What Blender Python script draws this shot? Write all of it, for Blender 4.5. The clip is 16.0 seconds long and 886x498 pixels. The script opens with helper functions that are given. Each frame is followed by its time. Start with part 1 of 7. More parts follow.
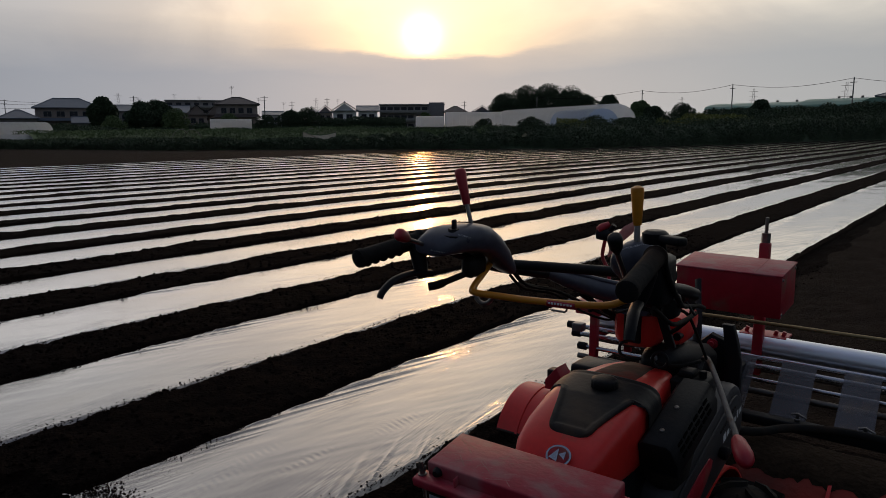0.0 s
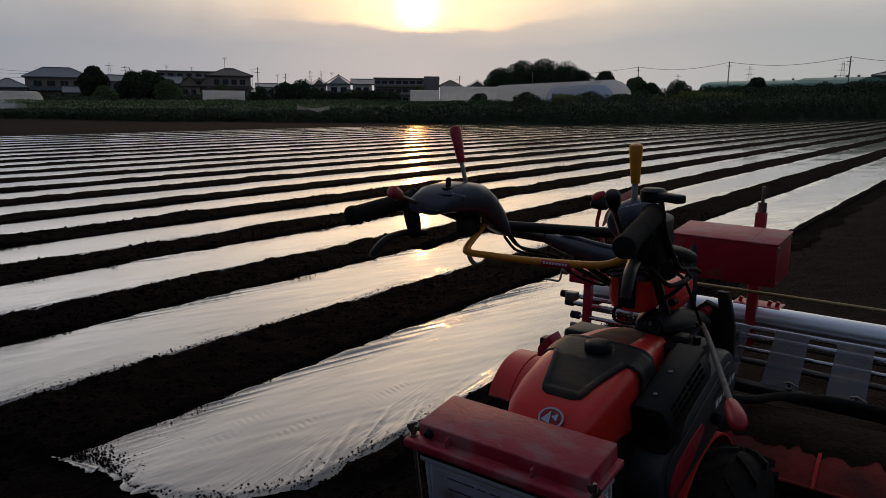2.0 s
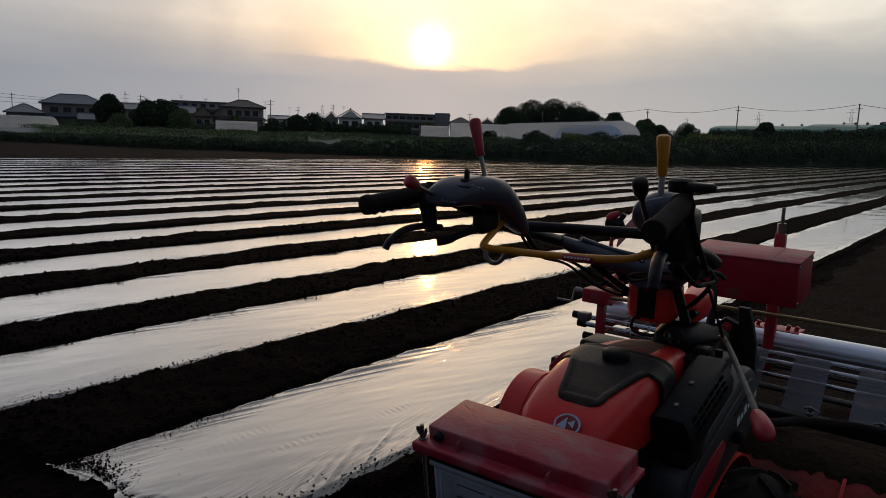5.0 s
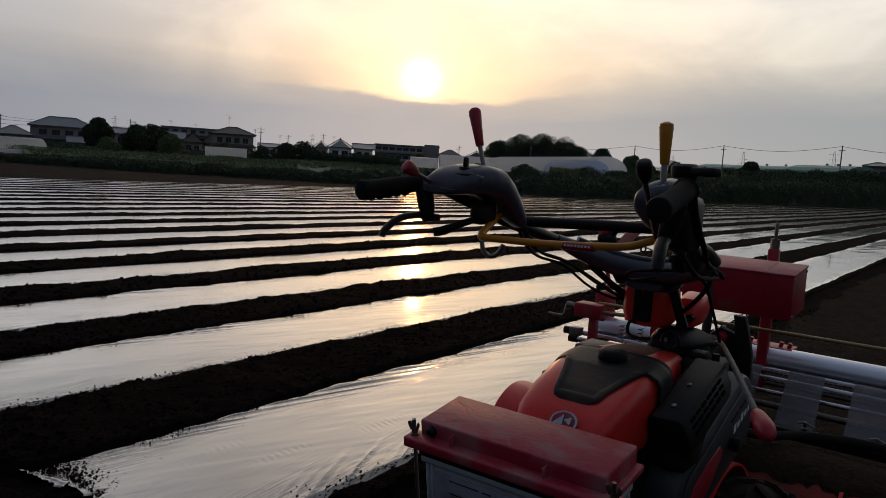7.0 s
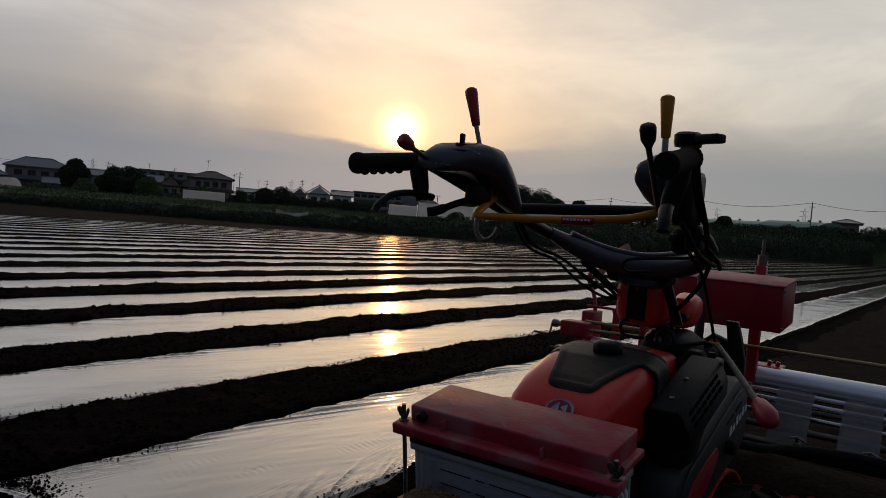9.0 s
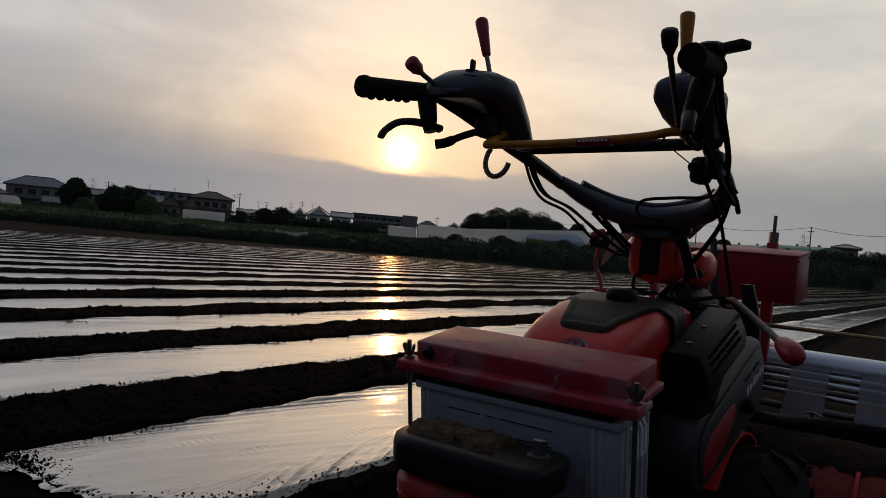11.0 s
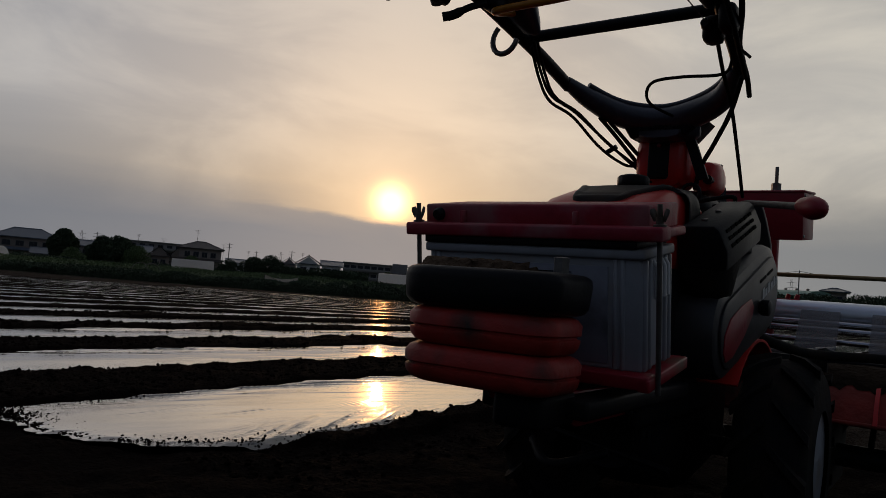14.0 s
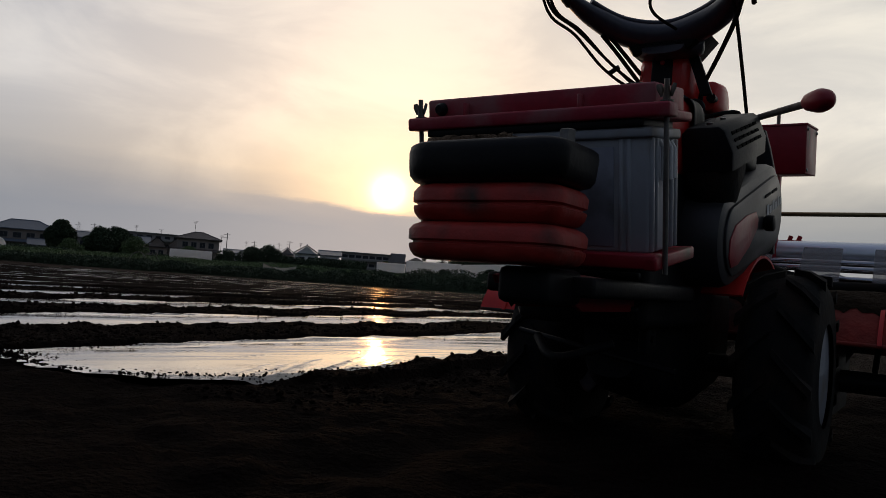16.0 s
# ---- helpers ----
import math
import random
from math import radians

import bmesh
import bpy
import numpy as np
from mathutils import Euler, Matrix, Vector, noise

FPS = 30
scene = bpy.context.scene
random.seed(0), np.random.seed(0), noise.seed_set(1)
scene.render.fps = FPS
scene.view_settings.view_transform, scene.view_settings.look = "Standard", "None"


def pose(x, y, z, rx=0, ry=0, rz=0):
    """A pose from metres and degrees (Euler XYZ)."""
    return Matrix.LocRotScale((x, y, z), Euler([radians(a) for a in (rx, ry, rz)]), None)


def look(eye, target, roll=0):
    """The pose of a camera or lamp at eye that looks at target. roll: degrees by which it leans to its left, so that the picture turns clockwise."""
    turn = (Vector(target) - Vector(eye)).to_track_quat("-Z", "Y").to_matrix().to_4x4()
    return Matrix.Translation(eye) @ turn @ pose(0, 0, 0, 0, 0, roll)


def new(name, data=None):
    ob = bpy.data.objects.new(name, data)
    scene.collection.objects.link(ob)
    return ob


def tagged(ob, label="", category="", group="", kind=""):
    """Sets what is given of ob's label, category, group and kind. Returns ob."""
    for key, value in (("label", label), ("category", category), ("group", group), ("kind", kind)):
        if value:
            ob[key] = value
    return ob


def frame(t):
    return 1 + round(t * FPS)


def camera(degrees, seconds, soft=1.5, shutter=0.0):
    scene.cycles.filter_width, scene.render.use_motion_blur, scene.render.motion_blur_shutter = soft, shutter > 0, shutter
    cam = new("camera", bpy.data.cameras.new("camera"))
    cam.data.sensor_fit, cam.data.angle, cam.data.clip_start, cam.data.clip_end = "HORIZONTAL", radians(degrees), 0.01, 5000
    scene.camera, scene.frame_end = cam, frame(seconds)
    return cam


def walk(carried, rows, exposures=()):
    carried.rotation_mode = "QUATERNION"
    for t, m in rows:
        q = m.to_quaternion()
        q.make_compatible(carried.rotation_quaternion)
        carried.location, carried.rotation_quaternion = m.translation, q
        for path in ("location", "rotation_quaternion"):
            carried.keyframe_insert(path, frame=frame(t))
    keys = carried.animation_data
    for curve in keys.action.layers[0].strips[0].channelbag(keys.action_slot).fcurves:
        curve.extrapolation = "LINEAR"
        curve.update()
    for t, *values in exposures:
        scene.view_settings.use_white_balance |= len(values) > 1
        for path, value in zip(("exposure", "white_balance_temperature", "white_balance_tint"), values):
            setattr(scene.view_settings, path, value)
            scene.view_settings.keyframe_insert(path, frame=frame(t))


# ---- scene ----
from mathutils import Quaternion
from mathutils.bvhtree import BVHTree

cam = camera(62.0, 16.0, soft=0.35)
PATH = [
    (0, (-0.0220, 0.0720, 1.4656), (-1.2269, 1.6334, 1.1332), -0.15),
    (0.5, (-0.0238, 0.0818, 1.4554), (-1.2244, 1.6422, 1.1041), -0.05),
    (1, (-0.0245, 0.0807, 1.4465), (-1.2210, 1.6411, 1.0811), -0.05),
    (1.5, (-0.0254, 0.0786, 1.4405), (-1.2163, 1.6395, 1.0594), 0.26),
    (2, (-0.0359, 0.0893, 1.4242), (-1.2189, 1.6522, 1.0263), 0.57),
    (2.5, (-0.0466, 0.0991, 1.4128), (-1.2259, 1.6626, 1.0069), 0.77),
    (3, (-0.0562, 0.1069, 1.3975), (-1.2417, 1.6694, 1.0065), 0.86),
    (3.5, (-0.0638, 0.1046, 1.3805), (-1.2603, 1.6669, 1.0232), 1.46),
    (4, (-0.0673, 0.1093, 1.3624), (-1.2772, 1.6648, 1.0209), 1.54),
    (6.5, (-0.0937, 0.1097, 1.2572), (-1.2899, 1.6956, 1.0247), 3.26),
    (7, (-0.1010, 0.1143, 1.2291), (-1.2910, 1.7071, 1.0125), 3.47),
    (7.5, (-0.1120, 0.1247, 1.1899), (-1.2939, 1.7262, 0.9943), 3.88),
    (8, (-0.1219, 0.1300, 1.1477), (-1.2932, 1.7435, 0.9904), 4.09),
    (8.5, (-0.1361, 0.1276, 1.1166), (-1.2926, 1.7550, 0.9983), 4.30),
    (9, (-0.1421, 0.1280, 1.0766), (-1.2955, 1.7599, 0.9964), 4.61),
    (11.5, (-0.1900, 0.1880, 0.8307), (-1.3462, 1.8199, 0.8184), 5.00),
    (12, (-0.1984, 0.1949, 0.7647), (-1.3452, 1.8335, 0.7666), 4.61),
    (12.5, (-0.2048, 0.1999, 0.6997), (-1.3469, 1.8416, 0.7227), 4.62),
    (13, (-0.2113, 0.2080, 0.6397), (-1.3632, 1.8422, 0.6896), 4.91),
    (13.5, (-0.2179, 0.2131, 0.5838), (-1.3639, 1.8501, 0.6687), 4.71),
    (14, (-0.2187, 0.2163, 0.5339), (-1.3602, 1.8545, 0.6509), 4.52),
    (14.5, (-0.2187, 0.2257, 0.4920), (-1.3569, 1.8644, 0.6301), 4.22),
    (15, (-0.2217, 0.2280, 0.4491), (-1.3617, 1.8655, 0.5871), 4.02),
    (15.5, (-0.2257, 0.2373, 0.4080), (-1.3678, 1.8741, 0.5371), 4.12),
    (16, (-0.2297, 0.2387, 0.3651), (-1.3659, 1.8821, 0.4542), 4.12),
]
EXPOSURES = [(0.0, 0.15), (4.0, 0.12), (7.0, 0.05), (9.0, -0.32), (11.5, -0.27), (12.5, -0.48), (14.0, -0.64), (14.6, -0.58), (15.2, -0.42), (15.6, -0.27), (16.0, -0.06)]
walk(cam, [(t, look(eye, target, roll)) for t, eye, target, roll in PATH], EXPOSURES)

# ---------------------------------------------------------------- sky and sun
SUN_AZ, SUN_EL = -39.2, 6.6
SUN_DIR = Vector((math.sin(radians(SUN_AZ)) * math.cos(radians(SUN_EL)), math.cos(radians(SUN_AZ)) * math.cos(radians(SUN_EL)), math.sin(radians(SUN_EL))))


def build_world():
    world = bpy.data.worlds.new("evening_sky")
    scene.world = world
    world.use_nodes = True
    nt = world.node_tree
    nt.nodes.clear()
    N = nt.nodes.new

    def link(a, b):
        nt.links.new(a, b)

    def math_node(op, a, b=None, clamp=False):
        n = N("ShaderNodeMath")
        n.operation, n.use_clamp = op, clamp
        for i, v in enumerate((a, b)):
            if v is None:
                continue
            if isinstance(v, (int, float)):
                n.inputs[i].default_value = v
            else:
                link(v, n.inputs[i])
        return n.outputs[0]

    def ramp(fac, stops, smooth=True):
        n = N("ShaderNodeValToRGB")
        if smooth:
            n.color_ramp.interpolation = "EASE"
        while len(n.color_ramp.elements) < len(stops):
            n.color_ramp.elements.new(0.5)
        for e, (p, c) in zip(n.color_ramp.elements, stops):
            e.position, e.color = p, (*c, 1) if len(c) == 3 else c
        link(fac, n.inputs[0])
        return n.outputs[0]

    def mix(fac, a, b, kind="MIX"):
        n = N("ShaderNodeMix")
        n.data_type, n.blend_type = "RGBA", kind
        for sock, v in ((n.inputs[0], fac), (n.inputs[6], a), (n.inputs[7], b)):
            if isinstance(v, (int, float)):
                sock.default_value = v
            elif isinstance(v, tuple):
                sock.default_value = (*v, 1)
            else:
                link(v, sock)
        return n.outputs[2]

    tc = N("ShaderNodeTexCoord")
    way = tc.outputs["Generated"]
    sep = N("ShaderNodeSeparateXYZ")
    link(way, sep.inputs[0])
    z = sep.outputs[2]
    dot = N("ShaderNodeVectorMath")
    dot.operation = "DOT_PRODUCT"
    link(way, dot.inputs[0])
    dot.inputs[1].default_value = SUN_DIR
    d = math_node("MAXIMUM", dot.outputs["Value"], 0.0)

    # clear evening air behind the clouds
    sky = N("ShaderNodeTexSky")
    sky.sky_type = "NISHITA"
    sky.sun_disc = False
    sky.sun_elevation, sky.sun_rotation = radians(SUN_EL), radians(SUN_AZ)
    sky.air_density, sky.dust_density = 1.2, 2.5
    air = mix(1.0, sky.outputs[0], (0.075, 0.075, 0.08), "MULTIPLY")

    # thin high cloud, drawn out level
    mp = N("ShaderNodeMapping")
    mp.inputs["Scale"].default_value = (1.6, 1.6, 4.5)
    mp.inputs["Rotation"].default_value = (0.12, 0.1, 0.3)
    link(way, mp.inputs[0])
    n1 = N("ShaderNodeTexNoise")
    n1.inputs["Scale"].default_value, n1.inputs["Detail"].default_value, n1.inputs["Roughness"].default_value = 2.2, 7.0, 0.55
    n1.inputs["Distortion"].default_value = 0.6
    link(mp.outputs[0], n1.inputs["Vector"])
    veil = ramp(n1.outputs["Fac"], [(0.34, (0, 0, 0)), (0.68, (1, 1, 1))])

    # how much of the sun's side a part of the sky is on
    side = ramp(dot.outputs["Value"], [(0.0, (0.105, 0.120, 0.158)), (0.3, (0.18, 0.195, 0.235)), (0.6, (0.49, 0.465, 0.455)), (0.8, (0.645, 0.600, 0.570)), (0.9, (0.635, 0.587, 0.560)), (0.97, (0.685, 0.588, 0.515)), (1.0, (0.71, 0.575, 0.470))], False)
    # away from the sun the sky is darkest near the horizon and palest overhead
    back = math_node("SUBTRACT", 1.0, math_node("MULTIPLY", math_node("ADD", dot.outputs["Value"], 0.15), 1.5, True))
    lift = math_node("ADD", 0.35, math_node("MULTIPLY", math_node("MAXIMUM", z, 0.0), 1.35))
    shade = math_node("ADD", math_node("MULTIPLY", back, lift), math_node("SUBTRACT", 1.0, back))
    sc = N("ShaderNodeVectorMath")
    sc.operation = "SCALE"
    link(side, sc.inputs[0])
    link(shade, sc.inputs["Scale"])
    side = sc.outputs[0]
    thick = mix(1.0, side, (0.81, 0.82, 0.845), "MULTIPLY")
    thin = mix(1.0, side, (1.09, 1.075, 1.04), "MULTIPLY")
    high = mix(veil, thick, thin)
    # palest a little above the cloud bank, deeper towards the zenith
    level = ramp(z, [(0.10, (0.67, 0.67, 0.67)), (0.22, (0.98, 0.98, 0.98)), (0.40, (0.97, 0.97, 0.96)), (0.50, (0.68, 0.68, 0.69)), (0.65, (0.44, 0.47, 0.50)), (1.0, (0.62, 0.62, 0.67))], False)
    rise_col = N("ShaderNodeVectorMath")
    rise_col.operation = "SCALE"
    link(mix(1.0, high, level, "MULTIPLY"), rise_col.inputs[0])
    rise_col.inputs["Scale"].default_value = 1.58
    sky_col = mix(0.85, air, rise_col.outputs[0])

    # low bank of cloud with an uneven upper edge
    mp2 = N("ShaderNodeMapping")
    mp2.inputs["Scale"].default_value = (5.0, 5.0, 24.0)
    link(way, mp2.inputs[0])
    n2 = N("ShaderNodeTexNoise")
    n2.inputs["Scale"].default_value, n2.inputs["Detail"].default_value, n2.inputs["Roughness"].default_value = 1.6, 8.0, 0.6
    link(mp2.outputs[0], n2.inputs["Vector"])
    # height of the bank's upper edge, from left to right of the sun
    across = N("ShaderNodeVectorMath")
    across.operation = "DOT_PRODUCT"
    link(way, across.inputs[0])
    across.inputs[1].default_value = (math.cos(radians(SUN_AZ)), -math.sin(radians(SUN_AZ)), 0)
    crest = ramp(math_node("ADD", across.outputs["Value"], 0.5, True), [(p + 0.5, (h * 5, h * 5, h * 5)) for p, h in ((-0.37, 0.0985), (-0.15, 0.0985), (-0.07, 0.0945), (-0.02, 0.0880), (0.03, 0.0890), (0.10, 0.0905), (0.15, 0.0990), (0.26, 0.1080), (0.36, 0.1180))], False)
    edge = math_node("SUBTRACT", z, math_node("MULTIPLY", crest, 0.2))
    edge = math_node("ADD", edge, math_node("MULTIPLY", math_node("SUBTRACT", n2.outputs["Fac"], 0.5), -0.024))
    edge = math_node("ADD", edge, 0.5)
    # crisp below the sun, drawn out softly to either side
    far = math_node("MULTIPLY", math_node("ABSOLUTE", across.outputs["Value"]), 4.5, True)
    crisp = ramp(edge, [(0.4955, (1, 1, 1)), (0.4985, (0.75, 0.75, 0.75)), (0.5025, (0, 0, 0))], False)
    dim = ramp(edge, [(0.465, (1, 1, 1)), (0.495, (0.70, 0.70, 0.70)), (0.535, (0, 0, 0))], False)
    bank = mix(far, crisp, dim)
    bank_col = ramp(dot.outputs["Value"], [(0.0, (0.045, 0.05, 0.064)), (0.5, (0.21, 0.216, 0.243)), (0.9, (0.350, 0.355, 0.385)), (1.0, (0.390, 0.380, 0.398))], False)
    low = ramp(z, [(0.0, (1, 1, 1)), (0.09, (0, 0, 0))], False)
    bank_col = mix(low, bank_col, mix(1.0, bank_col, (1.10, 1.08, 1.05), "MULTIPLY"))
    col = mix(mix(1.0, bank, (0.9, 0.9, 0.9), "MULTIPLY"), sky_col, bank_col)

    # the glow round the sun, dimmed by the bank below it
    open_sky = math_node("SUBTRACT", 1.0, math_node("MULTIPLY", bank, 0.93))
    total = col
    for power, strength, tint in ((5200.0, 8.5, (1.0, 0.44, 0.14)), (500.0, 0.32, (1.0, 0.64, 0.36)), (60.0, 0.065, (1.0, 0.74, 0.50))):
        gl = N("ShaderNodeVectorMath")
        gl.operation = "SCALE"
        gl.inputs[0].default_value = tint
        link(math_node("MULTIPLY", math_node("MULTIPLY", math_node("POWER", d, power), strength), open_sky), gl.inputs["Scale"])
        total = mix(1.0, total, gl.outputs[0], "ADD")

    # cooler to the left of the sun, yellower to the right
    cast = ramp(math_node("ADD", math_node("MULTIPLY", across.outputs["Value"], 0.5), 0.5), [(0.25, (0.745, 0.785, 0.835)), (0.36, (0.835, 0.87, 0.915)), (0.44, (0.95, 0.97, 1.0)), (0.5, (0.985, 1.0, 1.02)), (0.72, (1.0, 1.015, 0.97))], False)
    total = mix(1.0, total, cast, "MULTIPLY")
    bg = N("ShaderNodeBackground")
    bg.inputs["Strength"].default_value = 1.0
    link(total, bg.inputs["Color"])
    out = N("ShaderNodeOutputWorld")
    link(bg.outputs[0], out.inputs["Surface"])


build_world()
sun_data = bpy.data.lights.new("sun", "SUN")
sun_data.energy, sun_data.angle, sun_data.color = 0.10, radians(0.6), (1.0, 0.42, 0.13)
sun = new("sun", sun_data)
sun.matrix_world = look(SUN_DIR * 50, (0, 0, 0))

# ---------------------------------------------------------------- materials


def material(name, base, rough=0.5, metal=0.0, vary=0.25, grain=30.0, bump=0.1, dirt=None, dirt_amount=0.0, dirt_scale=6.0, stretch=(1, 1, 1), spec=0.5, rough_vary=0.15, alpha=1.0, trans=0.0, per_object=0.0, depth=0.02):
    """A surface with two scales of variation, dust or soil in patches and fine relief."""
    m = bpy.data.materials.new(name)
    m.use_nodes = True
    nt = m.node_tree
    N, L = nt.nodes.new, nt.links.new
    p = nt.nodes["Principled BSDF"]
    p.inputs["Metallic"].default_value = metal
    p.inputs["Specular IOR Level"].default_value = spec
    p.inputs["Alpha"].default_value = alpha
    p.inputs["Transmission Weight"].default_value = trans
    tc = N("ShaderNodeTexCoord")
    mp = N("ShaderNodeMapping")
    mp.inputs["Scale"].default_value = stretch
    L(tc.outputs["Object"], mp.inputs[0])
    fine = N("ShaderNodeTexNoise")
    fine.inputs["Scale"].default_value, fine.inputs["Detail"].default_value = grain, 6.0
    L(mp.outputs[0], fine.inputs["Vector"])
    wide = N("ShaderNodeTexNoise")
    wide.inputs["Scale"].default_value, wide.inputs["Detail"].default_value = dirt_scale, 5.0
    L(mp.outputs[0], wide.inputs["Vector"])
    ramp = N("ShaderNodeValToRGB")
    lo, hi = [max(0, c * (1 - vary)) for c in base], [min(1, c * (1 + vary)) for c in base]
    ramp.color_ramp.elements[0].position, ramp.color_ramp.elements[0].color = 0.3, (*lo, 1)
    ramp.color_ramp.elements[1].position, ramp.color_ramp.elements[1].color = 0.7, (*hi, 1)
    mixn = N("ShaderNodeMath")
    mixn.operation = "MULTIPLY_ADD"
    L(fine.outputs["Fac"], mixn.inputs[0])
    mixn.inputs[1].default_value = 0.5
    half = N("ShaderNodeMath")
    half.operation = "MULTIPLY"
    L(wide.outputs["Fac"], half.inputs[0])
    half.inputs[1].default_value = 0.5
    L(half.outputs[0], mixn.inputs[2])
    L(mixn.outputs[0], ramp.inputs[0])
    col = ramp.outputs[0]
    if per_object:
        info = N("ShaderNodeObjectInfo")
        hs = N("ShaderNodeHueSaturation")
        mr = N("ShaderNodeMapRange")
        mr.inputs["To Min"].default_value, mr.inputs["To Max"].default_value = 1 - per_object, 1 + per_object
        L(info.outputs["Random"], mr.inputs["Value"])
        L(mr.outputs[0], hs.inputs["Value"])
        L(col, hs.inputs["Color"])
        col = hs.outputs[0]
    if dirt:
        dr = N("ShaderNodeValToRGB")
        dr.color_ramp.elements[0].position, dr.color_ramp.elements[0].color = 0.62 - 0.35 * dirt_amount, (0, 0, 0, 1)
        dr.color_ramp.elements[1].position, dr.color_ramp.elements[1].color = 0.78 - 0.25 * dirt_amount, (1, 1, 1, 1)
        L(wide.outputs["Fac"], dr.inputs[0])
        mx = N("ShaderNodeMix")
        mx.data_type = "RGBA"
        L(dr.outputs[0], mx.inputs[0])
        L(col, mx.inputs[6])
        mx.inputs[7].default_value = (*dirt, 1)
        col = mx.outputs[2]
    L(col, p.inputs["Base Color"])
    rr = N("ShaderNodeMapRange")
    rr.inputs["To Min"].default_value, rr.inputs["To Max"].default_value = max(0.02, rough - rough_vary), min(1, rough + rough_vary)
    L(wide.outputs["Fac"], rr.inputs["Value"])
    L(rr.outputs[0], p.inputs["Roughness"])
    if bump:
        b = N("ShaderNodeBump")
        b.inputs["Strength"].default_value, b.inputs["Distance"].default_value = bump, depth
        L(fine.outputs["Fac"], b.inputs["Height"])
        L(b.outputs[0], p.inputs["Normal"])
    return m


DUST = (0.16, 0.10, 0.065)
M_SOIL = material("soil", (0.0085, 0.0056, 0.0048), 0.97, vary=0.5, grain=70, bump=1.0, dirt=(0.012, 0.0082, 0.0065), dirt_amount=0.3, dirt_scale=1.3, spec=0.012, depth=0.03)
M_SOIL_DRY = material("dry_topsoil", (0.021, 0.014, 0.0105), 0.97, vary=0.5, grain=60, bump=0.9, dirt=(0.018, 0.012, 0.009), dirt_amount=0.3, dirt_scale=1.0, spec=0.03, depth=0.03)
M_GRASS = material("grass", (0.035, 0.055, 0.018), 0.9, vary=0.5, grain=1.5, bump=0.4, dirt=(0.05, 0.045, 0.02), dirt_amount=0.4, dirt_scale=0.12, spec=0.2)
M_LEAF = material("leaves", (0.115, 0.165, 0.070), 0.7, vary=0.55, grain=2.5, bump=0, dirt_scale=0.6, spec=0.3)
M_LEAF_DARK = material("dark_leaves", (0.054, 0.080, 0.044), 0.75, vary=0.5, grain=2.0, bump=0, dirt_scale=0.5, spec=0.3)
M_LEAF_LIGHT = material("yellow_green_leaves", (0.17, 0.19, 0.05), 0.75, vary=0.4, grain=2.0, bump=0, spec=0.3)
M_BARK = material("bark", (0.07, 0.05, 0.035), 0.95, vary=0.4, grain=14, bump=0.6, stretch=(1, 1, 0.3), spec=0.2)
M_RED = material("red_paint", (0.36, 0.011, 0.026), 0.42, vary=0.18, grain=40, bump=0.05, dirt=DUST, dirt_amount=0.12, dirt_scale=9)
M_RED_DUSTY = material("dusty_red_paint", (0.40, 0.020, 0.045), 0.52, vary=0.22, grain=60, bump=0.08, dirt=(0.36, 0.12, 0.13), dirt_amount=0.45, dirt_scale=13, stretch=(1, 1.6, 1))
M_ORANGE = material("orange_red_plastic", (0.74, 0.034, 0.028), 0.34, vary=0.10, grain=50, bump=0.03, dirt=DUST, dirt_amount=0.02, dirt_scale=7)
M_COWL_DUST = material("brown_dust_on_orange", (0.30, 0.035, 0.02), 0.85, vary=0.3, grain=40, bump=0.2, dirt=(0.10, 0.052, 0.032), dirt_amount=0.9, dirt_scale=9)
M_CAKE = material("caked_soil", (0.035, 0.024, 0.016), 0.97, vary=0.4, grain=60, bump=0.8, spec=0.05)
M_CHALK = material("chalk", (0.42, 0.15, 0.15), 0.9, vary=0.2, grain=200, bump=0)
M_ORANGE_DIRTY = material("soil_caked_orange_paint", (0.36, 0.030, 0.016), 0.75, vary=0.25, grain=40, bump=0.35, dirt=(0.035, 0.024, 0.017), dirt_amount=0.80, dirt_scale=5)
M_WEIGHT = material("soiled_red_casting", (0.46, 0.032, 0.022), 0.55, vary=0.25, grain=30, bump=0.25, dirt=(0.06, 0.035, 0.025), dirt_amount=0.32, dirt_scale=9)
M_BLACK = material("black_plastic", (0.0095, 0.0095, 0.011), 0.48, spec=0.2, vary=0.25, grain=90, bump=0.05, dirt=(0.022, 0.018, 0.016), dirt_amount=0.18, dirt_scale=8)
M_NAVY = material("dark_blue_plastic", (0.066, 0.068, 0.090), 0.34, vary=0.2, grain=80, bump=0.02, dirt=(0.07, 0.06, 0.055), dirt_amount=0.12, dirt_scale=12)
M_TANK = material("dusty_black_tank", (0.016, 0.016, 0.017), 0.55, spec=0.2, vary=0.3, grain=70, bump=0.06, dirt=(0.06, 0.042, 0.03), dirt_amount=0.28, dirt_scale=7)
M_GREY = material("grey_plastic", (0.034, 0.034, 0.037), 0.45, vary=0.15, grain=70, bump=0.03, dirt=(0.05, 0.04, 0.032), dirt_amount=0.2, dirt_scale=7)
M_SLOT = material("dark_opening", (0.002, 0.002, 0.002), 0.9, vary=0.2, bump=0, spec=0.05)
M_RUBBER = material("rubber", (0.012, 0.0115, 0.011), 0.85, spec=0.2, vary=0.3, grain=60, bump=0.15, dirt=(0.028, 0.019, 0.014), dirt_amount=0.4, dirt_scale=12)
M_STEEL = material("dull_steel", (0.22, 0.21, 0.20), 0.42, 0.9, vary=0.25, grain=80, bump=0.06, dirt=(0.13, 0.085, 0.05), dirt_amount=0.25, dirt_scale=14)
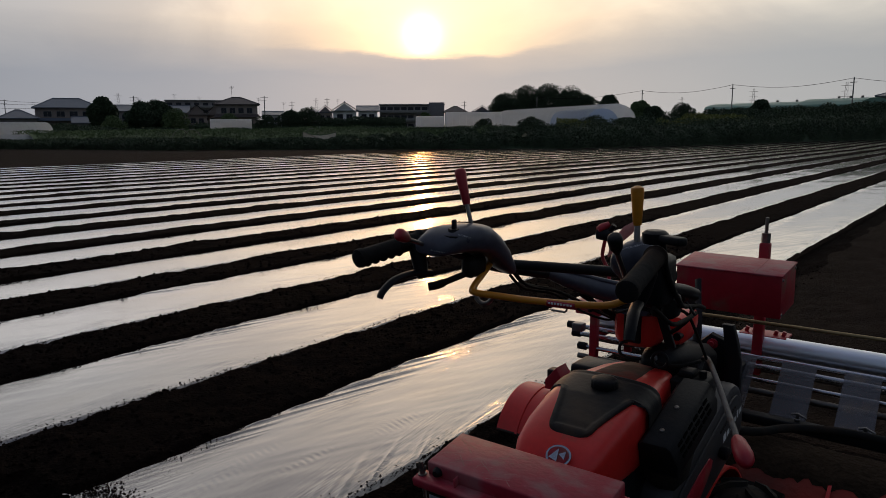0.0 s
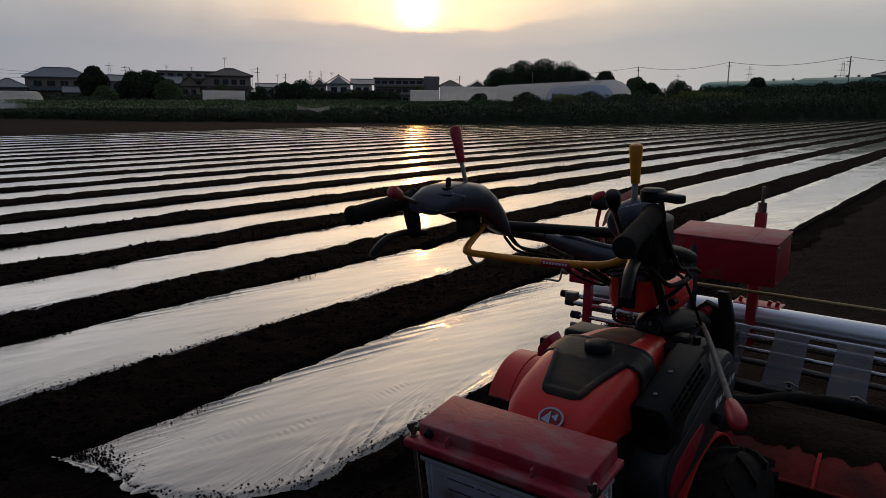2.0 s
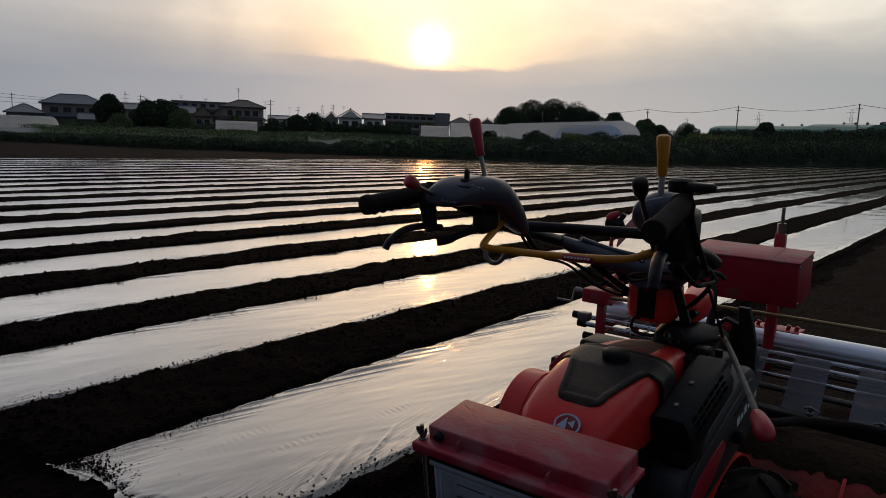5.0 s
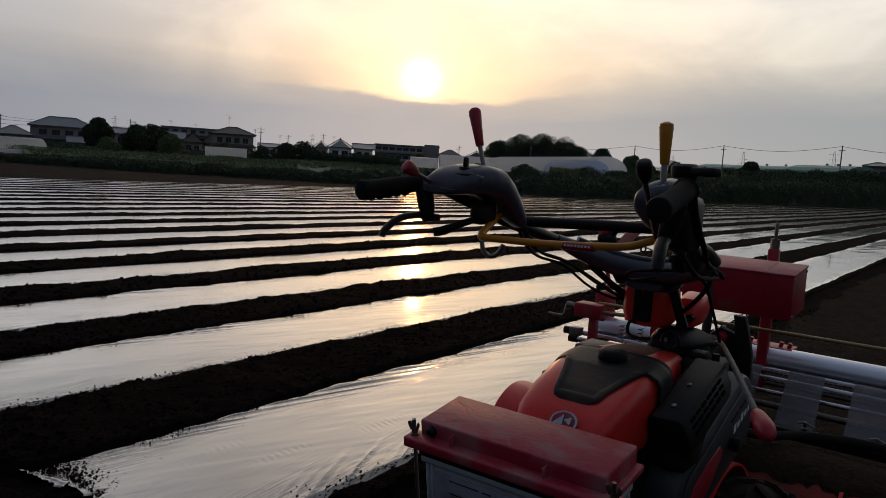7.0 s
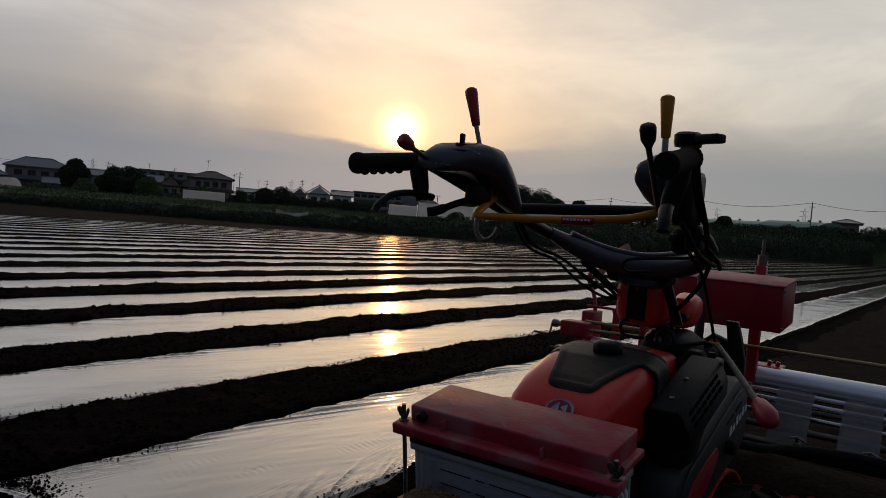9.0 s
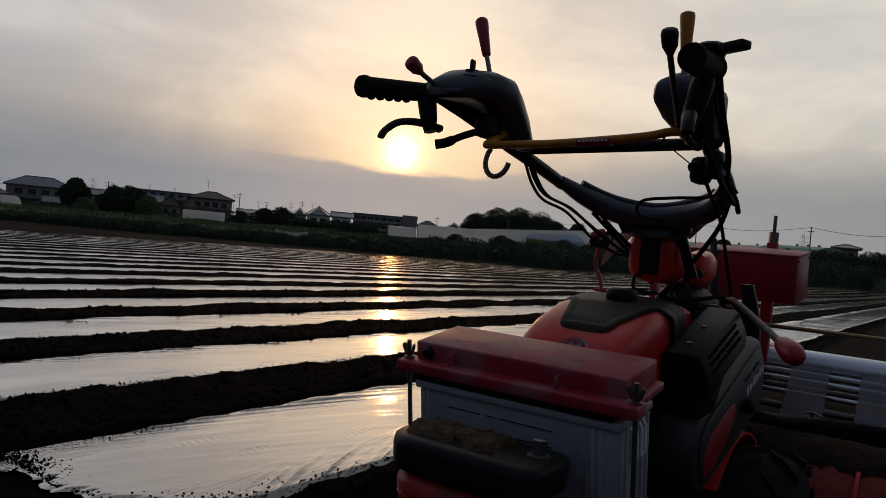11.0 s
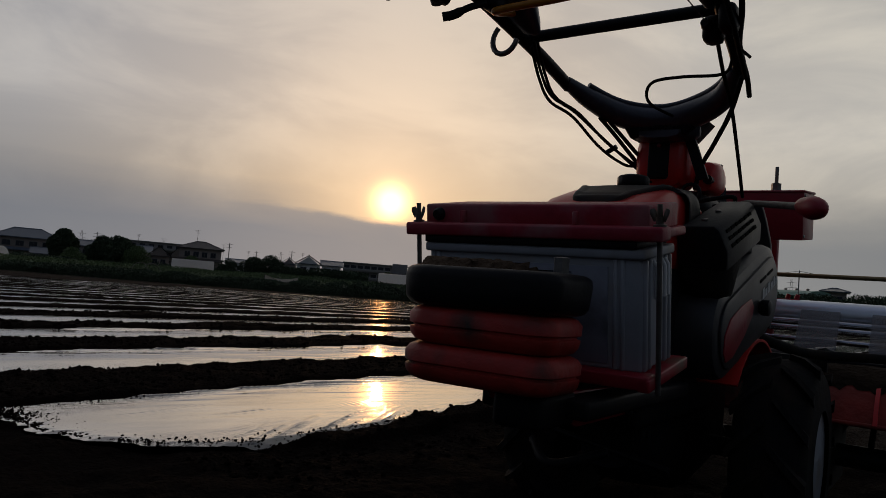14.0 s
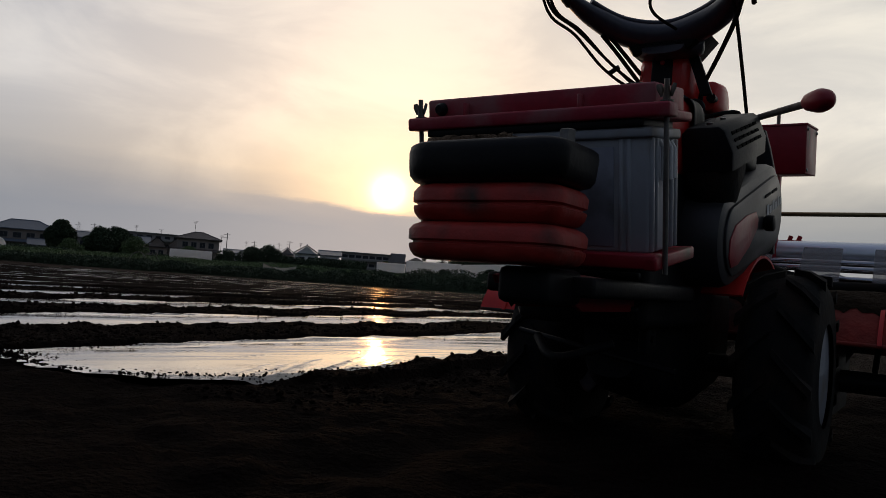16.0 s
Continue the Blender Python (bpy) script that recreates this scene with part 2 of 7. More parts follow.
M_LEVER = material("greyed_steel", (0.13, 0.125, 0.12), 0.6, 0.15, spec=0.3, vary=0.3, grain=90, bump=0.08, dirt=(0.07, 0.05, 0.035), dirt_amount=0.3, dirt_scale=30)
M_CHROME = material("bright_steel", (0.55, 0.56, 0.60), 0.2, 1.0, vary=0.12, grain=60, bump=0.02, rough_vary=0.08)
M_ROLL = material("wound_silver_film", (0.84, 0.88, 0.95), 0.42, 1.0, vary=0.06, grain=8, bump=0.03, stretch=(0.3, 3, 3), rough_vary=0.08)
M_BRASS = material("tarnished_tube", (0.32, 0.24, 0.12), 0.45, 0.7, vary=0.3, grain=50, bump=0.05)
M_YELLOW = material("yellow_paint", (0.62, 0.235, 0.015), 0.4, vary=0.15, grain=60, bump=0.03, dirt=DUST, dirt_amount=0.1, dirt_scale=20)
M_LABEL = material("blue_grey_label", (0.25, 0.26, 0.32), 0.4, vary=0.12, grain=30, bump=0.02, dirt=(0.10, 0.09, 0.09), dirt_amount=0.3, dirt_scale=9)
M_WHITE = material("white_plastic", (0.36, 0.38, 0.42), 0.5, vary=0.08, grain=40, bump=0.03, dirt=(0.30, 0.26, 0.22), dirt_amount=0.25, dirt_scale=10)
M_MARK = material("white_print", (0.75, 0.75, 0.75), 0.6, vary=0.05, bump=0)
M_PINK = material("pink_tape", (0.62, 0.26, 0.22), 0.6, vary=0.2, grain=60, bump=0.1)
M_MUD = material("dried_soil", (0.13, 0.085, 0.055), 0.95, vary=0.35, grain=90, bump=0.8, spec=0.1)
M_CLEAR = material("clear_plastic_sheet", (0.13, 0.13, 0.15), 0.35, vary=0.1, grain=25, bump=0.1, alpha=0.55, dirt=(0.25, 0.2, 0.17), dirt_amount=0.25, dirt_scale=14)
M_GLASS = material("window_glass", (0.03, 0.035, 0.045), 0.08, vary=0.1, bump=0, rough_vary=0.03)
M_WALL_CREAM = material("cream_render", (0.30, 0.25, 0.225), 0.9, vary=0.12, grain=3, bump=0.1, per_object=0.15)
M_WALL_WHITE = material("white_render", (0.82, 0.81, 0.80), 0.9, vary=0.08, grain=3, bump=0.1)
M_WALL_GREY = material("grey_render", (0.27, 0.25, 0.25), 0.9, vary=0.15, grain=3, bump=0.1, per_object=0.2)
M_ROOF = material("grey_roof_tile", (0.10, 0.118, 0.15), 0.40, vary=0.25, grain=4, bump=0.4, per_object=0.25)
M_ROOF_BROWN = material("brown_roof_tile", (0.085, 0.068, 0.065), 0.6, vary=0.25, grain=4, bump=0.4)
M_CONCRETE = material("concrete", (0.28, 0.27, 0.255), 0.9, vary=0.2, grain=5, bump=0.2)
M_POLY = material("greenhouse_film", (0.80, 0.82, 0.84), 0.35, vary=0.1, grain=2, bump=0.1, dirt=(0.4, 0.4, 0.38), dirt_amount=0.3, dirt_scale=0.7)
M_POLY_BLUE = material("blue_greenhouse_film", (0.30, 0.38, 0.50), 0.35, vary=0.1, grain=2, bump=0.1)
for _m in (M_POLY, M_POLY_BLUE):
    # thin sheet: lets the light behind it through
    _n, _l = _m.node_tree.nodes, _m.node_tree.links
    _p, _o = _n["Principled BSDF"], _n["Material Output"]
    _t, _x = _n.new("ShaderNodeBsdfTranslucent"), _n.new("ShaderNodeMixShader")
    _t.inputs["Color"].default_value = (0.93, 0.93, 0.94, 1) if _m == M_POLY else (0.62, 0.72, 0.88, 1)
    _x.inputs[0].default_value = 0.8
    _v, _y = _n.new("ShaderNodeBsdfTransparent"), _n.new("ShaderNodeMixShader")
    _y.inputs[0].default_value = 0.14
    _l.new(_p.outputs[0], _x.inputs[1])
    _l.new(_t.outputs[0], _x.inputs[2])
    _l.new(_x.outputs[0], _y.inputs[1])
    _l.new(_v.outputs[0], _y.inputs[2])
    _l.new(_y.outputs[0], _o.inputs["Surface"])
M_GREEN_SHED = material("green_sheet_metal", (0.14, 0.29, 0.23), 0.5, vary=0.12, grain=4, bump=0.1, stretch=(3, 3, 0.2))
M_NET = material("shade_net", (0.80, 0.68, 0.54), 0.9, vary=0.15, grain=20, bump=0.2)


def film_material(name, gloss, slack_bump, reflect_tone):
    """Silvery mulch film: taut along the middle, fine pleats towards the buried edges, crumbs of soil in specks. The
    last argument scales the base colour by how bright a reflection the row shows.
    """
    m = bpy.data.materials.new(name)
    m.use_nodes = True
    nt = m.node_tree
    N, L = nt.nodes.new, nt.links.new
    p = nt.nodes["Principled BSDF"]
    tc = N("ShaderNodeTexCoord")

    def calc(op, a, b=None, clamp=False):
        n = N("ShaderNodeMath")
        n.operation, n.use_clamp = op, clamp
        for k, v in enumerate((a, b)):
            if isinstance(v, (int, float)):
                n.inputs[k].default_value = v
            elif v is not None:
                L(v, n.inputs[k])
        return n.outputs[0]

    def noise_at(scale, stretch, detail=4.0, rot=0.0, distortion=0.0):
        turn, mp = N("ShaderNodeMapping"), N("ShaderNodeMapping")
        turn.inputs["Rotation"].default_value = (0, 0, rot)
        mp.inputs["Scale"].default_value = stretch
        L(tc.outputs["Object"], turn.inputs[0])
        L(turn.outputs[0], mp.inputs[0])
        n = N("ShaderNodeTexNoise")
        n.inputs["Scale"].default_value, n.inputs["Detail"].default_value, n.inputs["Distortion"].default_value = scale, detail, distortion
        L(mp.outputs[0], n.inputs["Vector"])
        return n.outputs["Fac"]

    sep = N("ShaderNodeSeparateXYZ")
    L(tc.outputs["Object"], sep.inputs[0])
    off = calc("ABSOLUTE", sep.outputs[0])
    hemmed = calc("MULTIPLY", calc("SUBTRACT", off, 0.16), 3.6, True)
    # pleats slant away from each edge and come in bundles
    right = calc("GREATER_THAN", sep.outputs[0], 0.0)
    slant = calc("ADD", calc("MULTIPLY", noise_at(7.0, (12.0, 0.30, 1), 3.0, -0.16, 0.2), right), calc("MULTIPLY", noise_at(7.0, (12.0, 0.30, 1), 3.0, 0.14, 0.2), calc("SUBTRACT", 1.0, right)))
    bundle = calc("MULTIPLY", calc("SUBTRACT", noise_at(3.0, (1.6, 0.7, 1), 3.0), 0.40), 5.0, True)
    pleat = calc("MULTIPLY", slant, calc("ADD", calc("MULTIPLY", calc("MULTIPLY", hemmed, bundle), 0.75), calc("MULTIPLY", bundle, 0.06)))
    cross = noise_at(5.0, (9.0, 0.9, 1), 4.0, -0.7)
    slack = noise_at(8.0, (2.6, 0.55, 1), 3.0, 0.04)
    b1, b2, b3 = N("ShaderNodeBump"), N("ShaderNodeBump"), N("ShaderNodeBump")
    b1.inputs["Strength"].default_value, b1.inputs["Distance"].default_value = 1.0, 0.012
    b2.inputs["Strength"].default_value, b2.inputs["Distance"].default_value = 0.10, 0.006
    b3.inputs["Strength"].default_value, b3.inputs["Distance"].default_value = slack_bump, 0.02
    L(pleat, b1.inputs["Height"])
    L(cross, b2.inputs["Height"])
    L(slack, b3.inputs["Height"])
    L(b3.outputs[0], b2.inputs["Normal"])
    L(b2.outputs[0], b1.inputs["Normal"])
    L(b1.outputs[0], p.inputs["Normal"])
    speck = noise_at(85.0, (1, 0.8, 1), 6.0)
    patch = noise_at(2.6, (1, 0.6, 1), 3.0)
    dirt = calc("ADD", calc("MULTIPLY", patch, 0.34), calc("ADD", speck, calc("MULTIPLY", hemmed, 0.035)))
    ramp = N("ShaderNodeValToRGB")
    ramp.color_ramp.elements[0].position, ramp.color_ramp.elements[1].position = 0.865, 0.89
    L(dirt, ramp.inputs[0])
    # dust in patches, both stops scaled by the row's painted-in reflection brightness
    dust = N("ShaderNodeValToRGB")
    dust.color_ramp.elements[0].position, dust.color_ramp.elements[0].color = 0.35, (0.42 * reflect_tone, 0.415 * reflect_tone, 0.43 * reflect_tone, 1)
    dust.color_ramp.elements[1].position, dust.color_ramp.elements[1].color = 0.75, (0.35 * reflect_tone, 0.34 * reflect_tone, 0.34 * reflect_tone, 1)
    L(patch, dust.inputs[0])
    mx = N("ShaderNodeMix")
    mx.data_type = "RGBA"
    L(ramp.outputs[0], mx.inputs[0])
    L(dust.outputs[0], mx.inputs[6])
    mx.inputs[7].default_value = (0.02, 0.014, 0.010, 1)
    L(mx.outputs[2], p.inputs["Base Color"])
    mr = N("ShaderNodeMapRange")
    mr.inputs["To Min"].default_value, mr.inputs["To Max"].default_value = gloss, 0.9
    L(ramp.outputs[0], mr.inputs["Value"])
    L(mr.outputs[0], p.inputs["Roughness"])
    inv = N("ShaderNodeMapRange")
    inv.inputs["To Min"].default_value, inv.inputs["To Max"].default_value = 0.85, 0.0
    L(ramp.outputs[0], inv.inputs["Value"])
    L(inv.outputs[0], p.inputs["Metallic"])
    # clear plastic skin over the silver
    skin = N("ShaderNodeMapRange")
    skin.inputs["To Min"].default_value, skin.inputs["To Max"].default_value = 0.9, 0.0
    L(ramp.outputs[0], skin.inputs["Value"])
    L(skin.outputs[0], p.inputs["Coat Weight"])
    p.inputs["Coat Roughness"].default_value = 0.07
    return m


# same film: reflected sky put into base colour, near rows darker, farther ones paler
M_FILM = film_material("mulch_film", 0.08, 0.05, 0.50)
M_FILM_FAR_BRIGHT = film_material("far_bright_mulch_film", 0.15, 0.08, 1.12)
M_FILM_CREASED_BRIGHT = film_material("creased_bright_mulch_film", 0.11, 0.18, 0.95)

# ---------------------------------------------------------------- mesh tools


def mesh_of(name, bm, mat):
    me = bpy.data.meshes.new(name)
    bm.normal_update()
    bm.to_mesh(me)
    bm.free()
    for x in (mat if isinstance(mat, (list, tuple)) else [mat]):
        me.materials.append(x)
    return me


SQUARE = []


def part(name, bm, mat, parent, label=""):
    """Links a bmesh as one mesh object under a thing or part; its vertices are in the thing's own space."""
    if SQUARE:
        bm.transform(SQUARE[-1])
    ob = new(name, mesh_of(name, bm, mat))
    ob.parent = parent
    if label:
        ob["label"] = label
    return ob


def thing(name, label, category, at=(0, 0, 0), group="", kind=""):
    ob = new(name)
    ob.location = at
    ob.empty_display_size = 0.1
    return tagged(ob, label, category, group, kind)


def single(name, bm, mat, label, category, at=(0, 0, 0), group="", kind=""):
    ob = new(name, mesh_of(name, bm, mat))
    ob.location = at
    return tagged(ob, label, category, group, kind)


def smooth(bm, angle=40):
    for f in bm.faces:
        f.smooth = True
    for e in bm.edges:
        if len(e.link_faces) == 2 and e.calc_face_angle(0) > radians(angle):
            e.smooth = False
    return bm


def box(x0, x1, y0, y1, z0, z1, bevel=0.004, seg=2, m=None, bm=None):
    own = bmesh.new()
    bmesh.ops.create_cube(own, size=1)
    for v in own.verts:
        v.co = Vector((x0 + (v.co.x + 0.5) * (x1 - x0), y0 + (v.co.y + 0.5) * (y1 - y0), z0 + (v.co.z + 0.5) * (z1 - z0)))
    if bevel:
        bmesh.ops.bevel(own, geom=list(own.edges), offset=bevel, segments=seg, affect="EDGES", profile=0.5)
        smooth(own, 60)
    if m is not None:
        own.transform(m)
    return join(bm, own)


def join(bm, own):
    if bm is None:
        return own
    me = bpy.data.meshes.new("tmp")
    own.to_mesh(me)
    own.free()
    bm.from_mesh(me)
    bpy.data.meshes.remove(me)
    return bm


def spline(points, steps=8):
    """Points on a smooth line through the given ones."""
    P = [Vector(p) for p in points]
    P = [P[0] * 2 - P[1]] + P + [P[-1] * 2 - P[-2]]
    out = []
    for i in range(1, len(P) - 2):
        for k in range(steps):
            t = k / steps
            a, b, c, d = P[i - 1:i + 3]
            out.append(0.5 * ((2 * b) + (c - a) * t + (2 * a - 5 * b + 4 * c - d) * t * t + (3 * b - a - 3 * c + d) * t ** 3))
    out.append(P[-2])
    return out


def tube(points, radius, seg=10, caps=True, flat=None, bm=None, round_end=0.0):
    """A tube along points; radius a number or one for each point; flat: (wide, high) factors, the first across and level."""
    own = bmesh.new()
    P = [Vector(p) for p in points]
    R = radius if isinstance(radius, (list, tuple)) else [radius] * len(P)
    rings, side = [], None
    for i, p in enumerate(P):
        t = (P[min(i + 1, len(P) - 1)] - P[max(i - 1, 0)]).normalized()
        if side is None:
            side = t.cross(Vector((0, 0, 1)))
            if side.length < 0.05:
                side = Vector((1, 0, 0))
        side = (side - t * side.dot(t)).normalized()
        up = side.cross(t)
        wide, high = flat or (1, 1)
        rings.append([own.verts.new(p + R[i] * (side * math.cos(2 * math.pi * k / seg) * wide + up * math.sin(2 * math.pi * k / seg) * high)) for k in range(seg)])
    for a, b in zip(rings, rings[1:]):
        for k in range(seg):
            own.faces.new((a[k], a[(k + 1) % seg], b[(k + 1) % seg], b[k]))
    if caps:
        own.faces.new(rings[0][::-1])
        own.faces.new(rings[-1])
    bmesh.ops.recalc_face_normals(own, faces=list(own.faces))
    return join(bm, smooth(own, 50))


def rod(a, b, radius, seg=10, bm=None):
    return tube([a, b], radius, seg, bm=bm)


def turned(a, b, profile, seg=16, bm=None):
    """A body turned round the line a-b; profile: (share of the way, radius)."""
    a, b = Vector(a), Vector(b)
    return tube([a + (b - a) * s for s, r in profile], [max(r, 0.0004) for s, r in profile], seg, bm=bm)


def loft(rows, seg=20, power=2.6, bm=None, caps=True):
    """Skin over upright cross-sections (y, x middle, half width, z low, z high) with rounded-square outlines."""
    own = bmesh.new()
    rings = []
    for y, xm, hw, z0, z1 in rows:
        ring = []
        for k in range(seg):
            a = 2 * math.pi * k / seg
            c, s = math.cos(a), math.sin(a)
            ring.append(own.verts.new((xm + hw * math.copysign(abs(c) ** (2 / power), c), y, (z0 + z1) / 2 + (z1 - z0) / 2 * math.copysign(abs(s) ** (2 / power), s))))
        rings.append(ring)
    for a, b in zip(rings, rings[1:]):
        for k in range(seg):
            own.faces.new((a[k], a[(k + 1) % seg], b[(k + 1) % seg], b[k]))
    if caps:
        own.faces.new(rings[0][::-1])
        own.faces.new(rings[-1])
    bmesh.ops.recalc_face_normals(own, faces=list(own.faces))
    return join(bm, smooth(own, 45))


def plate(outline, axis, lo, hi, bevel=0.003, bm=None):
    """An outline in two coordinates, made solid from lo to hi along an axis ('x': outline is y, z; 'z': x, y; 'y': x, z)."""
    own = bmesh.new()

    def place(p, h):
        return {"x": (h, p[0], p[1]), "y": (p[0], h, p[1]), "z": (p[0], p[1], h)}[axis]

    a = [own.verts.new(place(p, lo)) for p in outline]
    b = [own.verts.new(place(p, hi)) for p in outline]
    own.faces.new(a)
    own.faces.new(b[::-1])
    n = len(outline)
    for k in range(n):
        own.faces.new((a[k], b[k], b[(k + 1) % n], a[(k + 1) % n]))
    bmesh.ops.recalc_face_normals(own, faces=list(own.faces))
    if bevel:
        rim = [e for e in own.edges if all(len(f.verts) > 3 for f in e.link_faces) and (e.verts[0] in a) == (e.verts[1] in a)]
        bmesh.ops.bevel(own, geom=rim, offset=bevel, segments=2, affect="EDGES", profile=0.5)
    return join(bm, smooth(own, 40))


def arc(cx, cy, r, a0, a1, n):
    return [(cx + r * math.cos(radians(a0 + (a1 - a0) * k / n)), cy + r * math.sin(radians(a0 + (a1 - a0) * k / n))) for k in range(n + 1)]


def round_box(x0, x1, y0, y1, r, n=5):
    """Outline of a rectangle with round corners; r: radii of the corners from low-low, anticlockwise."""
    r = r if isinstance(r, (list, tuple)) else [r] * 4
    return (arc(x0 + r[0], y0 + r[0], r[0], 180, 270, n) + arc(x1 - r[1], y0 + r[1], r[1], 270, 360, n)
            + arc(x1 - r[2], y1 - r[2], r[2], 0, 90, n) + arc(x0 + r[3], y1 - r[3], r[3], 90, 180, n))


def raw(verts, faces, mats=None, smooth_faces=False):
    """A mesh from arrays, for large sheets and foliage."""
    me = bpy.data.meshes.new("sheet")
    me.from_pydata(verts, [], faces)
    if smooth_faces:
        me.polygons.foreach_set("use_smooth", [True] * len(me.polygons))
    if mats is not None:
        me.polygons.foreach_set("material_index", mats)
    me.update()
    return me


_lattice = np.random.RandomState(5).rand(256, 256)


def rough(x, y, scale, octaves=3):
    """Smooth value noise on arrays, about -1 to 1."""
    total, amp, norm = np.zeros(np.broadcast(x, y).shape), 1.0, 0.0
    for o in range(octaves):
        u, v = x * scale + 17.3 * o, y * scale + 9.1 * o
        i, j = np.floor(u).astype(int), np.floor(v).astype(int)
        f, g = u - i, v - j
        f, g = f * f * (3 - 2 * f), g * g * (3 - 2 * g)
        a, b = _lattice[i % 256, j % 256], _lattice[(i + 1) % 256, j % 256]
        c, d = _lattice[i % 256, (j + 1) % 256], _lattice[(i + 1) % 256, (j + 1) % 256]
        total += amp * ((a * (1 - f) + b * f) * (1 - g) + (c * (1 - f) + d * f) * g)
        norm += amp
        amp *= 0.5
        scale *= 2.1
    return total / norm * 2 - 1


# ---------------------------------------------------------------- the field
PITCH, FIRST, ROWS_N = 1.52, -2.42, 20
FILM_Z = 0.045
# far edge of the field, as compass direction and distance
EDGE_AZ = [-95.0, -80.0, -68.0, -57.8, -41.3, -28.0, -16.0, -7.0, 3.0]
EDGE_D = [95.0, 84.0, 71.0, 60.0, 57.0, 58.5, 75.0, 103.0, 150.0]


def edge_distance(x, y):
    return np.interp(np.degrees(np.arctan2(x, np.maximum(y, 0.001))), EDGE_AZ, EDGE_D)


def lie(x, y):
    """The gentle fall of the land away from the corner of the field."""
    return -0.0075 * (np.minimum(np.sqrt(x * x + y * y + 16.0), 62.0) - 4.0)


def hem(x):
    """Where the loose near end of the first film lies."""
    return np.interp(x, [-2.90, -2.83, -2.72, -2.57, -2.39, -2.20, -2.06, -1.96, -1.90, -1.84], [1.27, 1.29, 1.34, 1.37, 1.335, 1.40, 1.50, 1.66, 1.80, 1.92])


def film_mid(i):
    """Middle of a film; the first one was laid wider."""
    return np.where(i < 0.5, -2.375, -2.466 - PITCH * i)


def film_half(i):
    return np.where(i < 0.5, 0.465, 0.436)


def spread(i, y, side):
    """How much wider the first film lies further along the row."""
    return np.where(i < 0.5, np.where(side < 0, 0.034 * np.clip((y - 2.0) / 1.6, 0, 1), 0.022 * np.clip((y - 3.5) / 3.0, 0, 1)), 0.0)


def soil_height(x, y):
    """Ground height: low ridges of loose soil between the films, a hollow under each film, clods everywhere."""
    s = (x - FIRST) / PITCH
    i = np.round(s)
    side = x - film_mid(-i)
    off = np.abs(side)
    start = np.where(i == 0, hem(x) - 0.015, 0.6 + 0.5 * np.sin(-i * 2.3))
    near = np.clip(1.5 - np.hypot(x, y) / 24, 0.3, 1.0)
    clod = (0.010 * np.abs(rough(x, y, 24.0, 2)) + 0.012 * rough(x, y, 9.0, 2) + 0.014 * rough(x, y, 2.6, 2)) * near
    # loose soil thrown unevenly on the near edge, a cleaner line on the far one
    wob = np.where(side > 0, 0.026 * rough(i * 7.7, y, 1.1, 3) + 0.018 * rough(x, y, 9.0, 2), 0.022 * rough(i * 5.1 + 40, y, 0.7, 2) + 0.008 * rough(x, y, 9.0, 2))
    up = np.clip((off - (film_half(-i) + spread(-i, y, side) - 0.055) + wob * 0.7) / 0.09, 0, 1)
    crest = (0.062 + 0.007 * np.clip((-x - 4.5) / 2.0, 0, 1) + 0.014 * rough(x * 0.3, y, 0.9, 2)) * (1 - 0.20 * np.clip((-x - 8) / 7.0, 0, 1))
    ridge = crest * up * up * (3 - 2 * up) + clod * np.clip(up * 1.5, 0, 1)
    inside = np.hypot(x, y) < edge_distance(x, y) - 1.5
    in_rows = (s < 0.42) & (s > -ROWS_N + 0.55) & inside
    blend = np.clip((y - start) / 0.05, 0, 1)
    flat = 0.030 + clod * 1.1 + 0.008 * rough(x, y, 0.8, 2)
    z = np.where(in_rows, flat * (1 - blend) + ridge * blend, flat)
    tracks = 0.030 * (np.exp(-((x + 0.53) / 0.10) ** 2) + np.exp(-((x + 1.12) / 0.10) ** 2)) * np.clip(2.1 - y, 0.0, 1.0)
    z = z - np.where(x > -1.7, tracks, 0)
    # soil heaped in the notch of the film's loose end
    z = z + 0.022 * np.exp(-(((x + 2.52) / 0.10) ** 2 + ((y - 1.33) / 0.06) ** 2)) * (1 + 0.8 * rough(x, y, 14.0, 2))
    return z * np.where(inside, 1.0, 0.3) + lie(x, y)


def lines(*spans):
    out = []
    for a, b, step in spans:
        out += list(np.arange(a, b, step))
    return np.array(sorted(set(np.round(out, 4))))


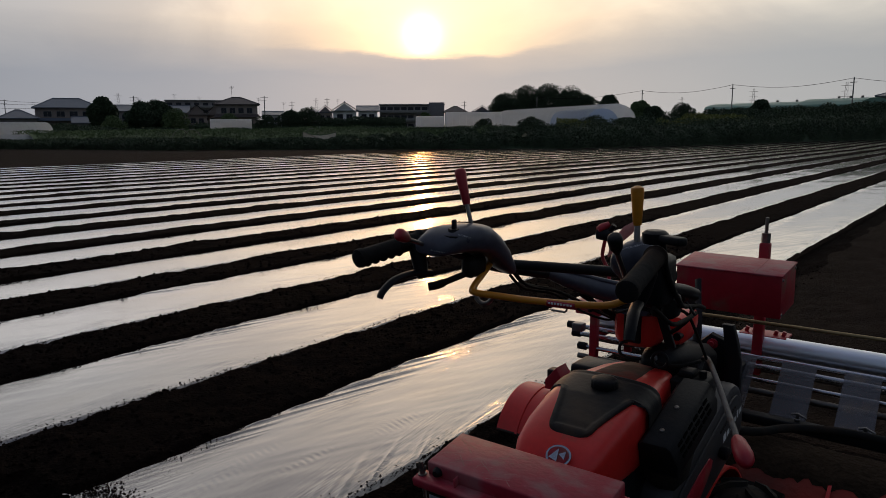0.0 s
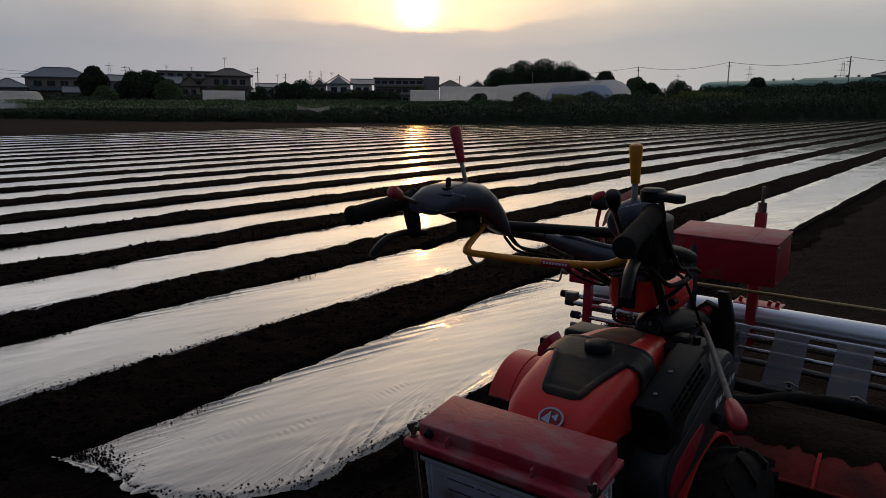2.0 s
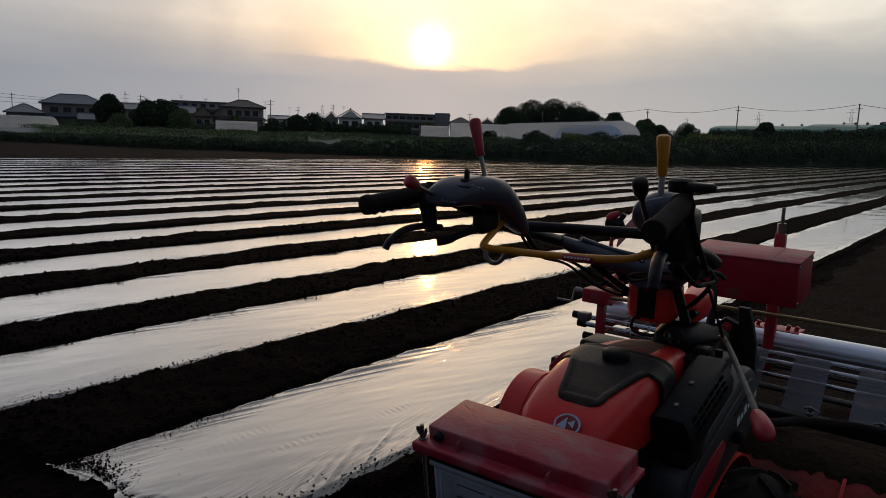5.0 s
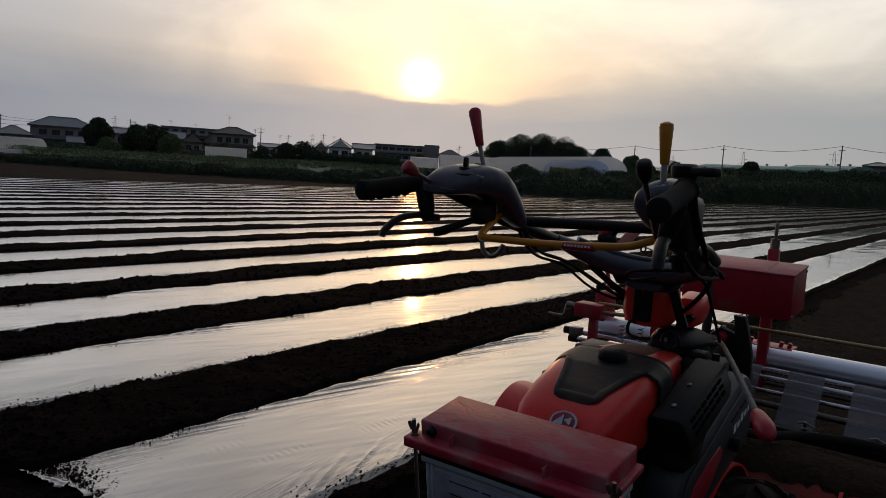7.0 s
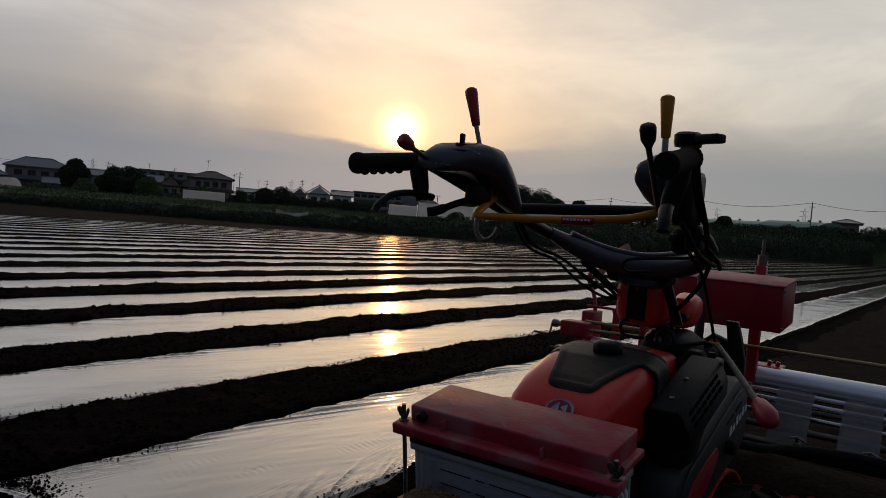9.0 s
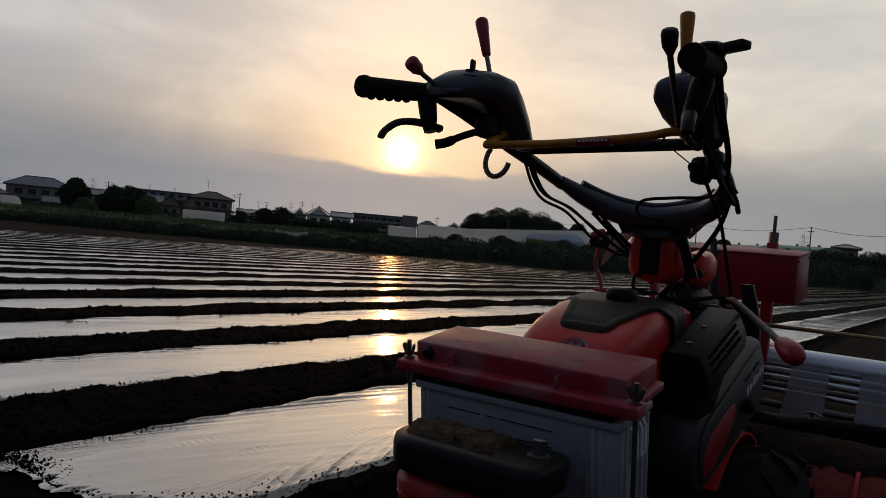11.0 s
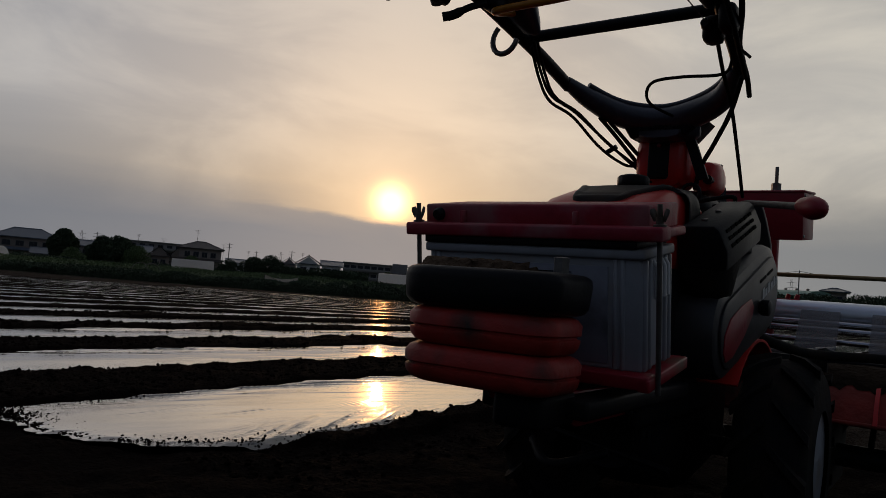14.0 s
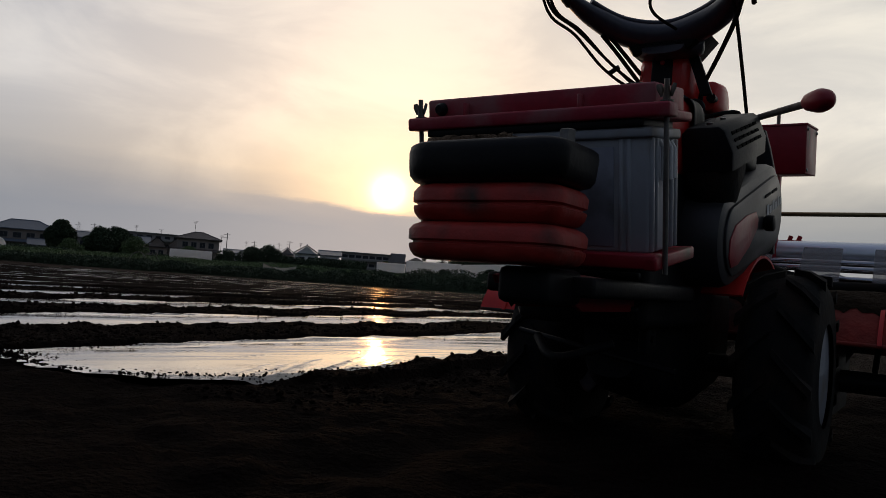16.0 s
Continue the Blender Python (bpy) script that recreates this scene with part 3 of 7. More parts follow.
def build_ground():
    xs = lines((-4000, -400, 400), (-400, -80, 20), (-80, -36, 1.8), (-36, -9, 0.122), (-9, -4.7, 0.05), (-4.7, -3.2, 0.024), (-3.2, -1.2, 0.014), (-1.2, 0.6, 0.028), (0.6, 6, 0.2), (6, 60, 4), (60, 400, 20), (400, 4001, 400))
    ys = [-3.0]
    while ys[-1] < 120:
        y = ys[-1]
        ys.append(y + (0.016 if 0.9 < y < 3.2 else 0.12 if y < 0.9 else 0.016 + (y - 3.2) * 0.018))
    ys = np.array(sorted(list(np.arange(-4000, -400, 400)) + list(np.arange(-400, -40, 40)) + list(np.arange(-40, -3, 2.5)) + ys + list(np.arange(124, 400, 12)) + list(np.arange(400, 4001, 300))))
    X, Y = np.meshgrid(xs, ys, indexing="ij")
    Z = soil_height(X, Y)
    nx, ny = X.shape
    verts = np.stack([X.ravel(), Y.ravel(), Z.ravel()], 1).tolist()
    idx = np.arange(nx * ny).reshape(nx, ny)
    quads = np.stack([idx[:-1, :-1], idx[1:, :-1], idx[1:, 1:], idx[:-1, 1:]], -1).reshape(-1, 4)
    cx, cy = (X[:-1, :-1] + X[1:, 1:]) / 2, (Y[:-1, :-1] + Y[1:, 1:]) / 2
    mats = ((np.hypot(cx, cy) > edge_distance(cx, cy)) | (cy < -30) | (cx > 14)).astype(int)
    dry = (mats == 0) & ((cx < -31.9) | ((cx > -1.55 + 0.12 * rough(cx, cy, 1.3, 3)) & (cy > 3.4 + 0.5 * rough(cx, cy, 0.8, 3))))
    mats = np.where(dry, 2, mats).ravel()
    me = raw(verts, quads.tolist(), mats.tolist(), True)
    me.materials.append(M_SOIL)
    me.materials.append(M_GRASS)
    me.materials.append(M_SOIL_DRY)
    tagged(new("ground", me), "dark tilled volcanic soil with grass beyond the field", "ground", kind="structure")


build_ground()


def row_end(x):
    """Where a row at x meets the far edge."""
    y = np.linspace(1, 160, 1200)
    out = np.hypot(x, y) > edge_distance(np.full_like(y, x), y) - 1.8
    return float(y[np.argmax(out)]) if out.any() else 150.0


def film_row(i):
    """One sheet of film laid over a bed, its edges tucked under the soil."""
    xm = float(film_mid(i))
    y0, y1 = 0.6 + 0.5 * math.sin(i * 2.3) - 0.05, row_end(xm)
    ys = [0.0]
    step = 0.012 if i == 0 else 0.03 if i < 3 else 0.1
    while ys[-1] < y1 - y0:
        ys.append(ys[-1] + step * (1 + max(0, ys[-1] - 2.5) * 0.35))
    n = 161 if i == 0 else 97 if i < 3 else 17
    S, V = np.meshgrid(np.linspace(-1, 1, n), np.array(ys), indexing="ij")
    half = float(film_half(i)) + 0.055
    X = xm + S * half
    if i == 0:
        Y = hem(X) + 0.028 * rough(X, X * 0, 26.0, 3) + V
        X = X + S * spread(i, Y, S)
    else:
        Y = y0 + V
    Z = FILM_Z + 0.008 * (1 - S ** 2) - 0.05 * np.clip(np.abs(S) - 0.84, 0, 1) / 0.16
    Z += 0.005 * rough(X * 0.8, Y * 0.35, 2.2, 2)
    if i < 3:
        # slack folds run in from the buried edges in bundles, slanting
        tuck = np.clip((np.abs(S) - 0.52 + 0.12 * rough(Y, Y * 0 + i, 1.3, 2)) / 0.34, 0, 1)
        slope = np.where(S > 0, 0.10, -0.24)
        U = X + slope * Y
        bundle = np.clip(rough(X * 1.3 + i * 3.3, Y * 0.8, 1.7, 2) * 2.2 + 0.65, 0, 1)
        Z += np.where(S > 0, 0.0060, 0.0150) * tuck * bundle * np.clip((Y - 1.65) / 0.5, 0.25, 1) * (1 - np.abs(rough(U, Y * 0.02, 24.0, 2))) ** 4
        Z += 0.0010 * rough(X * 3 - Y * 1.2, X * 0.4 + Y * 0.4, 4.0, 2)
    if i == 0:
        # a fan of sharp creases where the film was first pulled tight
        lean = 0.10 * Y + 0.39 * np.where(Y < 2.6, Y - 2.6, 0.12 * (1 - np.exp(-np.maximum(Y - 2.6, 0) / 0.12)))
        fan = np.exp(-((Y - 2.25) / 0.50) ** 2) * np.clip((S - 0.48 + 0.22 * rough(X + lean, Y * 0.03, 16.0, 2)) / 0.35, 0, 1)
        Z += 0.0100 * fan * (1 - np.abs(rough(X + lean, Y * 0.02, 26.0, 2))) ** 4
        # washboard ripples
        for rx, ry in ((-2.31, 2.07), (-2.45, 1.72), (-2.52, 1.95), (-2.25, 2.62)):
            w = np.exp(-(((X - rx) / 0.035) ** 2 + ((Y - ry) / 0.16) ** 2))
            Z += 0.0012 * w * np.sin((Y + 0.35 * X) * 2 * np.pi / 0.034)
        Z -= 0.006 * np.clip(1 - V / 0.06, 0, 1)
    Z += lie(X, Y)
    nx, ny = X.shape
    idx = np.arange(nx * ny).reshape(nx, ny)
    quads = np.stack([idx[:-1, :-1], idx[1:, :-1], idx[1:, 1:], idx[:-1, 1:]], -1).reshape(-1, 4)
    me = raw(np.stack([(X - xm).ravel(), Y.ravel(), Z.ravel()], 1).tolist(), quads.tolist(), None, True)
    # rows further off get the copies with a brighter reflection in their colour
    me.materials.append(M_FILM if i < 2 else M_FILM_CREASED_BRIGHT if i < 4 else M_FILM_FAR_BRIGHT)
    label = "silvery mulch film stretched over a bed, near end loose and ragged" if i == 0 else "silvery mulch film stretched over a long bed, edges under soil"
    ob = tagged(new("mulch_film", me), label, "mulch film", "film-covered rows")
    ob.location = (xm, 0, 0)


for row in range(ROWS_N):
    film_row(row)


def torn_flap():
    """The torn, pleated corner of the first film's loose end."""
    U, V = np.meshgrid(np.linspace(0, 1, 25), np.linspace(0, 1, 9), indexing="ij")
    ax, ay, bx, by = -2.870, 1.297, -2.64, 1.385
    cx, cy = -2.605, 1.325
    X = ax + U * (bx - ax) * (1 - V) + U * (cx - ax) * V
    Y = ay + U * (by - ay) * (1 - V) + U * (cy - ay) * V - 0.018 * V * rough(U * 9, U * 0, 3.0, 2)
    Z = 0.044 + 0.007 * rough(V * 5 + 2, U * 0.6, 2.0, 2) * U + 0.004 * U + lie(X, Y)
    idx = np.arange(X.size).reshape(X.shape)
    quads = np.stack([idx[:-1, :-1], idx[1:, :-1], idx[1:, 1:], idx[:-1, 1:]], -1).reshape(-1, 4)
    me = raw(np.stack([X.ravel() + 2.375, Y.ravel(), Z.ravel()], 1).tolist(), quads.tolist(), None, True)
    me.materials.append(M_FILM)
    ob = new("torn_flap", me)
    ob.parent = [o for o in bpy.data.objects if o.name == "mulch_film"][0]
    ob["label"] = "torn pleated corner of film"


torn_flap()

# ---------------------------------------------------------------- the walking tractor
XC = -0.81
# small correction of the machine's lengths and level
TRUE_UP = Matrix(((1.0308, 0.0118, 0.0081, -0.0112), (0.0225, 1.0160, -0.0047, 0.0022), (-0.0051, 0.0075, 1.0458, -0.0594), (0, 0, 0, 1)))
TIP = Matrix.Translation((0, 1.345, 0.455)) @ Matrix.Rotation(radians(9.5), 4, "X")


def build_wheel(parent, x_in, x_out, cy, cz, r, rim_r, out_sign):
    mid, w = (x_in + x_out) / 2, abs(x_out - x_in)
    lo, hi = min(x_in, x_out), max(x_in, x_out)
    prof = [(0.0, rim_r), (0.04, rim_r + 0.03), (0.02, r * 0.80), (0.10, r * 0.90), (0.28, r * 0.935), (0.5, r * 0.945), (0.72, r * 0.935), (0.90, r * 0.90), (0.98, r * 0.80), (0.96, rim_r + 0.03), (1.0, rim_r)]
    bm = tube([(lo + (hi - lo) * s, cy, cz) for s, r in prof], [r for s, r in prof], 36, False)
    tyre = part("tyre", bm, M_RUBBER, parent, "black lugged rubber tyre caked with soil")
    # slanting lugs that meet in a V
    for k in range(14):
        for s in (-1, 1):
            lug = bmesh.new()
            a0 = 2 * math.pi * (k + (0.5 if s > 0 else 0)) / 14
            ring = []
            for u in (0.0, 0.5, 1.0):
                x = mid + s * (w * 0.03 + u * w * 0.47)
                a = a0 + u * 0.34
                base, top = r * (0.93 - 0.07 * u ** 3), r * (1.0 - 0.055 * u ** 3)
                da = 0.050 + 0.012 * u
                ring.append([lug.verts.new((x, cy + q * math.cos(b), cz + q * math.sin(b))) for q, b in ((base, a - da), (top, a - da * 0.7), (top, a + da * 0.7), (base, a + da))])
            for p, q in zip(ring, ring[1:]):
                for j in range(3):
                    lug.faces.new((p[j], p[j + 1], q[j + 1], q[j]))
            lug.faces.new(ring[0])
            lug.faces.new(ring[-1][::-1])
            bmesh.ops.recalc_face_normals(lug, faces=list(lug.faces))
            part("lug", lug, M_RUBBER, tyre)
    face = x_out - out_sign * 0.010
    inner, outer = face - out_sign * (w - 0.024), face
    prof = [(0, rim_r), (0.02, rim_r + 0.008), (0.12, rim_r - 0.012), (0.5, rim_r - 0.02), (0.88, rim_r - 0.012), (0.98, rim_r + 0.010), (1.0, rim_r + 0.006), (0.985, rim_r + 0.002), (0.87, rim_r - 0.018), (0.5, rim_r - 0.026), (0.12, rim_r - 0.018), (0.0, rim_r - 0.004)]
    bm = tube([(inner + (outer - inner) * s, cy, cz) for s, r in prof], [r for s, r in prof], 32, False)
    rim = part("rim", bm, M_WHITE, parent, "pale grey painted steel rim")
    bm = turned((face - out_sign * 0.115, cy, cz), (face - out_sign * 0.095, cy, cz), [(0, 0.03), (0.1, rim_r - 0.026), (0.6, rim_r - 0.026), (0.7, 0.05), (1.0, 0.032)], 24)
    part("wheel_disc", bm, M_BLACK, rim)
    bm = turned((mid - out_sign * 0.05, cy, cz), (mid + out_sign * 0.02, cy, cz), [(0, 0.022), (0.9, 0.022), (1, 0.018)], 14)
    part("hub", bm, M_STEEL, rim)


def sweep_arc(cy, cz, r, a0, a1, x0, x1, thick=0.004, n=16):
    pts = arc(cy, cz, r, a0, a1, n) + arc(cy, cz, r - thick, a1, a0, n)
    own = bmesh.new()
    a = [own.verts.new((x0, p[0], p[1])) for p in pts]
    b = [own.verts.new((x1, p[0], p[1])) for p in pts]
    m = len(pts)
    for k in range(m):
        own.faces.new((a[k], a[(k + 1) % m], b[(k + 1) % m], b[k]))
    h = n + 1
    for ring in (a, b):
        for k in range(n):
            own.faces.new((ring[k], ring[k + 1], ring[m - 2 - k], ring[m - 1 - k]))
    bmesh.ops.recalc_face_normals(own, faces=list(own.faces))
    return smooth(own, 40)


def capsule(y0, z0, r0, y1, z1, r1, n=10):
    """Outline round two circles in the y-z plane."""
    d = math.degrees(math.atan2(z1 - z0, y1 - y0))
    k = math.degrees(math.asin((r0 - r1) / math.hypot(y1 - y0, z1 - z0)))
    return arc(y0, z0, r0, d + 90 - k, d + 270 + k, n) + arc(y1, z1, r1, d - 90 + k, d + 90 - k, n)


def writing(words, ob, start, end, out):
    """White lettering laid on a part between two places; out points away from the surface."""
    curve = bpy.data.curves.new("writing", "FONT")
    curve.body, curve.size = words, 1.0
    holder = bpy.data.objects.new("writing", curve)
    bpy.context.scene.collection.objects.link(holder)
    bpy.context.view_layer.update()
    flat = bpy.data.meshes.new_from_object(holder.evaluated_get(bpy.context.evaluated_depsgraph_get()))
    bpy.data.objects.remove(holder)
    bpy.data.curves.remove(curve)
    bm = bmesh.new()
    bm.from_mesh(flat)
    bpy.data.meshes.remove(flat)
    bmesh.ops.subdivide_edges(bm, edges=[e for e in bm.edges if e.calc_length() > 0.2], cuts=2)
    bmesh.ops.triangulate(bm, faces=list(bm.faces))
    start, end, out = Vector(start), Vector(end), Vector(out).normalized()
    along = (end - start).normalized()
    up = out.cross(along).normalized()
    scale = (end - start).length / max(v.co.x for v in bm.verts)
    skin = bmesh.new()
    skin.from_mesh(ob.data)
    tree = BVHTree.FromBMesh(skin)
    for v in bm.verts:
        p = start + along * (v.co.x * scale) + up * (v.co.y * scale)
        place, normal, _, _ = tree.ray_cast(p + out * 0.03, -out)
        v.co = (place + normal * 0.0006) if place else p + out * 0.0006
    skin.free()
    mark = new("lettering", mesh_of("lettering", bm, M_MARK))
    mark.parent = ob


def build_tractor():
    T = thing("walking_tractor", "red two-wheeled walking tractor with raised handlebars, parked on dark soil", "walking tractor")
    # wheels
    for side in (1, -1):
        w = new("wheel")
        w.parent = T
        build_wheel(w, -0.818 + side * 0.200, -0.818 + side * 0.363, 2.13, 0.214, 0.240, 0.118, side)
    SQUARE.append(TRUE_UP)
    part("axle", rod((XC - 0.29, 2.09, 0.245), (XC + 0.29, 2.09, 0.245), 0.022, 14), M_BLACK, T)
    # transmission case and engine
    bm = loft([(1.74, XC, 0.06, 0.22, 0.42), (1.82, XC, 0.09, 0.18, 0.46), (2.05, XC, 0.105, 0.13, 0.48), (2.28, XC, 0.10, 0.16, 0.48), (2.36, XC, 0.07, 0.22, 0.44)], 20, 3.2)
    part("gearbox", bm, M_BLACK, T, "dark grey oily gearbox casing")
    bm = box(XC - 0.13, XC + 0.13, 1.56, 2.02, 0.33, 0.64, 0.02, 3)
    box(XC - 0.16, XC - 0.12, 1.66, 1.92, 0.38, 0.58, 0.02, 2, bm=bm)
    engine = part("engine", bm, M_BLACK, T, "black air-cooled engine with fins")
    for k in range(7):
        part("fin", box(XC - 0.10, XC + 0.12, 1.545, 1.5585, 0.36 + k * 0.03, 0.372 + k * 0.03, 0.002, 1), M_BLACK, engine)
    part("front_frame", box(XC - 0.02, XC + 0.16, 1.26, 1.75, 0.385, 0.415, 0.006), M_BLACK, T, "dark steel front frame")
    bm = plate([(1.27, 0.385), (1.34, 0.362), (1.60, 0.362), (1.70, 0.41), (1.30, 0.42), (1.25, 0.41)], "x", XC - 0.005, XC + 0.005)
    part("front_bracket", bm, M_RED, T, "dark red steel front bracket")
    bm = plate([(1.27, 0.385), (1.34, 0.362), (1.60, 0.362), (1.70, 0.41), (1.30, 0.42), (1.25, 0.41)], "x", XC + 0.10, XC + 0.11)
    part("front_bracket", bm, M_RED, T, "dark red steel front bracket")
    part("front_stand", tube(spline([(XC - 0.02, 1.45, 0.31), (XC + 0.03, 1.42, 0.28), (XC + 0.12, 1.45, 0.31)], 5), 0.008), M_BLACK, T)
    part("tie_rod", rod((XC - 0.19, 1.70, 0.30), (XC + 0.16, 1.66, 0.255), 0.006), M_BLACK, T)
    # engine cowl and tank
    hood_rows = [(1.484, XC + 0.008, 0.062, 0.615, 0.650), (1.492, XC + 0.008, 0.082, 0.615, 0.684), (1.508, XC + 0.008, 0.097, 0.615, 0.709), (1.54, XC + 0.008, 0.110, 0.615, 0.735), (1.60, XC + 0.008, 0.119, 0.615, 0.763), (1.70, XC + 0.006, 0.125, 0.615, 0.792), (1.80, XC + 0.004, 0.127, 0.615, 0.803), (1.87, XC + 0.004, 0.118, 0.615, 0.799), (1.96, XC + 0.003, 0.104, 0.615, 0.794), (2.03, XC + 0.002, 0.090, 0.62, 0.784), (2.07, XC + 0.002, 0.074, 0.63, 0.766), (2.085, XC + 0.002, 0.056, 0.64, 0.745)]
    HOOD_POWER = 5.6
    hood = part("hood", loft(hood_rows, 48, HOOD_POWER), M_ORANGE, T, "glossy orange-red engine cowl")
    # the tank lies in the cowl: a waisted panel in front, wrapping down the flanks behind
    hy = [r[0] for r in hood_rows]
    TANK_END = 1.838
    own, rings, ny, na = bmesh.new(), [], 64, 49
    for k in range(ny):
        y = 1.560 + (TANK_END - 1.560) * (k / (ny - 1)) ** 1.15
        xm, hw, z0, z1 = [float(np.interp(y, hy, [r[q] for r in hood_rows])) for q in (1, 2, 3, 4)]
        wide = float(np.interp(y, [1.560, 1.563, 1.569, 1.580, 1.60, 1.66, 1.725], [0.020, 0.038, 0.050, 0.056, 0.061, 0.078, 0.099]))
        a0 = math.acos(min(0.9999, (wide / hw) ** (HOOD_POWER / 2)))
        a0 += (-0.40 - a0) * min(1, max(0, (y - 1.720) / 0.022)) ** 1.5
        ring = []
        for j in range(na):
            a = a0 + (math.pi - 2 * a0) * j / (na - 1)
            c, sn = math.cos(a), math.sin(a)
            x, z = hw * math.copysign(abs(c) ** (2 / HOOD_POWER), c), (z1 - z0) / 2 * math.copysign(abs(sn) ** (2 / HOOD_POWER), sn)
            inset = min(y - 1.560, (wide - abs(x)) if y < 1.726 else min(0.113 - abs(x) * 0.8, 0.05), TANK_END - y)
            rim = min(1, max(0, inset / 0.010 + (1 if y > 1.742 and inset < 0.01 and y < TANK_END - 0.012 else 0)))
            pan = min(1, max(0, (inset - 0.014) / 0.010))
            off = -0.003 + 0.013 * (1 - (1 - rim) ** 2) - 0.004 * pan * pan * (3 - 2 * pan)
            grow = 1 + off / math.hypot(x, z)
            ring.append(own.verts.new((xm + (0.008 if y < 1.70 else 0.008 * max(0, (1.76 - y) / 0.06)) + x * grow, y, (z0 + z1) / 2 + z * grow)))
        rings.append(ring)
    for p, q in zip(rings, rings[1:]):
        for k in range(na - 1):
            own.faces.new((p[k], p[k + 1], q[k + 1], q[k]))
    bmesh.ops.recalc_face_normals(own, faces=list(own.faces))
    tank = part("fuel_tank", smooth(own, 60), M_TANK, T, "dusty black plastic fuel tank")
    rows = [(1.836, XC - 0.004, 0.060, 0.66, 0.796), (1.85, XC - 0.004, 0.084, 0.66, 0.8045), (1.90, XC - 0.004, 0.082, 0.66, 0.8015), (1.96, XC - 0.004, 0.076, 0.66, 0.7975), (2.03, XC - 0.004, 0.062, 0.66, 0.7875), (2.065, XC - 0.004, 0.040, 0.66, 0.772)]
    part("rear_cowl", loft(rows, 28, 4.0), M_COWL_DUST, T, "orange-red rear cowl under a layer of brown dust")
    bm = box(-0.995, -0.878, 1.955, 2.060, 0.690, 0.772, 0.010)
    box(-0.985, -0.890, 1.945, 1.960, 0.700, 0.755, 0.006, bm=bm)
    part("filter_box", bm, M_BLACK, T, "small black plastic filter box")
    bm = turned((XC + 0.014, 1.757, 0.797), (XC + 0.014, 1.757, 0.827), [(0, 0.027), (0.15, 0.031), (0.2, 0.0325), (0.8, 0.0325), (0.92, 0.029), (1.0, 0.020)], 48)
    for v in bm.verts:
        v.co += Vector((v.co.x - XC - 0.014, v.co.y - 1.757, 0)) * (0.018 * math.cos(16 * math.atan2(v.co.y - 1.757, v.co.x - XC - 0.014)))
    part("fuel_cap", bm, M_BLACK, tank, "black ribbed fuel cap")
    # round badge on the cowl
    tilt = Matrix.Translation((XC + 0.027, 1.508, 0.7145)) @ Matrix.Rotation(radians(46), 4, "X") @ Matrix.Scale(1.18, 4)
    bm = bmesh.new()
    bmesh.ops.create_circle(bm, segments=32, radius=0.026, cap_ends=True)
    bmesh.ops.scale(bm, vec=(1, 0.82, 1), verts=list(bm.verts))
    ring = bmesh.ops.extrude_face_region(bm, geom=list(bm.faces))
    bmesh.ops.translate(bm, vec=(0, 0, 0.004), verts=[v for v in ring["geom"] if isinstance(v, bmesh.types.BMVert)])
    bm.transform(tilt)
    bmesh.ops.recalc_face_normals(bm, faces=list(bm.faces))
    badge = part("badge", bm, M_CHROME, hood, "oval silver badge")
    bm = bmesh.new()
    bmesh.ops.create_circle(bm, segments=32, radius=0.0215, cap_ends=True)
    bmesh.ops.scale(bm, vec=(1, 0.80, 1), verts=list(bm.verts))
    bm.transform(tilt @ Matrix.Translation((0, 0, 0.0052)))
    part("badge_field", bm, M_RED, badge)
    bm = plate([(-0.017, -0.008), (-0.002, 0.013), (0.002, -0.013)], "z", 0.0054, 0.0075, 0)
    plate([(0.001, 0.002), (0.014, 0.010), (0.015, -0.006)], "z", 0.0054, 0.0075, 0, bm)
    bm.transform(tilt)
    part("badge_emblem", bm, M_CHROME, badge)
    # exhaust cover with slots
    EF, EB = Vector((XC, 1.690, 0.716)), Vector((XC, 1.958, 0.800))
    rise_way = (EB - EF).normalized()
    lean_m = Matrix.Translation(EF) @ Matrix.Rotation(math.atan2(rise_way.z, rise_way.y), 4, "X")
    long = (EB - EF).length
    sect = [(0.132, -0.085), (0.132, -0.012), (0.144, 0.0), (0.203, 0.0), (0.213, -0.008), (0.228, -0.050), (0.226, -0.085)]
    bm = plate(sect, "y", 0.0, long, 0.006)
    bm.transform(lean_m)
    cover = part("exhaust_cover", bm, M_BLACK, T, "black slotted exhaust cover")
    bm = loft([(0.004, 0.168, 0.030, -0.120, -0.030), (0.030, 0.172, 0.045, -0.165, -0.015), (0.09, 0.172, 0.048, -0.185, -0.02), (0.19, 0.165, 0.042, -0.15, -0.03)], 20, 2.4)
    bm.transform(lean_m)
    part("muffler", bm, M_RUBBER, cover, "dark steel muffler under the cover")
    side_turn = Matrix.Rotation(math.atan2(0.015, 0.042), 4, "Y")
    for k in range(6):
        for r in range(3):
            m = lean_m @ Matrix.Translation((0.2135 + 0.0050 * (r + 0.65), 0.036 + k * 0.034, -0.008 - 0.0140 * (r + 0.65))) @ side_turn.inverted()
            part("vent_slot", box(-0.001, 0.0016, 0, 0.024, -0.0032, 0.0032, 0, m=m), M_SLOT, cover)
    for y in (0.055, 0.15):
        part("cover_screw", turned(lean_m @ Vector((0.172, y, 0.0)), lean_m @ Vector((0.172, y, 0.004)), [(0, 0.006), (0.8, 0.006), (1, 0.004)], 10), M_STEEL, cover)
    bm = box(XC + 0.095, XC + 0.185, 1.975, 2.10, 0.69, 0.782, 0.010)
    box(XC + 0.11, XC + 0.15, 2.00, 2.05, 0.780, 0.800, 0.006, bm=bm)
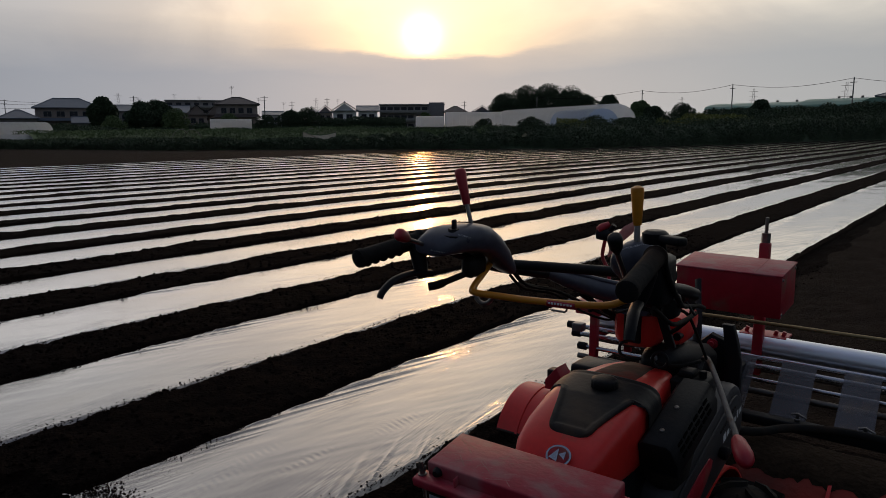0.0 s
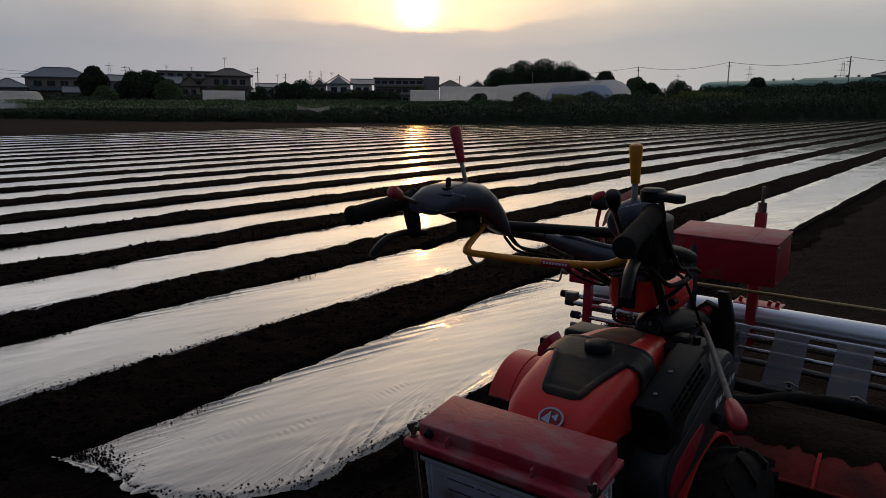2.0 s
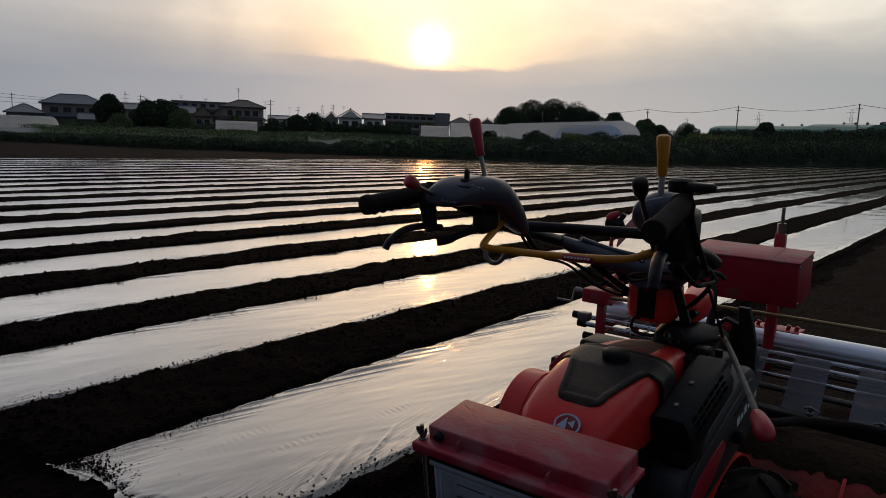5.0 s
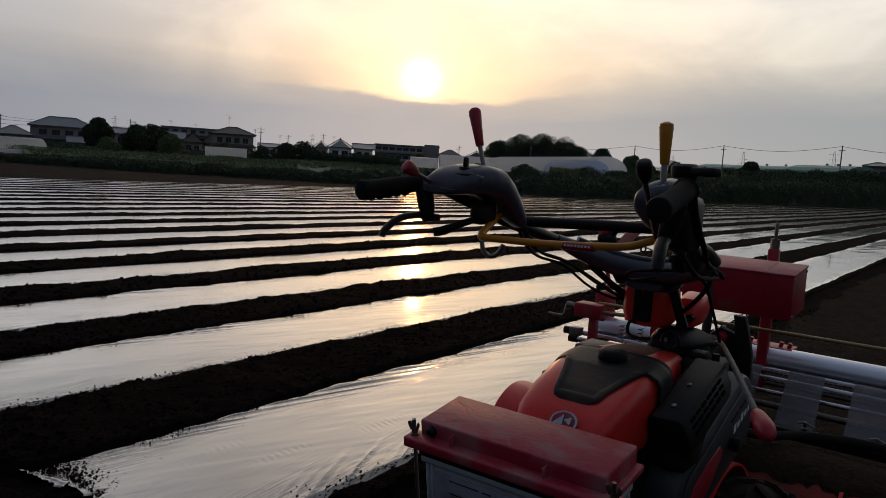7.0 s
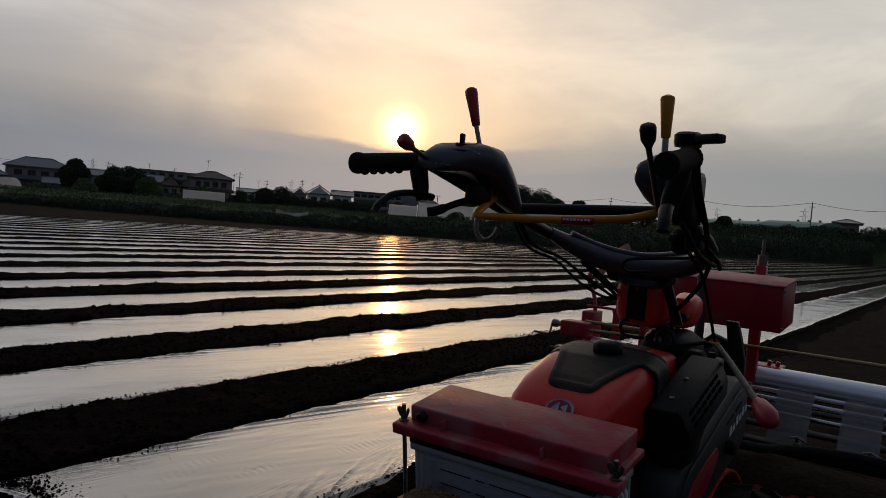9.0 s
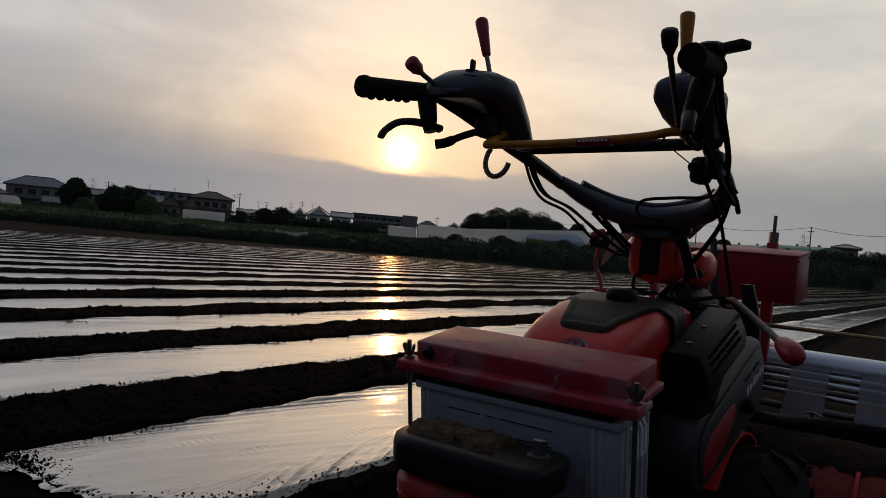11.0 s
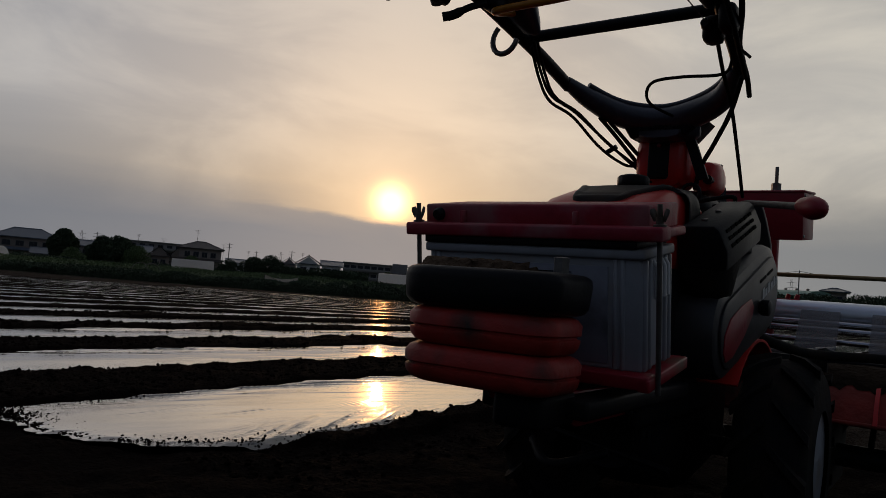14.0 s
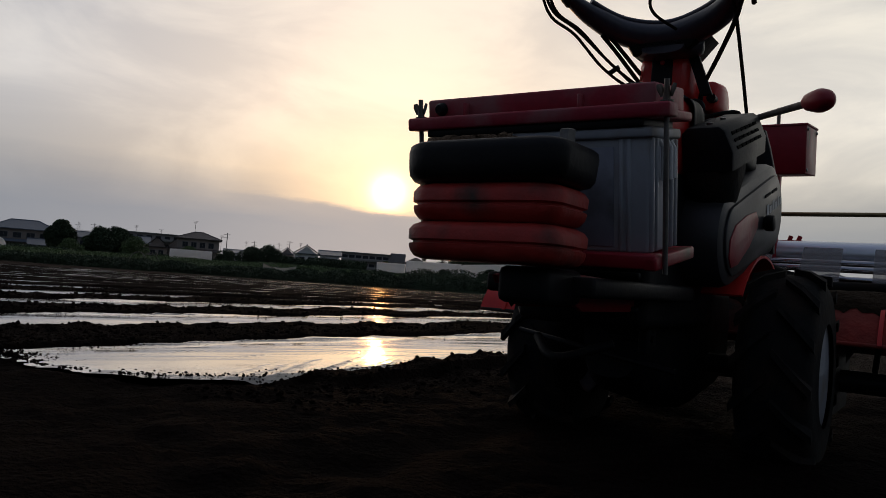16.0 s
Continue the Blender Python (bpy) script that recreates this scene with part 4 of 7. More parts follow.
    turned((XC + 0.168, 2.03, 0.780), (XC + 0.168, 2.03, 0.800), [(0, 0.010), (1, 0.010)], 12, bm)
    turned((XC + 0.18, 1.985, 0.755), (XC + 0.205, 1.985, 0.758), [(0, 0.008), (1, 0.008)], 10, bm)
    part("air_cleaner", bm, M_BLACK, T)
    # belt cover
    bm = plate(capsule(1.818, 0.512, 0.094, 2.185, 0.616, 0.108, 14), "x", XC + 0.105, XC + 0.208, 0.020)
    belt = part("belt_cover", bm, M_GREY, T, "dark grey plastic belt cover")
    bm = plate(capsule(1.822, 0.512, 0.070, 2.178, 0.612, 0.084, 14), "x", XC + 0.207, XC + 0.214, 0.005)
    part("belt_cover_panel", bm, M_GREY, belt)
    bm = plate([(1.772, 0.474), (1.790, 0.457), (1.84, 0.466), (1.93, 0.508), (1.995, 0.552), (2.002, 0.574), (1.978, 0.588), (1.90, 0.572), (1.812, 0.543), (1.775, 0.510)], "x", XC + 0.2135, XC + 0.2165, 0.001)
    part("red_decal", bm, M_RED, belt, "bright red decal panel")
    bm = bmesh.new()
    along = Vector((0, 1.68, 0.52))
    for k, (s0, s1) in enumerate(((0.0, 0.012), (0.016, 0.028), (0.033, 0.045), (0.050, 0.061), (0.066, 0.074), (0.079, 0.090))):
        a, b = Vector((XC + 0.2155, 2.088, 0.590)) + along * s0, Vector((XC + 0.2155, 2.088, 0.590)) + along * s1
        up = Vector((0, -0.2, 0.98)) * (0.024 if k in (0, 2, 4) else 0.017)
        vs = [bm.verts.new(p) for p in (a, b, b + up, a + up)]
        bm.faces.new(vs)
    part("white_mark", bm, M_MARK, belt, "row of plain white marks")
    for k in range(5):
        bm = bmesh.new()
        a = Vector((XC + 0.2175, 1.835 + k * 0.020, 0.490 + k * 0.0085))
        vs = [bm.verts.new(a + Vector(q)) for q in ((0, 0, 0), (0, 0.014, 0.006), (0, 0.012, 0.018), (0, -0.002, 0.012))]
        bm.faces.new(vs)
        part("decal_mark", bm, M_RED, belt)
    part("cover_knob", turned((XC + 0.212, 2.068, 0.572), (XC + 0.238, 2.068, 0.572), [(0, 0.012), (0.3, 0.018), (0.9, 0.018), (1, 0.012)], 16), M_BLACK, belt)
    bm = bmesh.new()
    for k in range(2):
        rod((XC + 0.2130, 2.06 + k * 0.070, 0.630 + k * 0.020), (XC + 0.2130, 2.11 + k * 0.070, 0.6445 + k * 0.020), 0.004, 8, bm)
    part("cover_slots", bm, M_RUBBER, belt)
    # mudguards
    part("mudguard", sweep_arc(2.10, 0.238, 0.262, 30, 140, XC + 0.13, XC + 0.215, 0.006, 20), M_ORANGE, T, "orange-red mudguard lip over the wheel")
    part("mudguard", sweep_arc(2.10, 0.238, 0.262, 30, 140, XC - 0.215, XC - 0.13, 0.006, 20), M_ORANGE, T, "orange-red mudguard lip over the wheel")
    bm = box(XC + 0.085, XC + 0.105, 1.66, 1.71, 0.28, 0.36, 0.004)
    rod((XC + 0.02, 1.68, 0.31), (XC + 0.11, 1.68, 0.31), 0.007, bm=bm)
    part("linkage", bm, M_BLACK, T)
    # side lever with an egg-shaped ball
    lever = part("side_lever", tube(spline([(XC + 0.12, 2.10, 0.70), (XC + 0.13, 2.13, 0.79), (XC + 0.155, 2.10, 0.812), (XC + 0.21, 2.00, 0.800), (XC + 0.345, 1.735, 0.760)], 6), 0.0072, 10), M_LEVER, T, "bent grey steel lever")
    a, b = Vector((-0.468, 1.738, 0.762)), Vector((-0.417, 1.648, 0.744))
    part("lever_ball", turned(a, b, [(0.0, 0.008), (0.06, 0.012), (0.2, 0.0165), (0.45, 0.0195), (0.65, 0.021), (0.82, 0.0185), (0.94, 0.012), (1.0, 0.003)], 20), M_RED, lever, "glossy red ball grip")
    # steering post
    bm = loft([(1.985, XC - 0.014, 0.046, 0.862, 0.955), (2.00, XC - 0.014, 0.060, 0.842, 0.968), (2.05, XC - 0.016, 0.066, 0.834, 0.970), (2.10, XC - 0.016, 0.058, 0.838, 0.955), (2.12, XC - 0.016, 0.040, 0.85, 0.93)], 24, 3.6)
    post = part("handle_post", bm, M_ORANGE, T, "orange-red handle post cover")
    part("post_slot", box(XC - 0.040, XC + 0.010, 1.978, 1.992, 0.856, 0.955, 0.006), M_BLACK, post)
    part("slot_lamp", turned((XC - 0.012, 1.977, 0.935), (XC - 0.012, 1.971, 0.935), [(0, 0.006), (1, 0.004)], 10), M_RED, post)
    bm = loft([(2.02, XC + 0.034, 0.030, 0.775, 0.803), (2.035, XC + 0.034, 0.046, 0.765, 0.818), (2.08, XC + 0.036, 0.056, 0.74, 0.838), (2.15, XC + 0.042, 0.062, 0.72, 0.832), (2.25, XC + 0.050, 0.062, 0.70, 0.806), (2.36, XC + 0.050, 0.052, 0.68, 0.776), (2.40, XC + 0.048, 0.036, 0.68, 0.760)], 24, 2.6)
    for v in bm.verts:
        v.co += Vector((0.4, 0.2, 1.0)) * (0.010 * noise.noise(v.co * 22.0))
    base = part("post_base", smooth(bm, 50), M_BLACK, T, "black cast base of the handle post")
    part("base_bolt", turned((XC + 0.034, 2.036, 0.806), (XC + 0.032, 2.020, 0.812), [(0, 0.011), (0.6, 0.011), (0.65, 0.007), (1, 0.006)], 6), M_STEEL, base)
    part("base_ring", tube([(XC + 0.066 + 0.021 * math.cos(a), 1.985, 0.822 + 0.021 * math.sin(a)) for a in [2 * math.pi * k / 16 for k in range(17)]], 0.0045, 8), M_BLACK, T)
    part("cable_loop", tube(spline([(XC - 0.030, 2.00, 0.852), (XC - 0.045, 1.985, 0.850), (XC - 0.050, 1.985, 0.830), (XC - 0.042, 1.985, 0.816), (XC - 0.012, 1.985, 0.812), (XC + 0.012, 1.99, 0.814)], 5), 0.0045, 8), M_BLACK, T, "black cable looped round the post foot")
    part("post_strut", plate([(XC + 0.036, 0.962), (XC + 0.062, 0.958), (XC + 0.100, 0.858), (XC + 0.074, 0.856)], "y", 1.998, 2.010, 0.002), M_BLACK, T, "flat black strut beside the post")
    bm = loft([(2.085, XC + 0.066, 0.018, 0.842, 0.890), (2.10, XC + 0.062, 0.030, 0.837, 0.915), (2.17, XC + 0.056, 0.036, 0.836, 0.926), (2.23, XC + 0.050, 0.030, 0.85, 0.915), (2.25, XC + 0.048, 0.016, 0.87, 0.90)], 18, 3.0)
    part("lever_guide", bm, M_ORANGE, T, "orange-red lever guide")
    part("guide_bolt", rod((XC + 0.078, 2.07, 0.868), (XC + 0.078, 2.10, 0.868), 0.011), M_BLACK, T)
    part("post_neck", plate([(XC - 0.100, 0.990), (XC + 0.095, 0.990), (XC + 0.060, 0.950), (XC - 0.075, 0.950)], "y", 1.935, 2.06, 0.012), M_BLACK, T, "black neck under the yoke")
    # handlebars: a wide curved yoke and two arms
    yoke_pts = spline([(XC - 0.185, 1.81, 1.058), (XC - 0.150, 1.875, 1.030), (XC - 0.09, 1.94, 1.002), (XC + 0.0, 1.965, 0.990), (XC + 0.09, 1.94, 1.002), (XC + 0.155, 1.89, 1.022), (XC + 0.195, 1.815, 1.055)], 6)
    n = len(yoke_pts) - 1
    bm = tube(yoke_pts, [0.014 + 0.019 * math.sin(math.pi * k / n) for k in range(n + 1)], 14, flat=(1.15, 0.95))
    loft([(1.935, XC + 0.0, 0.050, 0.945, 0.99), (1.965, XC + 0.0, 0.085, 0.940, 1.005), (2.01, XC + 0.0, 0.075, 0.945, 0.995)], 18, 3.0, bm)
    yoke = part("handle_yoke", bm, M_NAVY, T, "black curved handlebar yoke")
    part("yoke_ridge", tube([p + Vector((0, -0.016, 0.030)) for p in yoke_pts[6:-6]], 0.007, 8), M_NAVY, yoke)
    left = spline([(XC - 0.186, 1.825, 1.052), (XC - 0.192, 1.70, 1.082), (XC - 0.205, 1.58, 1.112), (XC - 0.235, 1.49, 1.150), (XC - 0.275, 1.42, 1.184)], 6)
    right = spline([(XC + 0.198, 1.835, 1.048), (XC + 0.208, 1.74, 1.075), (XC + 0.214, 1.62, 1.105), (XC + 0.228, 1.52, 1.150), (XC + 0.262, 1.42, 1.204)], 6)
    part("handle_arm", tube(left, 0.0145, 12), M_BLACK, T, "black steel handlebar arm")
    part("handle_arm", tube(right, 0.0145, 12), M_BLACK, T, "black steel handlebar arm")
    part("cross_bar", rod((XC - 0.195, 1.632, 1.107), (XC + 0.215, 1.655, 1.124), 0.0120, 14), M_BLACK, T, "black steel cross bar")
    bar = spline([(XC - 0.185, 1.560, 1.135), (XC - 0.170, 1.49, 1.110), (XC - 0.156, 1.428, 1.088), (XC - 0.135, 1.412, 1.084), (XC - 0.08, 1.411, 1.085), (XC + 0.0, 1.410, 1.087), (XC + 0.12, 1.410, 1.095), (XC + 0.172, 1.415, 1.101), (XC + 0.196, 1.434, 1.110), (XC + 0.206, 1.475, 1.118), (XC + 0.212, 1.53, 1.135)], 5)
    yb = part("clutch_bar", tube(bar, 0.0074, 12), M_YELLOW, T, "yellow painted steel clutch bar")
    bm = tube([(XC + 0.045, 1.4085, 1.0884), (XC + 0.108, 1.4075, 1.0906)], 0.0078, 12)
    sticker = part("warning_sticker", bm, M_RED, yb, "red sticker with pale unreadable marks")
    bm = bmesh.new()
    for k in range(8):
        x = XC + 0.049 + k * 0.0070
        box(x, x + 0.0045, 1.3995, 1.4008, 1.0885 + 0.0002 * k, 1.0925 + 0.0002 * k, 0, bm=bm)
    part("sticker_marks", bm, M_MARK, sticker)
    # grips
    def grip(a, b, name_label):
        a, b = Vector(a), Vector(b)
        prof = [(0.0, 0.012), (0.015, 0.0195), (0.05, 0.021), (0.09, 0.0205)]
        for k in range(26):
            s = 0.10 + 0.84 * k / 26
            prof += [(s, 0.0178), (s + 0.016, 0.0188)]
        prof += [(0.95, 0.019), (0.97, 0.023), (1.0, 0.022)]
        bm = turned(a, b, prof, 18)
        down = Vector((0, 0, -1))
        for k in range(5):
            c = a + (b - a) * (0.16 + 0.12 * k) + down * 0.0165
            turned(c - (b - a).normalized() * 0.011, c + (b - a).normalized() * 0.011, [(0, 0.002), (0.25, 0.006), (0.5, 0.0075), (0.75, 0.006), (1, 0.002)], 10, bm)
        return part("grip", bm, M_RUBBER, T, name_label)

    GL0, GL1 = (-1.127, 1.230, 1.165), (-1.100, 1.415, 1.188)
    GR0, GR1 = (-0.518, 1.222, 1.178), (-0.545, 1.412, 1.207)
    grip(GL0, GL1, "black ribbed rubber grip")
    grip(GR0, GR1, "black ribbed rubber grip")
    # squeeze levers under the grips
    def squeeze(points, piv_a, piv_b):
        bm = tube(spline(points, 6), [0.0075 + 0.003 * (k / (6 * (len(points) - 1))) for k in range(6 * (len(points) - 1) + 1)], 10, flat=(1.25, 0.75))
        lev = part("squeeze_lever", bm, M_BLACK, T, "black curved squeeze lever")
        part("lever_clamp", turned(piv_a, piv_b, [(0, 0.013), (0.3, 0.019), (0.7, 0.017), (1, 0.012)], 12), M_BLACK, lev)

    squeeze([(-1.098, 1.268, 1.077), (-1.096, 1.278, 1.092), (-1.090, 1.310, 1.112), (-1.080, 1.36, 1.119), (-1.064, 1.405, 1.114)], (-1.094, 1.385, 1.195), (-1.072, 1.385, 1.105))
    squeeze([(-0.530, 1.270, 1.083), (-0.534, 1.285, 1.100), (-0.545, 1.32, 1.118), (-0.56, 1.37, 1.122), (-0.575, 1.41, 1.118)], (-0.547, 1.395, 1.205), (-0.570, 1.395, 1.110))
    # switch cowls
    rows = [(1.347, -1.028, 0.030, 1.170, 1.186), (1.354, -1.024, 0.044, 1.165, 1.203), (1.385, -1.014, 0.053, 1.166, 1.224), (1.43, -1.002, 0.060, 1.166, 1.230), (1.47, -0.992, 0.060, 1.158, 1.226), (1.51, -0.984, 0.046, 1.138, 1.203), (1.55, -0.978, 0.034, 1.112, 1.168), (1.58, -0.972, 0.022, 1.095, 1.130), (1.592, -0.967, 0.012, 1.095, 1.115)]
    cowl = part("switch_cowl", loft(rows, 28, 2.8), M_NAVY, T, "dark blue plastic switch cowl with white marks")
    bm = turned((-0.992, 1.392, 1.205), (-0.990, 1.390, 1.224), [(0, 0.028), (0.4, 0.026), (0.5, 0.016), (1.0, 0.012)], 16)
    box(-0.9935, -0.9865, 1.384, 1.398, 1.222, 1.243, 0.003, bm=bm)
    part("ignition_key", bm, M_BLACK, cowl, "black ignition key and knob")
    writing("フィンガーレバー", cowl, (-1.0367, 1.3423, 1.1882), (-1.0015, 1.3488, 1.1848), (0.02, -1, 0.1))
    writing("メインスイッチ", cowl, (-0.9872, 1.3755, 1.2227), (-0.9685, 1.400, 1.2135), (0.84, -0.4, 0.38))
    rows = [(1.445, -0.640, 0.008, 1.178, 1.192), (1.453, -0.634, 0.020, 1.155, 1.205), (1.48, -0.618, 0.034, 1.130, 1.220), (1.52, -0.611, 0.035, 1.115, 1.226), (1.56, -0.612, 0.026, 1.105, 1.205), (1.59, -0.612, 0.014, 1.100, 1.150)]
    cowl2 = part("switch_cowl", loft(rows, 24, 2.3), M_NAVY, T, "dark blue plastic switch cowl with white marks")
    writing("ハンドル高さ調節レバー", cowl2, (-0.635, 1.455, 1.215), (-0.598, 1.4911, 1.2236), (0.36, -0.64, 0.68))
    # hand levers
    def knob_lever(foot, neck, tip, shaft_r, prof, mat, label):
        lv = part("hand_lever", rod(foot, neck, shaft_r), M_STEEL, T, "grey steel lever rod")
        part("lever_knob", turned(neck, tip, prof, 16), mat, lv, label)

    long_knob = [(0.0, 0.0075), (0.02, 0.0085), (0.5, 0.011), (0.85, 0.0132), (0.95, 0.0128), (1.0, 0.009)]
    knob_lever((-0.975, 1.452, 1.185), (-1.005, 1.459, 1.268), (-1.032, 1.468, 1.345), 0.0048, long_knob, M_RED, "tapered red plastic lever knob")
    wide_knob = [(0.0, 0.0075), (0.03, 0.0085), (0.5, 0.0110), (0.88, 0.0130), (0.95, 0.0122), (1.0, 0.005)]
    knob_lever((-0.612, 1.480, 1.20), (-0.617, 1.490, 1.250), (-0.620, 1.489, 1.327), 0.0060, wide_knob, M_YELLOW, "tapered yellow plastic lever knob")
    small = [(0.0, 0.005), (0.2, 0.009), (0.35, 0.0125), (0.8, 0.014), (0.95, 0.012), (1.0, 0.008)]
    knob_lever((-1.040, 1.372, 1.180), (-1.052, 1.315, 1.203), (-1.058, 1.282, 1.220), 0.0050, small, M_RED, "small dark red lever knob")
    knob_lever((-0.600, 1.440, 1.120), (-0.594, 1.350, 1.216), (-0.591, 1.328, 1.252), 0.0052, small, M_BLACK, "small black lever knob")
    bm = turned((-0.556, 1.430, 1.228), (-0.556, 1.430, 1.252), [(0, 0.022), (0.3, 0.024), (0.8, 0.024), (1, 0.018)], 16)
    box(-0.012, 0.070, -0.012, 0.012, 0.002, 0.017, 0.004, m=Matrix.Translation((-0.556, 1.430, 1.230)) @ Matrix.Rotation(radians(-25), 4, "Z"), bm=bm)
    part("throttle_lever", bm, M_BLACK, T, "black thumb throttle")
    bm = box(-0.588, -0.548, 1.45, 1.54, 1.095, 1.195, 0.014)
    box(-0.590, -0.560, 1.56, 1.61, 1.05, 1.10, 0.010, bm=bm)
    part("switch_housing", bm, M_BLACK, T)
    bm = box(-1.010, -0.975, 1.44, 1.50, 1.105, 1.150, 0.010)
    part("switch_housing", bm, M_BLACK, T)
    part("hook", tube([Vector((-0.972, 1.515, 1.068)) + Vector((0.028 * math.cos(a) - 0.02, 0.006 * math.sin(a), 0.034 * math.sin(a))) for a in [math.pi * (0.75 + 1.2 * k / 12) for k in range(13)]], 0.0055, 8), M_STEEL, T, "bent steel hook under the cowl")
    bm = tube([Vector((-0.633, 1.468, 1.100)) + Vector((0.003 * math.sin(2 * a), -0.006 * math.cos(a), 0.011 * math.sin(a))) for a in [2 * math.pi * k / 16 for k in range(17)]], 0.0016, 8)
    part("cable_loop", bm, M_BLACK, T)
    bm = box(-0.626, -0.590, 1.59, 1.635, 1.042, 1.092, 0.012)
    turned((-0.610, 1.60, 1.068), (-0.614, 1.572, 1.070), [(0, 0.010), (0.6, 0.012), (1, 0.008)], 12, bm)
    part("cable_stop", bm, M_BLACK, T)
    part("short_lever", tube(spline([(-1.068, 1.40, 1.083), (-1.05, 1.41, 1.088), (-1.02, 1.42, 1.102), (-0.995, 1.44, 1.115)], 5), [0.008] * 8 + [0.006] * 8, 8, flat=(0.7, 1.2)), M_BLACK, T, "short black lever")
    # cables
    def cable(points, r=0.0042):
        part("cable", tube(spline(points, 7), r, 8), M_RUBBER, T)

    for k, (dx, dz) in enumerate(((0.0, 0.0), (0.010, -0.004), (-0.004, -0.012))):
        cable([(-0.985 + dx, 1.62, 1.095 + dz), (-1.004 + dx, 1.70, 1.050 + dz), (-1.020 + dx, 1.79, 1.022 + dz), (-0.994 + dx, 1.865, 1.000 + dz), (-0.958 + dx, 1.95, 0.955 + dz - 0.006 * k), (-0.917 + dx, 2.02, 0.910 + dz), (-0.878 + 0.6 * dx, 2.06, 0.872 + 0.012 * k), (-0.84, 2.06, 0.83)], 0.0036)
    cable([(-0.945, 1.90, 0.992), (-0.925, 1.94, 0.962), (-0.900, 2.01, 0.916), (-0.876, 2.055, 0.878), (-0.84, 2.06, 0.84)], 0.005)
    cable([(-0.930, 1.91, 0.990), (-0.905, 1.945, 0.955), (-0.880, 2.01, 0.915), (-0.855, 2.05, 0.886), (-0.83, 2.06, 0.85)], 0.005)
    cable([(-0.770, 1.90, 0.985), (-0.783, 1.80, 0.986), (-0.780, 1.755, 1.000), (-0.755, 1.728, 1.016), (-0.70, 1.74, 1.024), (-0.634, 1.773, 1.032), (-0.612, 1.76, 1.05), (-0.605, 1.72, 1.075)], 0.0034)
    cable([(-0.606, 1.630, 1.055), (-0.625, 1.760, 1.025), (-0.633, 1.865, 0.985), (-0.640, 1.97, 0.902), (-0.648, 2.067, 0.824)], 0.0040)
    cable([(-0.60, 1.80, 1.032), (-0.635, 1.868, 0.978), (-0.685, 1.945, 0.930), (-0.734, 2.017, 0.887), (-0.75, 2.04, 0.84)], 0.0055)
    part("clutch_wire", rod((-0.633, 1.470, 1.098), (-0.610, 1.575, 1.069), 0.0012, 6), M_STEEL, T)
    cable([(-0.545, 1.44, 1.23), (-0.542, 1.47, 1.16), (-0.548, 1.56, 1.09), (-0.578, 1.68, 1.055), (-0.590, 1.80, 1.03), (-0.60, 1.87, 1.01)], 0.0055)
    cable([(-0.560, 1.45, 1.10), (-0.556, 1.54, 1.05), (-0.570, 1.66, 1.03), (-0.585, 1.77, 1.02)], 0.005)
    cable([(-0.68, 2.11, 0.80), (-0.66, 2.04, 0.82), (-0.70, 2.00, 0.81), (-0.76, 2.02, 0.80)], 0.005)
    part("cable_tie", rod((-0.955, 1.985, 0.925), (-0.932, 1.985, 0.938), 0.006), M_BLACK, T)
    part("cable_tie", rod((-0.585, 1.70, 1.06), (-0.560, 1.69, 1.035), 0.003), M_BLACK, T)

    # front weights, stacked plates with round corners
    def weight(z0, z1, grow, mat, label, notch):
        bm = bmesh.new()
        rings = []
        for u, g in (((0.0, -0.013), (0.05, -0.006), (0.18, -0.001), (0.40, 0.001), (0.74, 0.002), (0.90, 0.000), (0.97, -0.005), (1.0, -0.010)) if notch else ((0.0, -0.014), (0.06, -0.007), (0.20, -0.002), (0.34, 0.000), (0.40, 0.000), (0.43, -0.004), (0.47, -0.004), (0.52, 0.001), (0.78, 0.001), (0.92, -0.004), (1.0, -0.012))):
            o = round_box(XC - 0.102 - grow - g, XC + 0.158 + grow + g, 1.120 - grow - g, 1.250 + grow + g, [0.060, 0.030, 0.022, 0.034], 7)
            rings.append([bm.verts.new((x + 0.0012 * math.sin(37 * y + 5 * u), y + 0.0012 * math.sin(41 * x + 3 * u), z0 + (z1 - z0) * u)) for x, y in o])
        for p, q in zip(rings, rings[1:]):
            for k in range(len(p)):
                bm.faces.new((p[k], p[(k + 1) % len(p)], q[(k + 1) % len(p)], q[k]))
        bm.faces.new(rings[0][::-1])
        bm.faces.new(rings[-1])
        bmesh.ops.recalc_face_normals(bm, faces=list(bm.faces))
        smooth(bm, 50)
        w = part("front_weight", bm, mat, T, label)
        return w

    w = weight(0.536, 0.594, 0.004, M_BLACK, "black cast front weight with dried soil on top", True)
    top = bmesh.new()
    n = 26
    grid = [[None] * n for _ in range(12)]
    for i in range(12):
        for j in range(n):
            x, y = XC - 0.080 + 0.165 * j / (n - 1) - 0.012 * math.sin(math.pi * i / 11), 1.142 + 0.093 * i / 11
            edge = min(i, 11 - i, j, n - 1 - j)
            h = 0.012 if edge > 1 else (0.008 if edge == 1 else -0.004)
            grid[i][j] = top.verts.new((x + 0.006 * random.uniform(-1, 1), y + 0.006 * random.uniform(-1, 1), 0.594 + h + (0.004 * random.uniform(-1, 1) if edge else 0)))
    for i in range(11):
        for j in range(n - 1):
            top.faces.new((grid[i][j], grid[i][j + 1], grid[i + 1][j + 1], grid[i + 1][j]))
    part("soil_crust", smooth(top, 80), M_MUD, w, "crust of dried brown soil")
